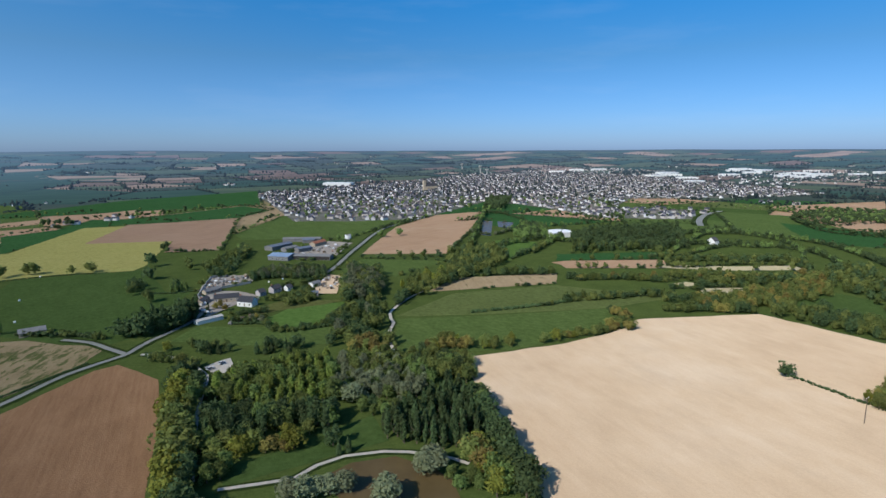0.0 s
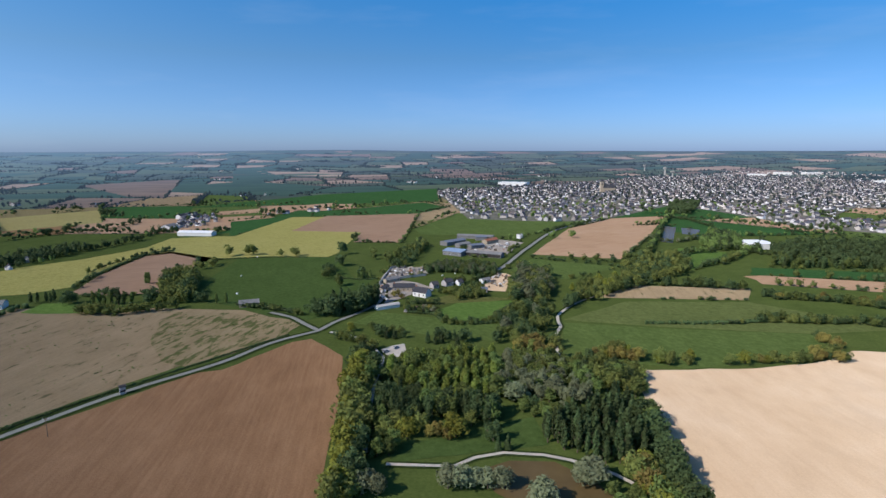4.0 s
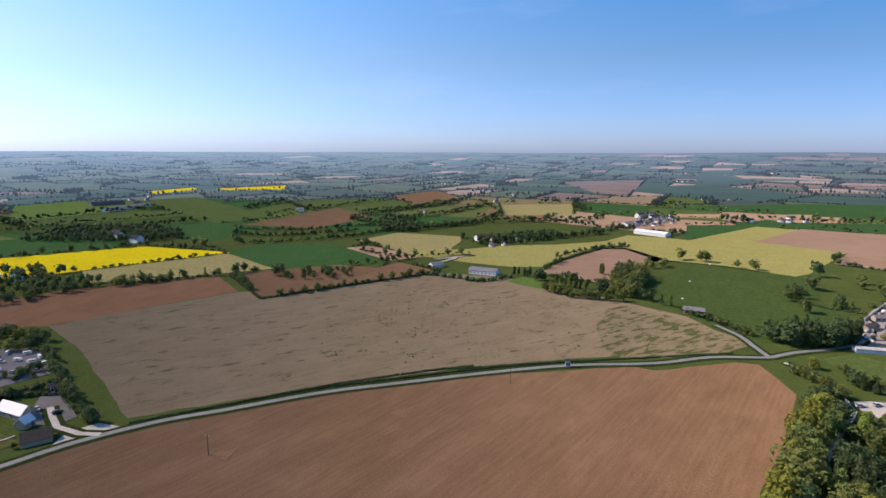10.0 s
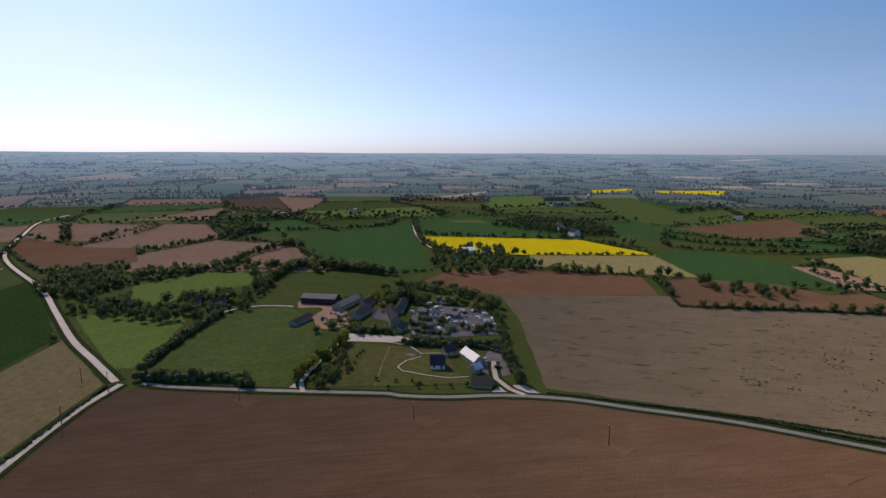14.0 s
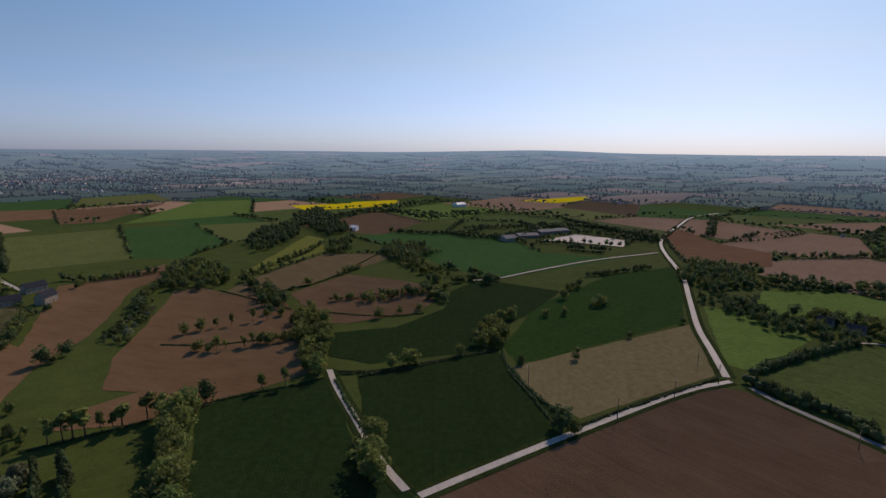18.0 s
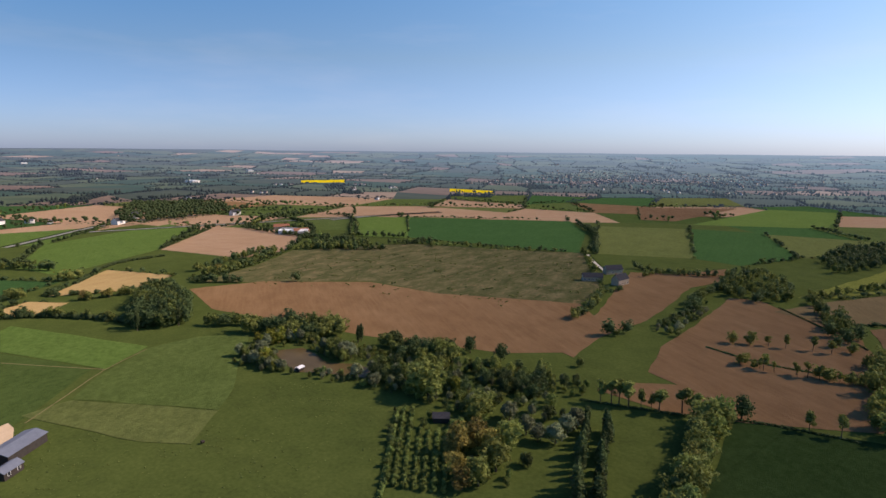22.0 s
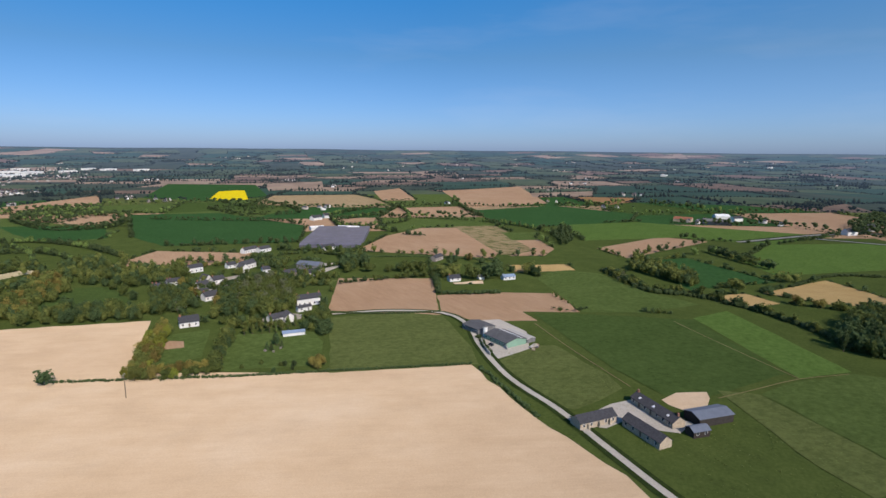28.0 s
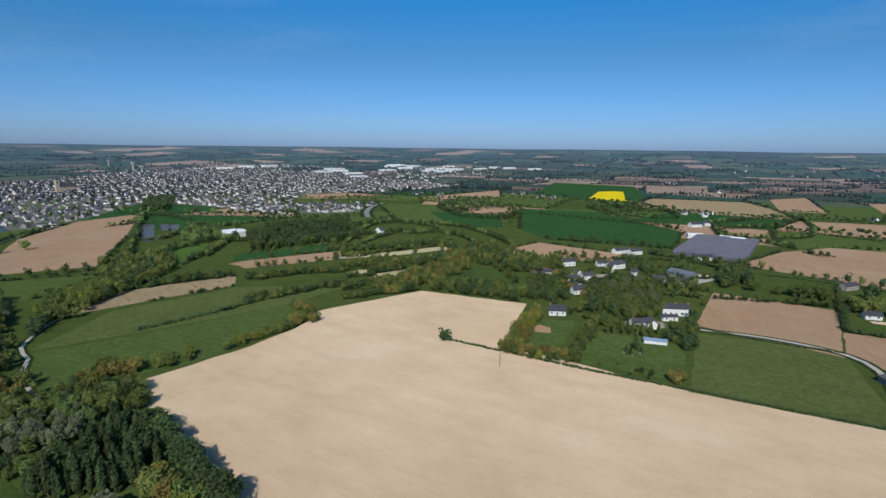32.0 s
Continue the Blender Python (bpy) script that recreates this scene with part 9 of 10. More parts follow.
trees("dark", 6, pts=[(-306.9, -143.5), (-292.1, -165.4)])
trees("oak", 6, pts=[(-311.7, -151), (-304, -144.8)])
row("lime lime aspen", 8, 2.8, group="young poplar row", pts=[(-220.2, -137.9), (-231, -138.1), (-245.4, -138.1), (-264.3, -139.5), (-282.9, -140.8)])
wood("willow oak rust green", 4.5, 3.6, fill=0.7, pts=[(-217.2, -128.3), (-234.5, -130.9), (-255.9, -134.3), (-267.3, -133.5), (-244.2, -121.1), (-225.6, -117), (-217.2, -122.4)])
trees("bush", 2.2, pts=[(-249.3, -122.4), (-252.6, -120.6), (-266.6, -124), (-261.5, -123.5), (-244.2, -118), (-240.5, -119.4), (-270.3, -123.9), (-239.3, -84.1), (-238.1, -79.6), (-235.7, -101.4), (-236.9, -91.6)])
row("dark green", 5, 3, pts=[(-358.9, -192.2), (-364.2, -183.4), (-372.5, -171.7)])
wood("oak lime rust oak", 7.5, 4, fill=0.9, pts=[(184.6, 225.4), (214, 246.4), (250.5, 269.5), (251, 262.1), (214.3, 232.3), (190.7, 215.7)])
row("oak lime rust green", 6.5, 3, pts=[(184, 223.7), (192.4, 207.5), (208.2, 189.7)])
row("oak rust green", 6, 3.4, pts=[(189.7, 225.7), (199.4, 210.5), (213.4, 196.2)])
wood("green oak dark green", 8.5, 4.5, pts=[(202.9, 192.1), (225.8, 207), (255.5, 225.9), (274.9, 235.1), (271.4, 228.1), (234.7, 204.5), (207.9, 187.8)])
row("pollard poplar", 7, 3, pts=[(255.6, 216.9), (263.9, 206.9), (273.9, 192.7)])
row("pollard green", 6, 4, pts=[(263.1, 222.5), (281.7, 200.6)])
trees("dark_poplar", 8, pts=[(249.9, 186.4), (249.4, 184.4)])
trees("conifer", 5, pts=[(241.9, 185.9), (242.2, 183.3), (247.9, 180.8)])
trees("dark", 8, pts=[(274.5, 170.5), (277.8, 170.3), (277, 173.7)])
trees("green", 3, pts=[(215.5, 181.3), (224.9, 164.9), (223.9, 176.2)])
trees("dark", 3.5, pts=[(227.3, 158.8), (225.8, 163.1)])
trees("rust", 6, pts=[(233.7, 147.4), (229.9, 146.8)])
trees("dark", 4, pts=[(230.6, 150)])
wood("green dark green oak", 8.5, 5.5, pts=[(311.5, 264.6), (347.6, 263.2), (343.1, 238.3), (314.5, 215.6), (296.8, 223.5), (287.5, 238.3)])
trees("oak", 9, pts=[(287.1, 260.9), (285.3, 254.8), (276.3, 253.1)])
trees("rust", 8, pts=[(304.7, 274.8), (300.1, 266)])
trees("green", 8, pts=[(298.8, 184.6), (307.7, 187.8), (314.1, 195.3), (300, 191.2)])
row("dark conifer", 5, 4, pts=[(274.9, 235.1), (287.5, 221)])
wood("green oak dark", 7, 6, pts=[(280.8, 192.5), (299.1, 188.9), (283.4, 176.3), (271.1, 184)])
row("pollard oak", 8, 10, pts=[(90.4, -339.4), (62.7, -353.8), (33.2, -365.1), (20.2, -375.8)])
row("pollard oak pollard", 8, 5.5, pts=[(74.7, -309.8), (55.3, -311.1), (32.3, -316.8), (10.4, -324.6)])
row("oak pollard", 7, 5, skip=0.4, pts=[(74.1, -311.8), (45.7, -314.8), (15.5, -322.1)])
row("oak pollard oak", 7.5, 6, pts=[(-25, -393.9), (-47.5, -395.5), (-79.4, -407.4)])
row("pollard oak", 7, 18, pts=[(-20.2, -347.3), (-39.4, -356.1), (-69.6, -368.6)])
row("oak dark", 8, 6, pts=[(-72.9, -386.9), (-84.6, -395.3), (-91.1, -384)])
wood("oak oak green", 9, 6, pts=[(-85, -284.6), (-94.6, -311.6), (-101.4, -326.1), (-113.9, -322.8), (-110.7, -301.6), (-101.2, -284)])
row("oak", 8, 7, pts=[(-26.9, -265.4), (-39.2, -268.4), (-53.9, -270.1)])
row("oak", 7, 9, pts=[(-65, -275.4), (-74.3, -277.5), (-81.5, -279.6)])
row("oak", 9, 11, pts=[(-104.4, -330.5), (-120.9, -333.8), (-131.6, -334.6)])
row("oak", 8, 12, pts=[(-138.5, -332.9), (-151.1, -335.9), (-164.2, -336.8)])
row("oak green", 8, 7, pts=[(-184.2, -349.5), (-194.5, -350.2), (-205.1, -353.3)])
wood("dark green oak", 8, 7, fill=0.8, pts=[(-190.2, -395.6), (-193.6, -385.8), (-210.8, -392.8), (-217.1, -417.7)])
hedge("dark", 1, 2, label="low bank between wheat fields", pts=[(-8.9, -264.2), (-38.6, -263.3), (-75, -274.5), (-100.1, -280.8)])
hedge("dark", 1, 1.6, label="low bank beside the mown field", pts=[(-99.1, -277.6), (-93.8, -249.5), (-93.6, -221.4), (-93.1, -194.6)])
trees("green", 5, pts=[(-102.3, -257.8), (-139, -267)])
wood("oak dark oak green", 10, 5.5, pts=[(535.2, 0.1), (511.6, -23.2), (481.3, -53.9), (520.4, -54.5), (556.7, -30.9), (578.1, -4.6)])
row("dark oak green", 9, 5, pts=[(675.6, -78.7), (625.5, -102.5), (586.1, -128.7)])
row("green dark", 6, 5, pts=[(700.1, -87.2), (646.4, -112.6), (607.2, -132.2)])
trees("oak", 10, wide=1.2, pts=[(535.5, -122), (533.2, -128.4), (536.7, -135.6), (495.4, -80.5), (491, -85.8), (646.8, -65.1)])
hedge("dark", 3.5, 5, label="thick uneven field hedge", pts=[(523.9, 23.4), (489.8, 5), (457.3, -15.8), (454, -46.1), (438.7, -70.9), (416.8, -93.5), (381.9, -115.3), (356, -120.7)])
row("dark green oak", 7, 6, pts=[(528.8, 23.5), (466.7, -12), (457.9, -46.5), (426.9, -86.7), (385, -116.2)])
wood("green willow dark", 4, 6, fill=0.7, pts=[(509.7, 22.9), (531.8, 4.9), (483.2, -12.6), (458.1, -3.2)])
row("rust oak rust", 8, 6, pts=[(458.9, -108.2), (453, -124.2), (449.8, -145.3)])
wood("dark dark green dark_poplar", 13, 5.5, pts=[(355.3, -114.6), (432.9, -148.3), (432.9, -166.4), (387, -163), (338.7, -139.4), (348.3, -125.5)])
row("dark green", 4, 5, skip=0.3, pts=[(394.8, -2.6), (395.4, -16.7), (398.4, -32.9)])
hedge("dark", 2.5, 3.5, label="dark hedge between fields", pts=[(515.8, -127.5), (576.9, -174.7), (589.4, -226.3)])
wood("oak green oak", 11, 7, pts=[(89.5, 692.1), (102.5, 661), (128.8, 669.1), (143.8, 765.1), (115.9, 809.9)])
wood("dark green", 11, 8, pts=[(76.3, 1037.1), (112.6, 1009.5), (127.5, 1131.5), (90.4, 1159)])
wood("oak green oak dark", 10, 6.5, pts=[(2.8, 458.4), (21, 473.5), (42.1, 494.3), (65.9, 544.7), (66.2, 601.9), (40.7, 592.9), (5.8, 550.6)])
row("oak green dark", 9, 6, pts=[(-0.2, 579.1), (54, 605.7), (80.7, 644.2), (100.8, 650.6)])
row("green oak", 8, 6, pts=[(95.1, 578.3), (132.7, 657.3), (149.6, 679.2)])
row("oak dark green", 9, 6, pts=[(129.4, 677.3), (143.4, 657.3), (162.8, 650.5)])
row("dark green", 6, 7, pts=[(55, 967.5), (92.9, 968), (126.4, 877.2)])
row("green willow", 6, 6, pts=[(30.5, 748), (65.4, 711.5), (98, 759)])
row("green dark", 6, 8, pts=[(212.3, 861), (280.7, 831.9), (368.7, 814.9)])
row("oak green", 8, 8, pts=[(15.7, 855.3), (48.6, 874.5), (69.6, 921.3)])
trees("dark", 9, pts=[(-244.7, 424.6), (-242, 429.7), (-253.6, 438.5), (-249.6, 439.5)])
trees("poplar", 9, pts=[(-214.3, 422.9), (-211, 423.7), (-208.2, 426.5), (-203.9, 425.4)])
hedge("dark", 1.4, 2, label="low hedge across a pasture", pts=[(-231.8, 418.9), (-210.1, 419.7), (-197.8, 426.8)])
trees("green", 9, wide=1.2, pts=[(-237.3, 505.9), (-227.4, 514.2), (-217.5, 541.8), (-215.8, 562.7), (-213.9, 570.2)])
wood("green dark oak", 9, 6, pts=[(-220, 561.7), (-228.5, 613.3), (-212.7, 600.7), (-203.2, 551.8)])
wood("willow green dark", 5, 5, fill=0.7, pts=[(-137.7, 340.2), (-113.5, 340.5), (-118.6, 355.9), (-140, 356.7)])
wood("green dark oak", 7, 5, fill=0.8, pts=[(-111, 395.2), (-97.5, 395), (-105.1, 425.8), (-116.4, 423.2)])
row("green dark oak", 6, 4, pts=[(-136.4, 396.3), (-122.6, 396), (-111.5, 402.1)])
row("dark green", 6, 5, pts=[(-140.7, 423.5), (-116.9, 443.4), (-103.7, 473.3)])
clutter(30, pts=[(-159.3, 568.7), (-164.5, 611.8), (-120.8, 646.4), (-116.7, 607.4), (-135.3, 560.8)])
clutter(14, pts=[(-137.7, 340.2), (-116.8, 350.6), (-125.2, 363.1), (-140.9, 353.6)])
cars(CAR_PALE, "silver car parked in a farm yard", 15, pts=[(-129.2, 619.9), (-123.7, 633.2), (-138.6, 602.3)])
town(16, 0.75, green=0.5, pts=[(-600.3, 622.3), (-731.9, 778.8), (-677.7, 791.1), (-599.8, 705.7), (-578.7, 649.4)])
building("farm_shed", "long white farm shed beside barley", 14, 4, 2, WHITE_WALL, WHITE_SHEET, pts=[(-552, 573.8), (-506.8, 584.2)])
row("dark green oak", 7, 6, pts=[(-582.3, 548.9), (-591.6, 583.5), (-590.6, 613.9)])
town(18, 0.5, green=0.6, pts=[(-562.6, 320.9), (-583.8, 359.2), (-575.9, 419), (-541.1, 396.3), (-529.5, 330.1)])
wood("green oak willow green", 8, 4.8, pts=[(-56.3, 278.5), (-15.2, 282.9), (-13.2, 258.5), (-51, 253.5)])
wood("green oak green dark", 8.5, 4.8, pts=[(-15.3, 284.6), (15.3, 277.6), (15.7, 252.7), (-13.1, 257.2)])
row("green dark willow", 6, 4, pts=[(-48.3, 235.8), (-36.1, 226.6), (-23.4, 223.3), (-16.4, 228.6)])
row("dark green", 7, 4, pts=[(-258.8, -621.9), (-287.9, -610.7), (-303.2, -592.5)])
row("dark green", 8, 4, pts=[(-278.8, -578), (-302.5, -568.1), (-325.4, -558.7)])
row("dark dark green", 9, 4, pts=[(-386.4, -793.1), (-408.1, -706.4), (-428.9, -623.2)])
row("dark green", 8, 5, pts=[(-220.4, -647.8), (-286.2, -717.3), (-357.7, -748.2)])
tufts(420, 1.1, [(440.1, -190.7), (493.3, -318.6), (430.3, -429.1), (289.1, -536.1), (200.3, -383.9), (212, -323.6), (275.1, -288.4), (369.6, -261.7)])
tufts(260, 0.7, [(-398.2, 104.1), (-387.2, 201.8), (-317.4, 279.6), (-215.2, 288.1), (-204.5, 239.8), (-245.3, 124.3), (-264.7, 64.9)])
tufts(200, 0.42, [(-360.6, -49.6), (-417.1, 56.4), (-419.3, 222.4), (-368.6, 255.5), (-246.5, 175.8), (-252.7, 62.4), (-250.9, -18.1)])

row("dark green", 7, 3.5, pts=[(-149.9, 299.9), (-142.3, 298.4), (-133.3, 297.0), (-124.2, 299.4)])
row("conifer dark conifer dark", 8, 2.8, pts=[(-105.1, 294.8), (-98.2, 297.0), (-83.1, 296.0)])
row("oak rust green", 4, 3, pts=[(-145.7, 349.4), (-135.2, 347.4), (-124.7, 350.5), (-120.6, 356.0)])
row("green oak dark", 6, 3.5, pts=[(-122.9, 396.8), (-108.4, 391.2), (-97.2, 398.1)])
trees("rust", 5, pts=[(-160.6, 376.2), (-159.6, 382.3), (-152.7, 372.3)])
trees("green", 5, pts=[(-143.9, 360.1), (-131.9, 404.6), (-121.0, 408.6), (-117.6, 417.4)])
wood("dark green willow dark", 7, 4.5, pts=[(-168.1, 494.6), (-111.9, 507.4), (-103.2, 478.7), (-122.8, 464.4), (-158.0, 467.0)])
field("meadow", GRASS_OLIVE, 4, "sun-dried strip of grass by the hamlet garden", [(-134.9, 374.7), (-122.0, 393.6), (-71.5, 399.5), (-86.0, 386.2), (-115.3, 371.4), (-126.4, 355.7)])
hedge("dark", 2, 3, label="thick dark hedge beside a farm yard", pts=[(303.5, 82.1), (292.1, 76.3), (282.2, 69.8)])
field("sand_strip", SOIL_LIGHT, 3, "sandy end of a straw-coloured field", [(667.1, 135.5), (682.8, 110.2), (623.7, 82.3), (578.6, 85.6), (563.3, 121.9), (604.4, 101.3)])
tufts(150, 0.45, [(304.8, 180.3), (336.6, 118.4), (288.4, 82.6), (266.8, 71.5), (229.1, 137.1)])
tufts(130, 0.45, [(277.9, 59.7), (338.6, 53.5), (310.3, 27.5), (259.3, 0.5), (231.4, 18.3)])
wood("green green willow green", 9, 5, pts=[(347.9, 293.2), (379.4, 284.8), (373.0, 258.9), (328.9, 228.4), (306.6, 230.6), (308.2, 257.4)])
wood("green dark green", 8, 5, pts=[(308.6, 340.3), (330.6, 329.9), (303.7, 296.6), (282.6, 282.9), (268.3, 295.7)])
wood("dark dark green", 9, 5, pts=[(329.2, 294.9), (329.7, 279.8), (289.7, 245.3), (282.2, 249.9)])
trees("rust", 8, pts=[(300.2, 271.0), (310.8, 278.2)])
row("dark_poplar poplar dark_poplar", 6.5, 2.8, pts=[(264.1, 221.2), (275.0, 207.0), (286.1, 192.7), (288.9, 183.2)])
row("poplar dark green", 6, 3, pts=[(375.9, 299.3), (382.5, 284.0), (391.9, 272.6)])
row("poplar green", 6, 4, pts=[(398.3, 261.9), (402.3, 246.8), (407.0, 234.7)])
wood("dark green", 8, 5, pts=[(410.2, 321.0), (427.0, 303.4), (450.6, 318.0), (433.3, 335.4)])
wood("green oak green", 8, 5, pts=[(362.5, 399.8), (401.2, 399.0), (368.8, 360.3), (330.4, 362.4)])
row("oak green rust", 7, 5, pts=[(388.3, 382.7), (405.7, 369.7), (418.7, 348.5)])
row("green dark willow", 6, 4, pts=[(296.8, 308.4), (273.1, 273.6), (268.0, 253.3)])
row("green dark", 5, 4, pts=[(332.5, 319.1), (341.0, 304.8), (338.1, 290.9)])
field("meadow", GRASS_LIGHT, 4, "light green paddock in the village", [(348.6, 307.7), (378.9, 303.0), (392.8, 258.3), (402.3, 234.2), (385.2, 230.8), (373.1, 251.0), (343.4, 289.4)])
field("gravel_yard", GRAVEL_DARK, 4, "pale gravel yards between village houses", [(344.6, 330.5), (371.3, 328.8), (392.8, 320.6), (383.2, 309.0), (351.2, 311.3), (327.6, 308.5)])
field("gravel_yard", GRAVEL, 4, "pale concrete yard beside a blue-roofed barn", [(432.4, 284.3), (460.7, 279.4), (463.2, 264.6), (447.8, 258.9), (418.3, 259.7), (407.8, 268.1)])
field("gravel_yard", GRAVEL_DARK, 4, "pale gravel forecourt of a white house", [(284.2, 225.6), (302.9, 222.9), (306.4, 208.7), (298.6, 201.0), (278.8, 205.3)])
trees("green", 6, pts=[(279.2, 224.0), (290.9, 224.5), (300.5, 197.8), (269.8, 240.1)])
building("house", "white village house with slate roof", 6.5, 3.0, 2.4, WHITE_WALL, SLATE, stacks=1, pts=[(334.3, 347.8), (339.7, 342.7)])
building("house", "cream village house with slate roof", 6.5, 3.0, 2.4, WHITE_WALL, SLATE, stacks=1, pts=[(317.8, 343.7), (324.4, 340.3)])
building("house", "white village house among trees", 6.5, 3.0, 2.4, WHITE_WALL, SLATE, stacks=1, pts=[(400.4, 308.1), (405.6, 304.3)])
wood("oak green oak green", 8, 6, fill=0.7, pts=[(243.1, 577.5), (339.0, 704.1), (394.0, 693.2), (397.8, 610.1), (340.6, 519.3), (288.0, 519.2), (216.6, 508.5)])
row("oak green dark", 7, 5, pts=[(99.8, 464.9), (128.7, 460.2), (155.7, 457.6), (186.0, 447.6)])
wood("oak green", 7, 6, fill=0.5, pts=[(194.7, 469.6), (227.6, 486.1), (278.8, 467.7), (259.9, 442.1), (203.1, 441.0)])
wood("oak rust oak green", 8, 6, fill=0.8, pts=[(179.3, 387.0), (210.4, 403.3), (247.5, 412.9), (305.7, 453.6), (334.6, 470.6), (289.6, 400.0), (244.9, 370.4), (213.7, 366.2), (172.9, 364.0)])
row("rust oak green", 6, 4, pts=[(112.6, 363.3), (119.7, 349.0), (109.4, 330.5), (93.9, 317.3)])
row("green oak dark", 6, 4.5, pts=[(81.9, 389.0), (106.9, 393.3), (146.6, 404.5), (176.9, 409.2)])
row("lime oak green", 6, 5, pts=[(-10.4, 300.1), (4.2, 306.5), (17.1, 303.4), (36.3, 302.7)])
row("dark green oak dark", 11, 4.5, pts=[(309.8, -154.7), (292.3, -167.9), (277.1, -177.1), (260.4, -186.2)])
row("green willow lime green", 7, 4, pts=[(281.0, -155.0), (272.3, -166.3), (258.9, -179.3)])
row("green willow green", 9, 4, pts=[(246.6, -175.2), (230.6, -174.5), (222.6, -177.7)])
row("willow lime willow", 6.5, 3.2, pts=[(261.3, -137.2), (247.6, -139.4), (234.7, -142.3)])
row("willow green", 4, 3, pts=[(223.5, -150.5), (213.4, -157.0), (203.8, -163.3)])
trees("oak", 12, wide=1.2, pts=[(262.0, -193.3), (256.8, -195.7), (269.3, -197.3)])
row("green oak dark", 9.5, 5, pts=[(219.1, -193.1), (205.9, -200.0), (191.9, -208.5), (175.7, -209.2)])
row("dark green willow", 8, 4.5, pts=[(207.4, -176.3), (192.6, -170.9), (181.6, -177.6)])
trees("oak", 15, wide=1.3, pts=[(159.9, -170.2), (165.8, -171.6)])
trees("willow", 7, wide=1.1, pts=[(201.2, -162.6), (188.5, -164.8), (187.2, -161.5)])
tufts(420, 0.4, [(206.1, -2.0), (241.8, -48.0), (214.4, -93.6), (218.5, -144.0), (169.0, -151.0), (132.7, -111.2), (157.4, -48.9)])
tufts(160, 0.4, [(269.4, -42.2), (273.0, -60.5), (216.5, -99.6), (199.3, -80.7)])
tufts(120, 0.4, [(268.6, 60.5), (301.2, 49.9), (260.9, 0.8), (227.9, 18.3)])
row("oak green dark", 7.5, 4.5, pts=[(-402.1, -170.4), (-418.8, -149.1), (-407.9, -118.2), (-397.6, -89.1), (-379.7, -68.6)])
trees("green", 10, wide=1.1, pts=[(-371.3, -144.4), (-382.6, -138.8), (-361.1, -145.5), (-369.2, -123.7)])
hedge("dark", 2.6, 3, label="dark clipped hedge beside the campsite", pts=[(-307.2, -149.9), (-304.6, -135.7), (-304.1, -121.2)])
hedge("dark", 2.6, 3, label="dark clipped hedge below the campsite", pts=[(-299.8, -105.3), (-300.4, -81.2), (-292.0, -54.7)])
trees("dark", 6, pts=[(-323.0, -114.2), (-316.5, -103.1), (-330.6, -96.4), (-326.6, -80.8), (-322.2, -69.7), (-328.5, -63.1)])
trees("green", 6, pts=[(-302.1, -159.1), (-312.7, -159.0), (-349.4, -152.8), (-333.2, -127.1), (-347.8, -107.1), (-355.8, -93.7)])

# ---------------------------------------------------------------- hedgerows and farms of the far country
def free(x, y):
    return not any(bx0 < x < bx1 and by0 < y < by1 and inside(x, y, pts) for bx0, bx1, by0, by1, pts in FIELD_AREAS)


# hazy copies of crop and soil, the air's glow painted into their emission
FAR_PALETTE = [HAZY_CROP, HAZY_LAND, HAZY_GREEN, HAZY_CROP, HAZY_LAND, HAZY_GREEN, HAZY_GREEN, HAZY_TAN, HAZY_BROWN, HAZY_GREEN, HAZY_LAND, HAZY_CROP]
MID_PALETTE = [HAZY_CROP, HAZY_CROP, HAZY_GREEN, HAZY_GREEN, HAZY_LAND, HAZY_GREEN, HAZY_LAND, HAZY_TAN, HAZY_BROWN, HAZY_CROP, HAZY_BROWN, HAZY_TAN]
PALETTE = [WHEAT_DARK, WHEAT_DARK, GRASS_MID, GRASS_BRIGHT, GRASS_LIGHT, GRASS_MID,
           GRASS_DARK, SOIL_LIGHT, SOIL_RED, SOIL_LIGHT, STUBBLE, BARLEY_DRY]


def corner(i, j):
    """A corner of the far fields: a bent, uneven net."""
    rng = random.Random(i * 7919 + j * 104729)
    u, v = (i + rng.uniform(-0.3, 0.3)) * 150, (j + rng.uniform(-0.3, 0.3)) * 195
    x, y = u * math.cos(0.6) - v * math.sin(0.6), u * math.sin(0.6) + v * math.cos(0.6)
    return x + 110 * math.sin(y * 0.0016 + 1), y + 110 * math.sin(x * 0.0019)


def crop(i, j):
    """What grows in a field, and whether it is one with its neighbour."""
    rng = random.Random(i * 3571 + j * 8861 + 5)
    if rng.random() < 0.28 and i % 5:
        return crop(i - 1, j)[0], True
    return rng.randrange(len(PALETTE)), False


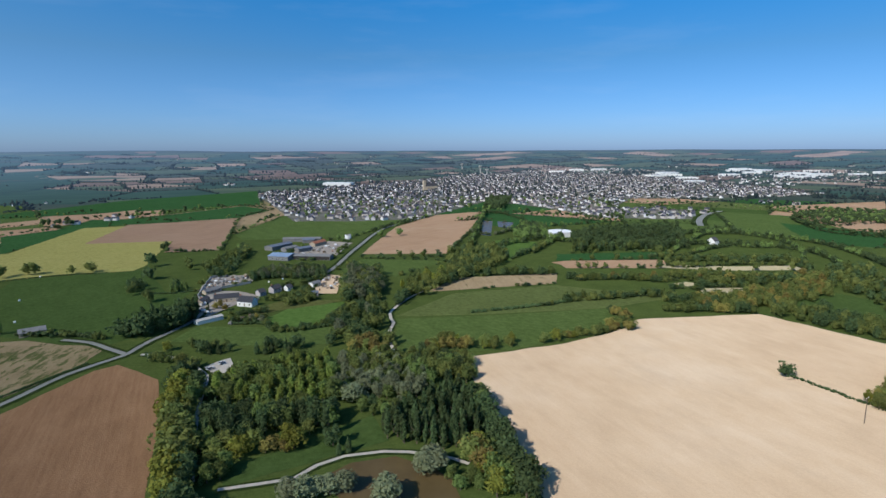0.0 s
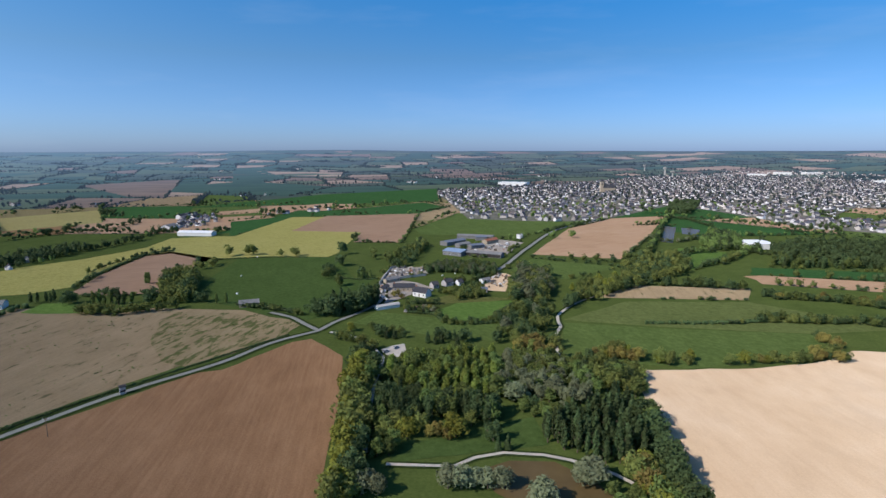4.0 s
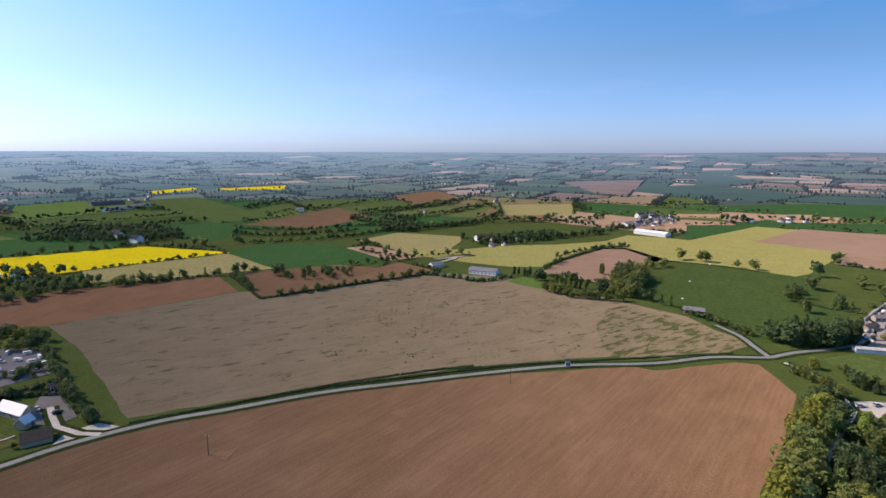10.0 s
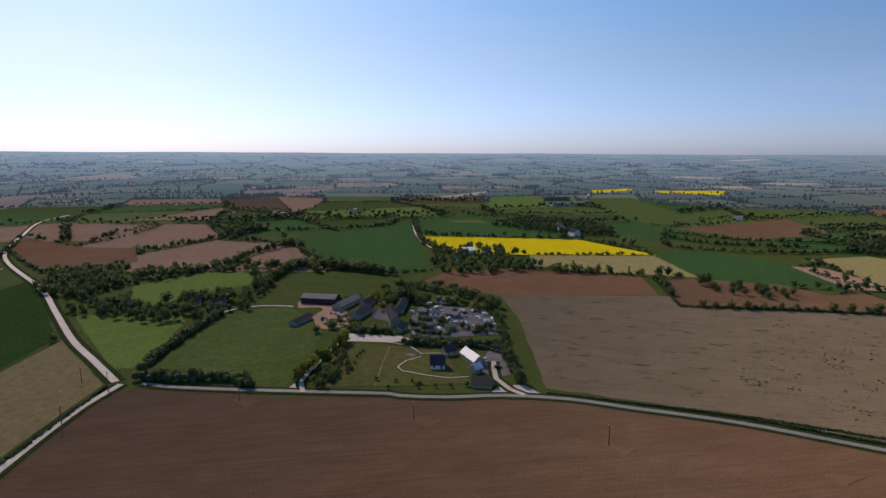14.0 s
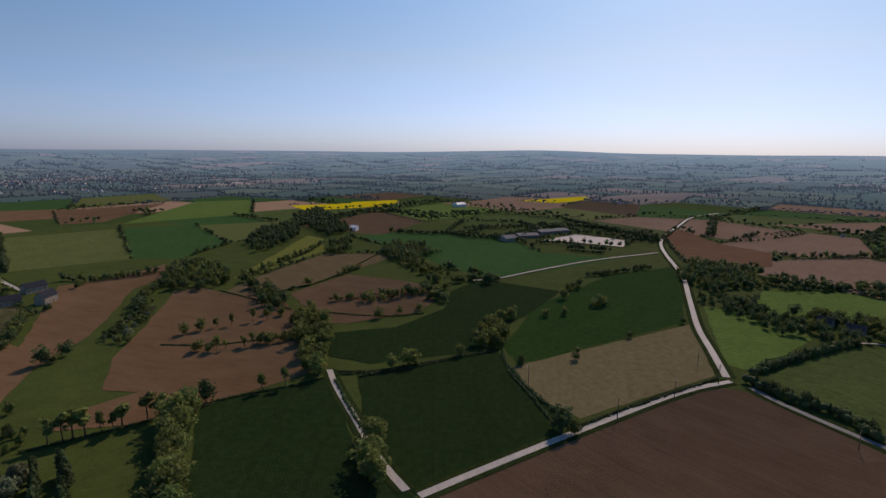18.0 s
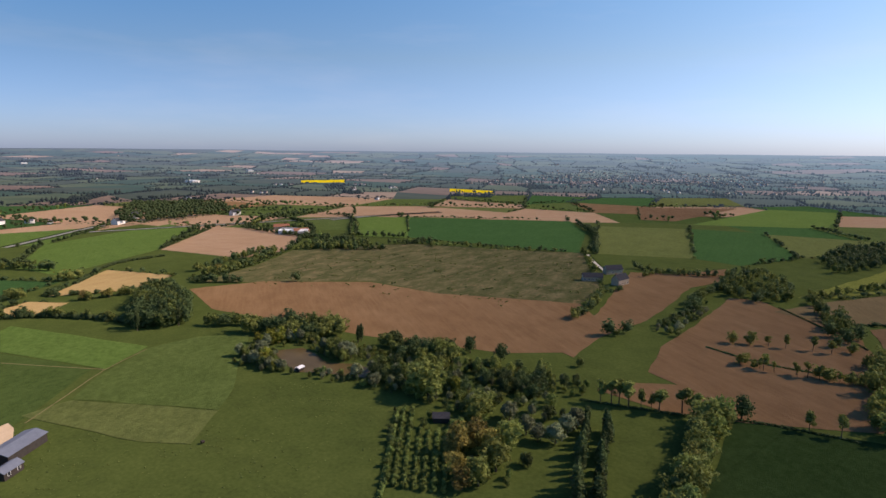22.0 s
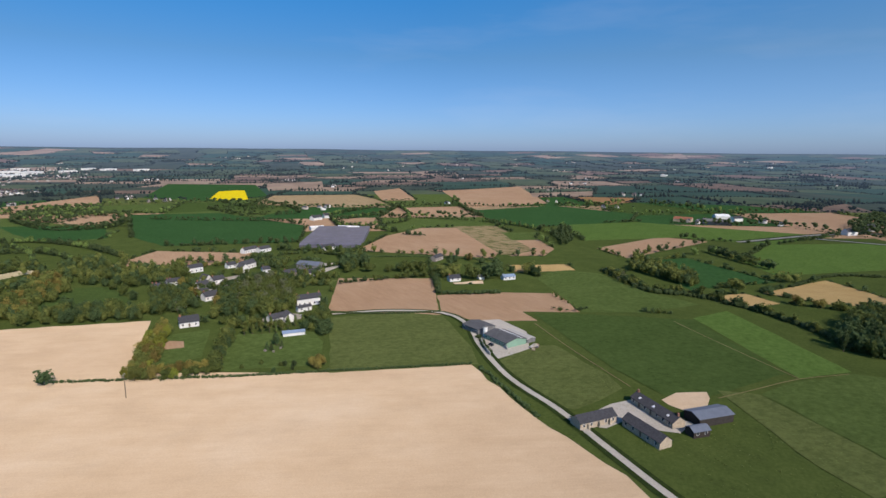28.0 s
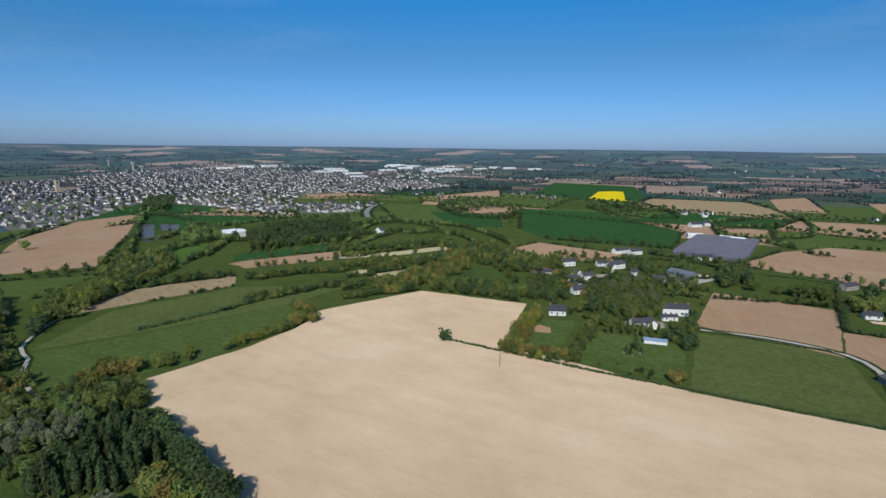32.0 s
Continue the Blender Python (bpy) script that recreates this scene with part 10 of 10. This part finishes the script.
def far_country():
    rng = random.Random(11)
    rim = Grove()
    cells = {}

    def hedge_row(a, b, kinds, tall, gap, deep=1, nearest=760):
        L = math.hypot(b[0] - a[0], b[1] - a[1])
        ra = math.hypot(*a)
        step = gap * (1.25 if ra > FAR else 0.7 if ra < 1500 else 1)
        for q in range(int(L / step)):
            if rng.random() < 0.07:
                continue
            for d in range(deep):
                s = (q + 0.5) * step / L
                px = a[0] + (b[0] - a[0]) * s + rng.uniform(-2, 2) - (b[1] - a[1]) / L * d * step
                py = a[1] + (b[1] - a[1]) * s + rng.uniform(-2, 2) + (b[0] - a[0]) / L * d * step
                pr = math.hypot(px, py)
                if pr > RIM - 380 or pr < nearest or not free(px, py):
                    continue
                up = tall * rng.choice((0.45, 0.6, 0.8, 1.0, 1.25) if pr < BACK else (0.3, 0.35, 0.45, 0.5, 0.6, 1.05))
                # beyond BACK the trees join the grove with haze painted as emission
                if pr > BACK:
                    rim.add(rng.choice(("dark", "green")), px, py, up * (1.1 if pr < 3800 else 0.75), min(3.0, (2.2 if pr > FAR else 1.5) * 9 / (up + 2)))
                else:
                    grow(rng.choice(kinds), px, py, up, wide=min(2.0, 1.2 * 9 / (up + 2)))

    styles = (("dark dark green", 9, 8), ("dark green oak", 8, 8), ("dark", 6, 6), ("dark green oak", 6, 7), ("dark green", 4, 6), ("dark oak green", 11, 12), ("dark", 10, 7))
    for i in range(-36, 37):
        for j in range(-28, 29):
            p = [corner(i, j), corner(i + 1, j), corner(i + 1, j + 1), corner(i, j + 1)]
            rs = [math.hypot(*q) for q in p]
            if max(rs) > RIM - 60 or min(rs) < 720:
                continue
            kind, joined = crop(i, j)
            back = min(rs) > BACK
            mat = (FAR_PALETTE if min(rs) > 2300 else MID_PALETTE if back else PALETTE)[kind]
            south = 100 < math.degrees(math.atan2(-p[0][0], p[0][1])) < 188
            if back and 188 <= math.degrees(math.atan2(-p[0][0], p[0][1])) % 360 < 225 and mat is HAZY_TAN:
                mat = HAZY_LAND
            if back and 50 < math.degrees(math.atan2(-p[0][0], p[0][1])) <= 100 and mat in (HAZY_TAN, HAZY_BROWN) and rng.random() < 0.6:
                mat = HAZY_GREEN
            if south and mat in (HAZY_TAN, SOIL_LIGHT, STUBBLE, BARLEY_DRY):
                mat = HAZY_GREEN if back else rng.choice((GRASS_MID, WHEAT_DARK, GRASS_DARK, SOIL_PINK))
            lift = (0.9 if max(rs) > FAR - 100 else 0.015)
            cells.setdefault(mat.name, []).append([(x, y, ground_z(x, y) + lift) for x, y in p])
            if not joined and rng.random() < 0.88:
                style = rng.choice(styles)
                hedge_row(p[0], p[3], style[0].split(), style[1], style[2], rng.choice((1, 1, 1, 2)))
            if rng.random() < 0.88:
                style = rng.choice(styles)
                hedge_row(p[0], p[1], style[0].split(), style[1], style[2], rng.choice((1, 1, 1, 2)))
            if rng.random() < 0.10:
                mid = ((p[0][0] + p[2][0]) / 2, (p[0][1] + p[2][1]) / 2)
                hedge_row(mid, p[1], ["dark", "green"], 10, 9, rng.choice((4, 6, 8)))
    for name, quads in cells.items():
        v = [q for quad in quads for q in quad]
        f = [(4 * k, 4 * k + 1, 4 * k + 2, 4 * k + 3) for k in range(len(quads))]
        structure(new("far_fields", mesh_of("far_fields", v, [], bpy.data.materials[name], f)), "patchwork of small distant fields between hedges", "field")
    # hedges round the larger fields far off
    for x0, x1, y0, y1, pts in list(FIELD_AREAS):
        if min(math.hypot(*q) for q in pts) < 400 or len(pts) > 14:
            continue
        cx, cy = sum(q[0] for q in pts) / len(pts), sum(q[1] for q in pts) / len(pts)
        for a, b in zip(pts, pts[1:] + pts[:1]):
            if rng.random() < 0.6 and math.hypot(b[0] - a[0], b[1] - a[1]) > 20:
                style = rng.choice(styles)
                hedge_row(((a[0] - cx) * 1.02 + cx, (a[1] - cy) * 1.02 + cy), ((b[0] - cx) * 1.02 + cx, (b[1] - cy) * 1.02 + cy), style[0].split(), style[1] * 0.75, style[2], nearest=430)
    for k in range(250):
        r = 900 + 3300 * rng.random() ** 0.9
        h = rng.uniform(0, 2 * math.pi)
        x, y = -r * math.sin(h), r * math.cos(h)
        if not free(x, y):
            continue
        turn = rng.uniform(0, 180)
        for q in range(rng.choice((1, 2, 3, 4, 5))):
            town_house(x + rng.uniform(-28, 28), y + rng.uniform(-28, 28), turn + rng.choice((0, 90)), False)
        for q in range(rng.randrange(8, 16)):
            px, py, up = x + rng.uniform(-48, 48), y + rng.uniform(-48, 48), rng.uniform(4, 9)
            if r > BACK:
                rim.add("dark", px, py, up, 1.5)
            elif free(px, py):
                grow(rng.choice(("dark", "green", "oak")), px, py, up)
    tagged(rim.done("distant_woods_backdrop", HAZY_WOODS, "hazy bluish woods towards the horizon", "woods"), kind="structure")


far_country()
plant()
TUFTS.done("weed_clumps", LEAF_GREEN, "low green weed clumps in stubble and rough grass", "weeds")
UNDER.done("hedge_undergrowth", LEAF_DARK, "dark bushy undergrowth of field hedges", "hedges")
QUARTER.done("distant_houses", "distant white houses with slate roofs")
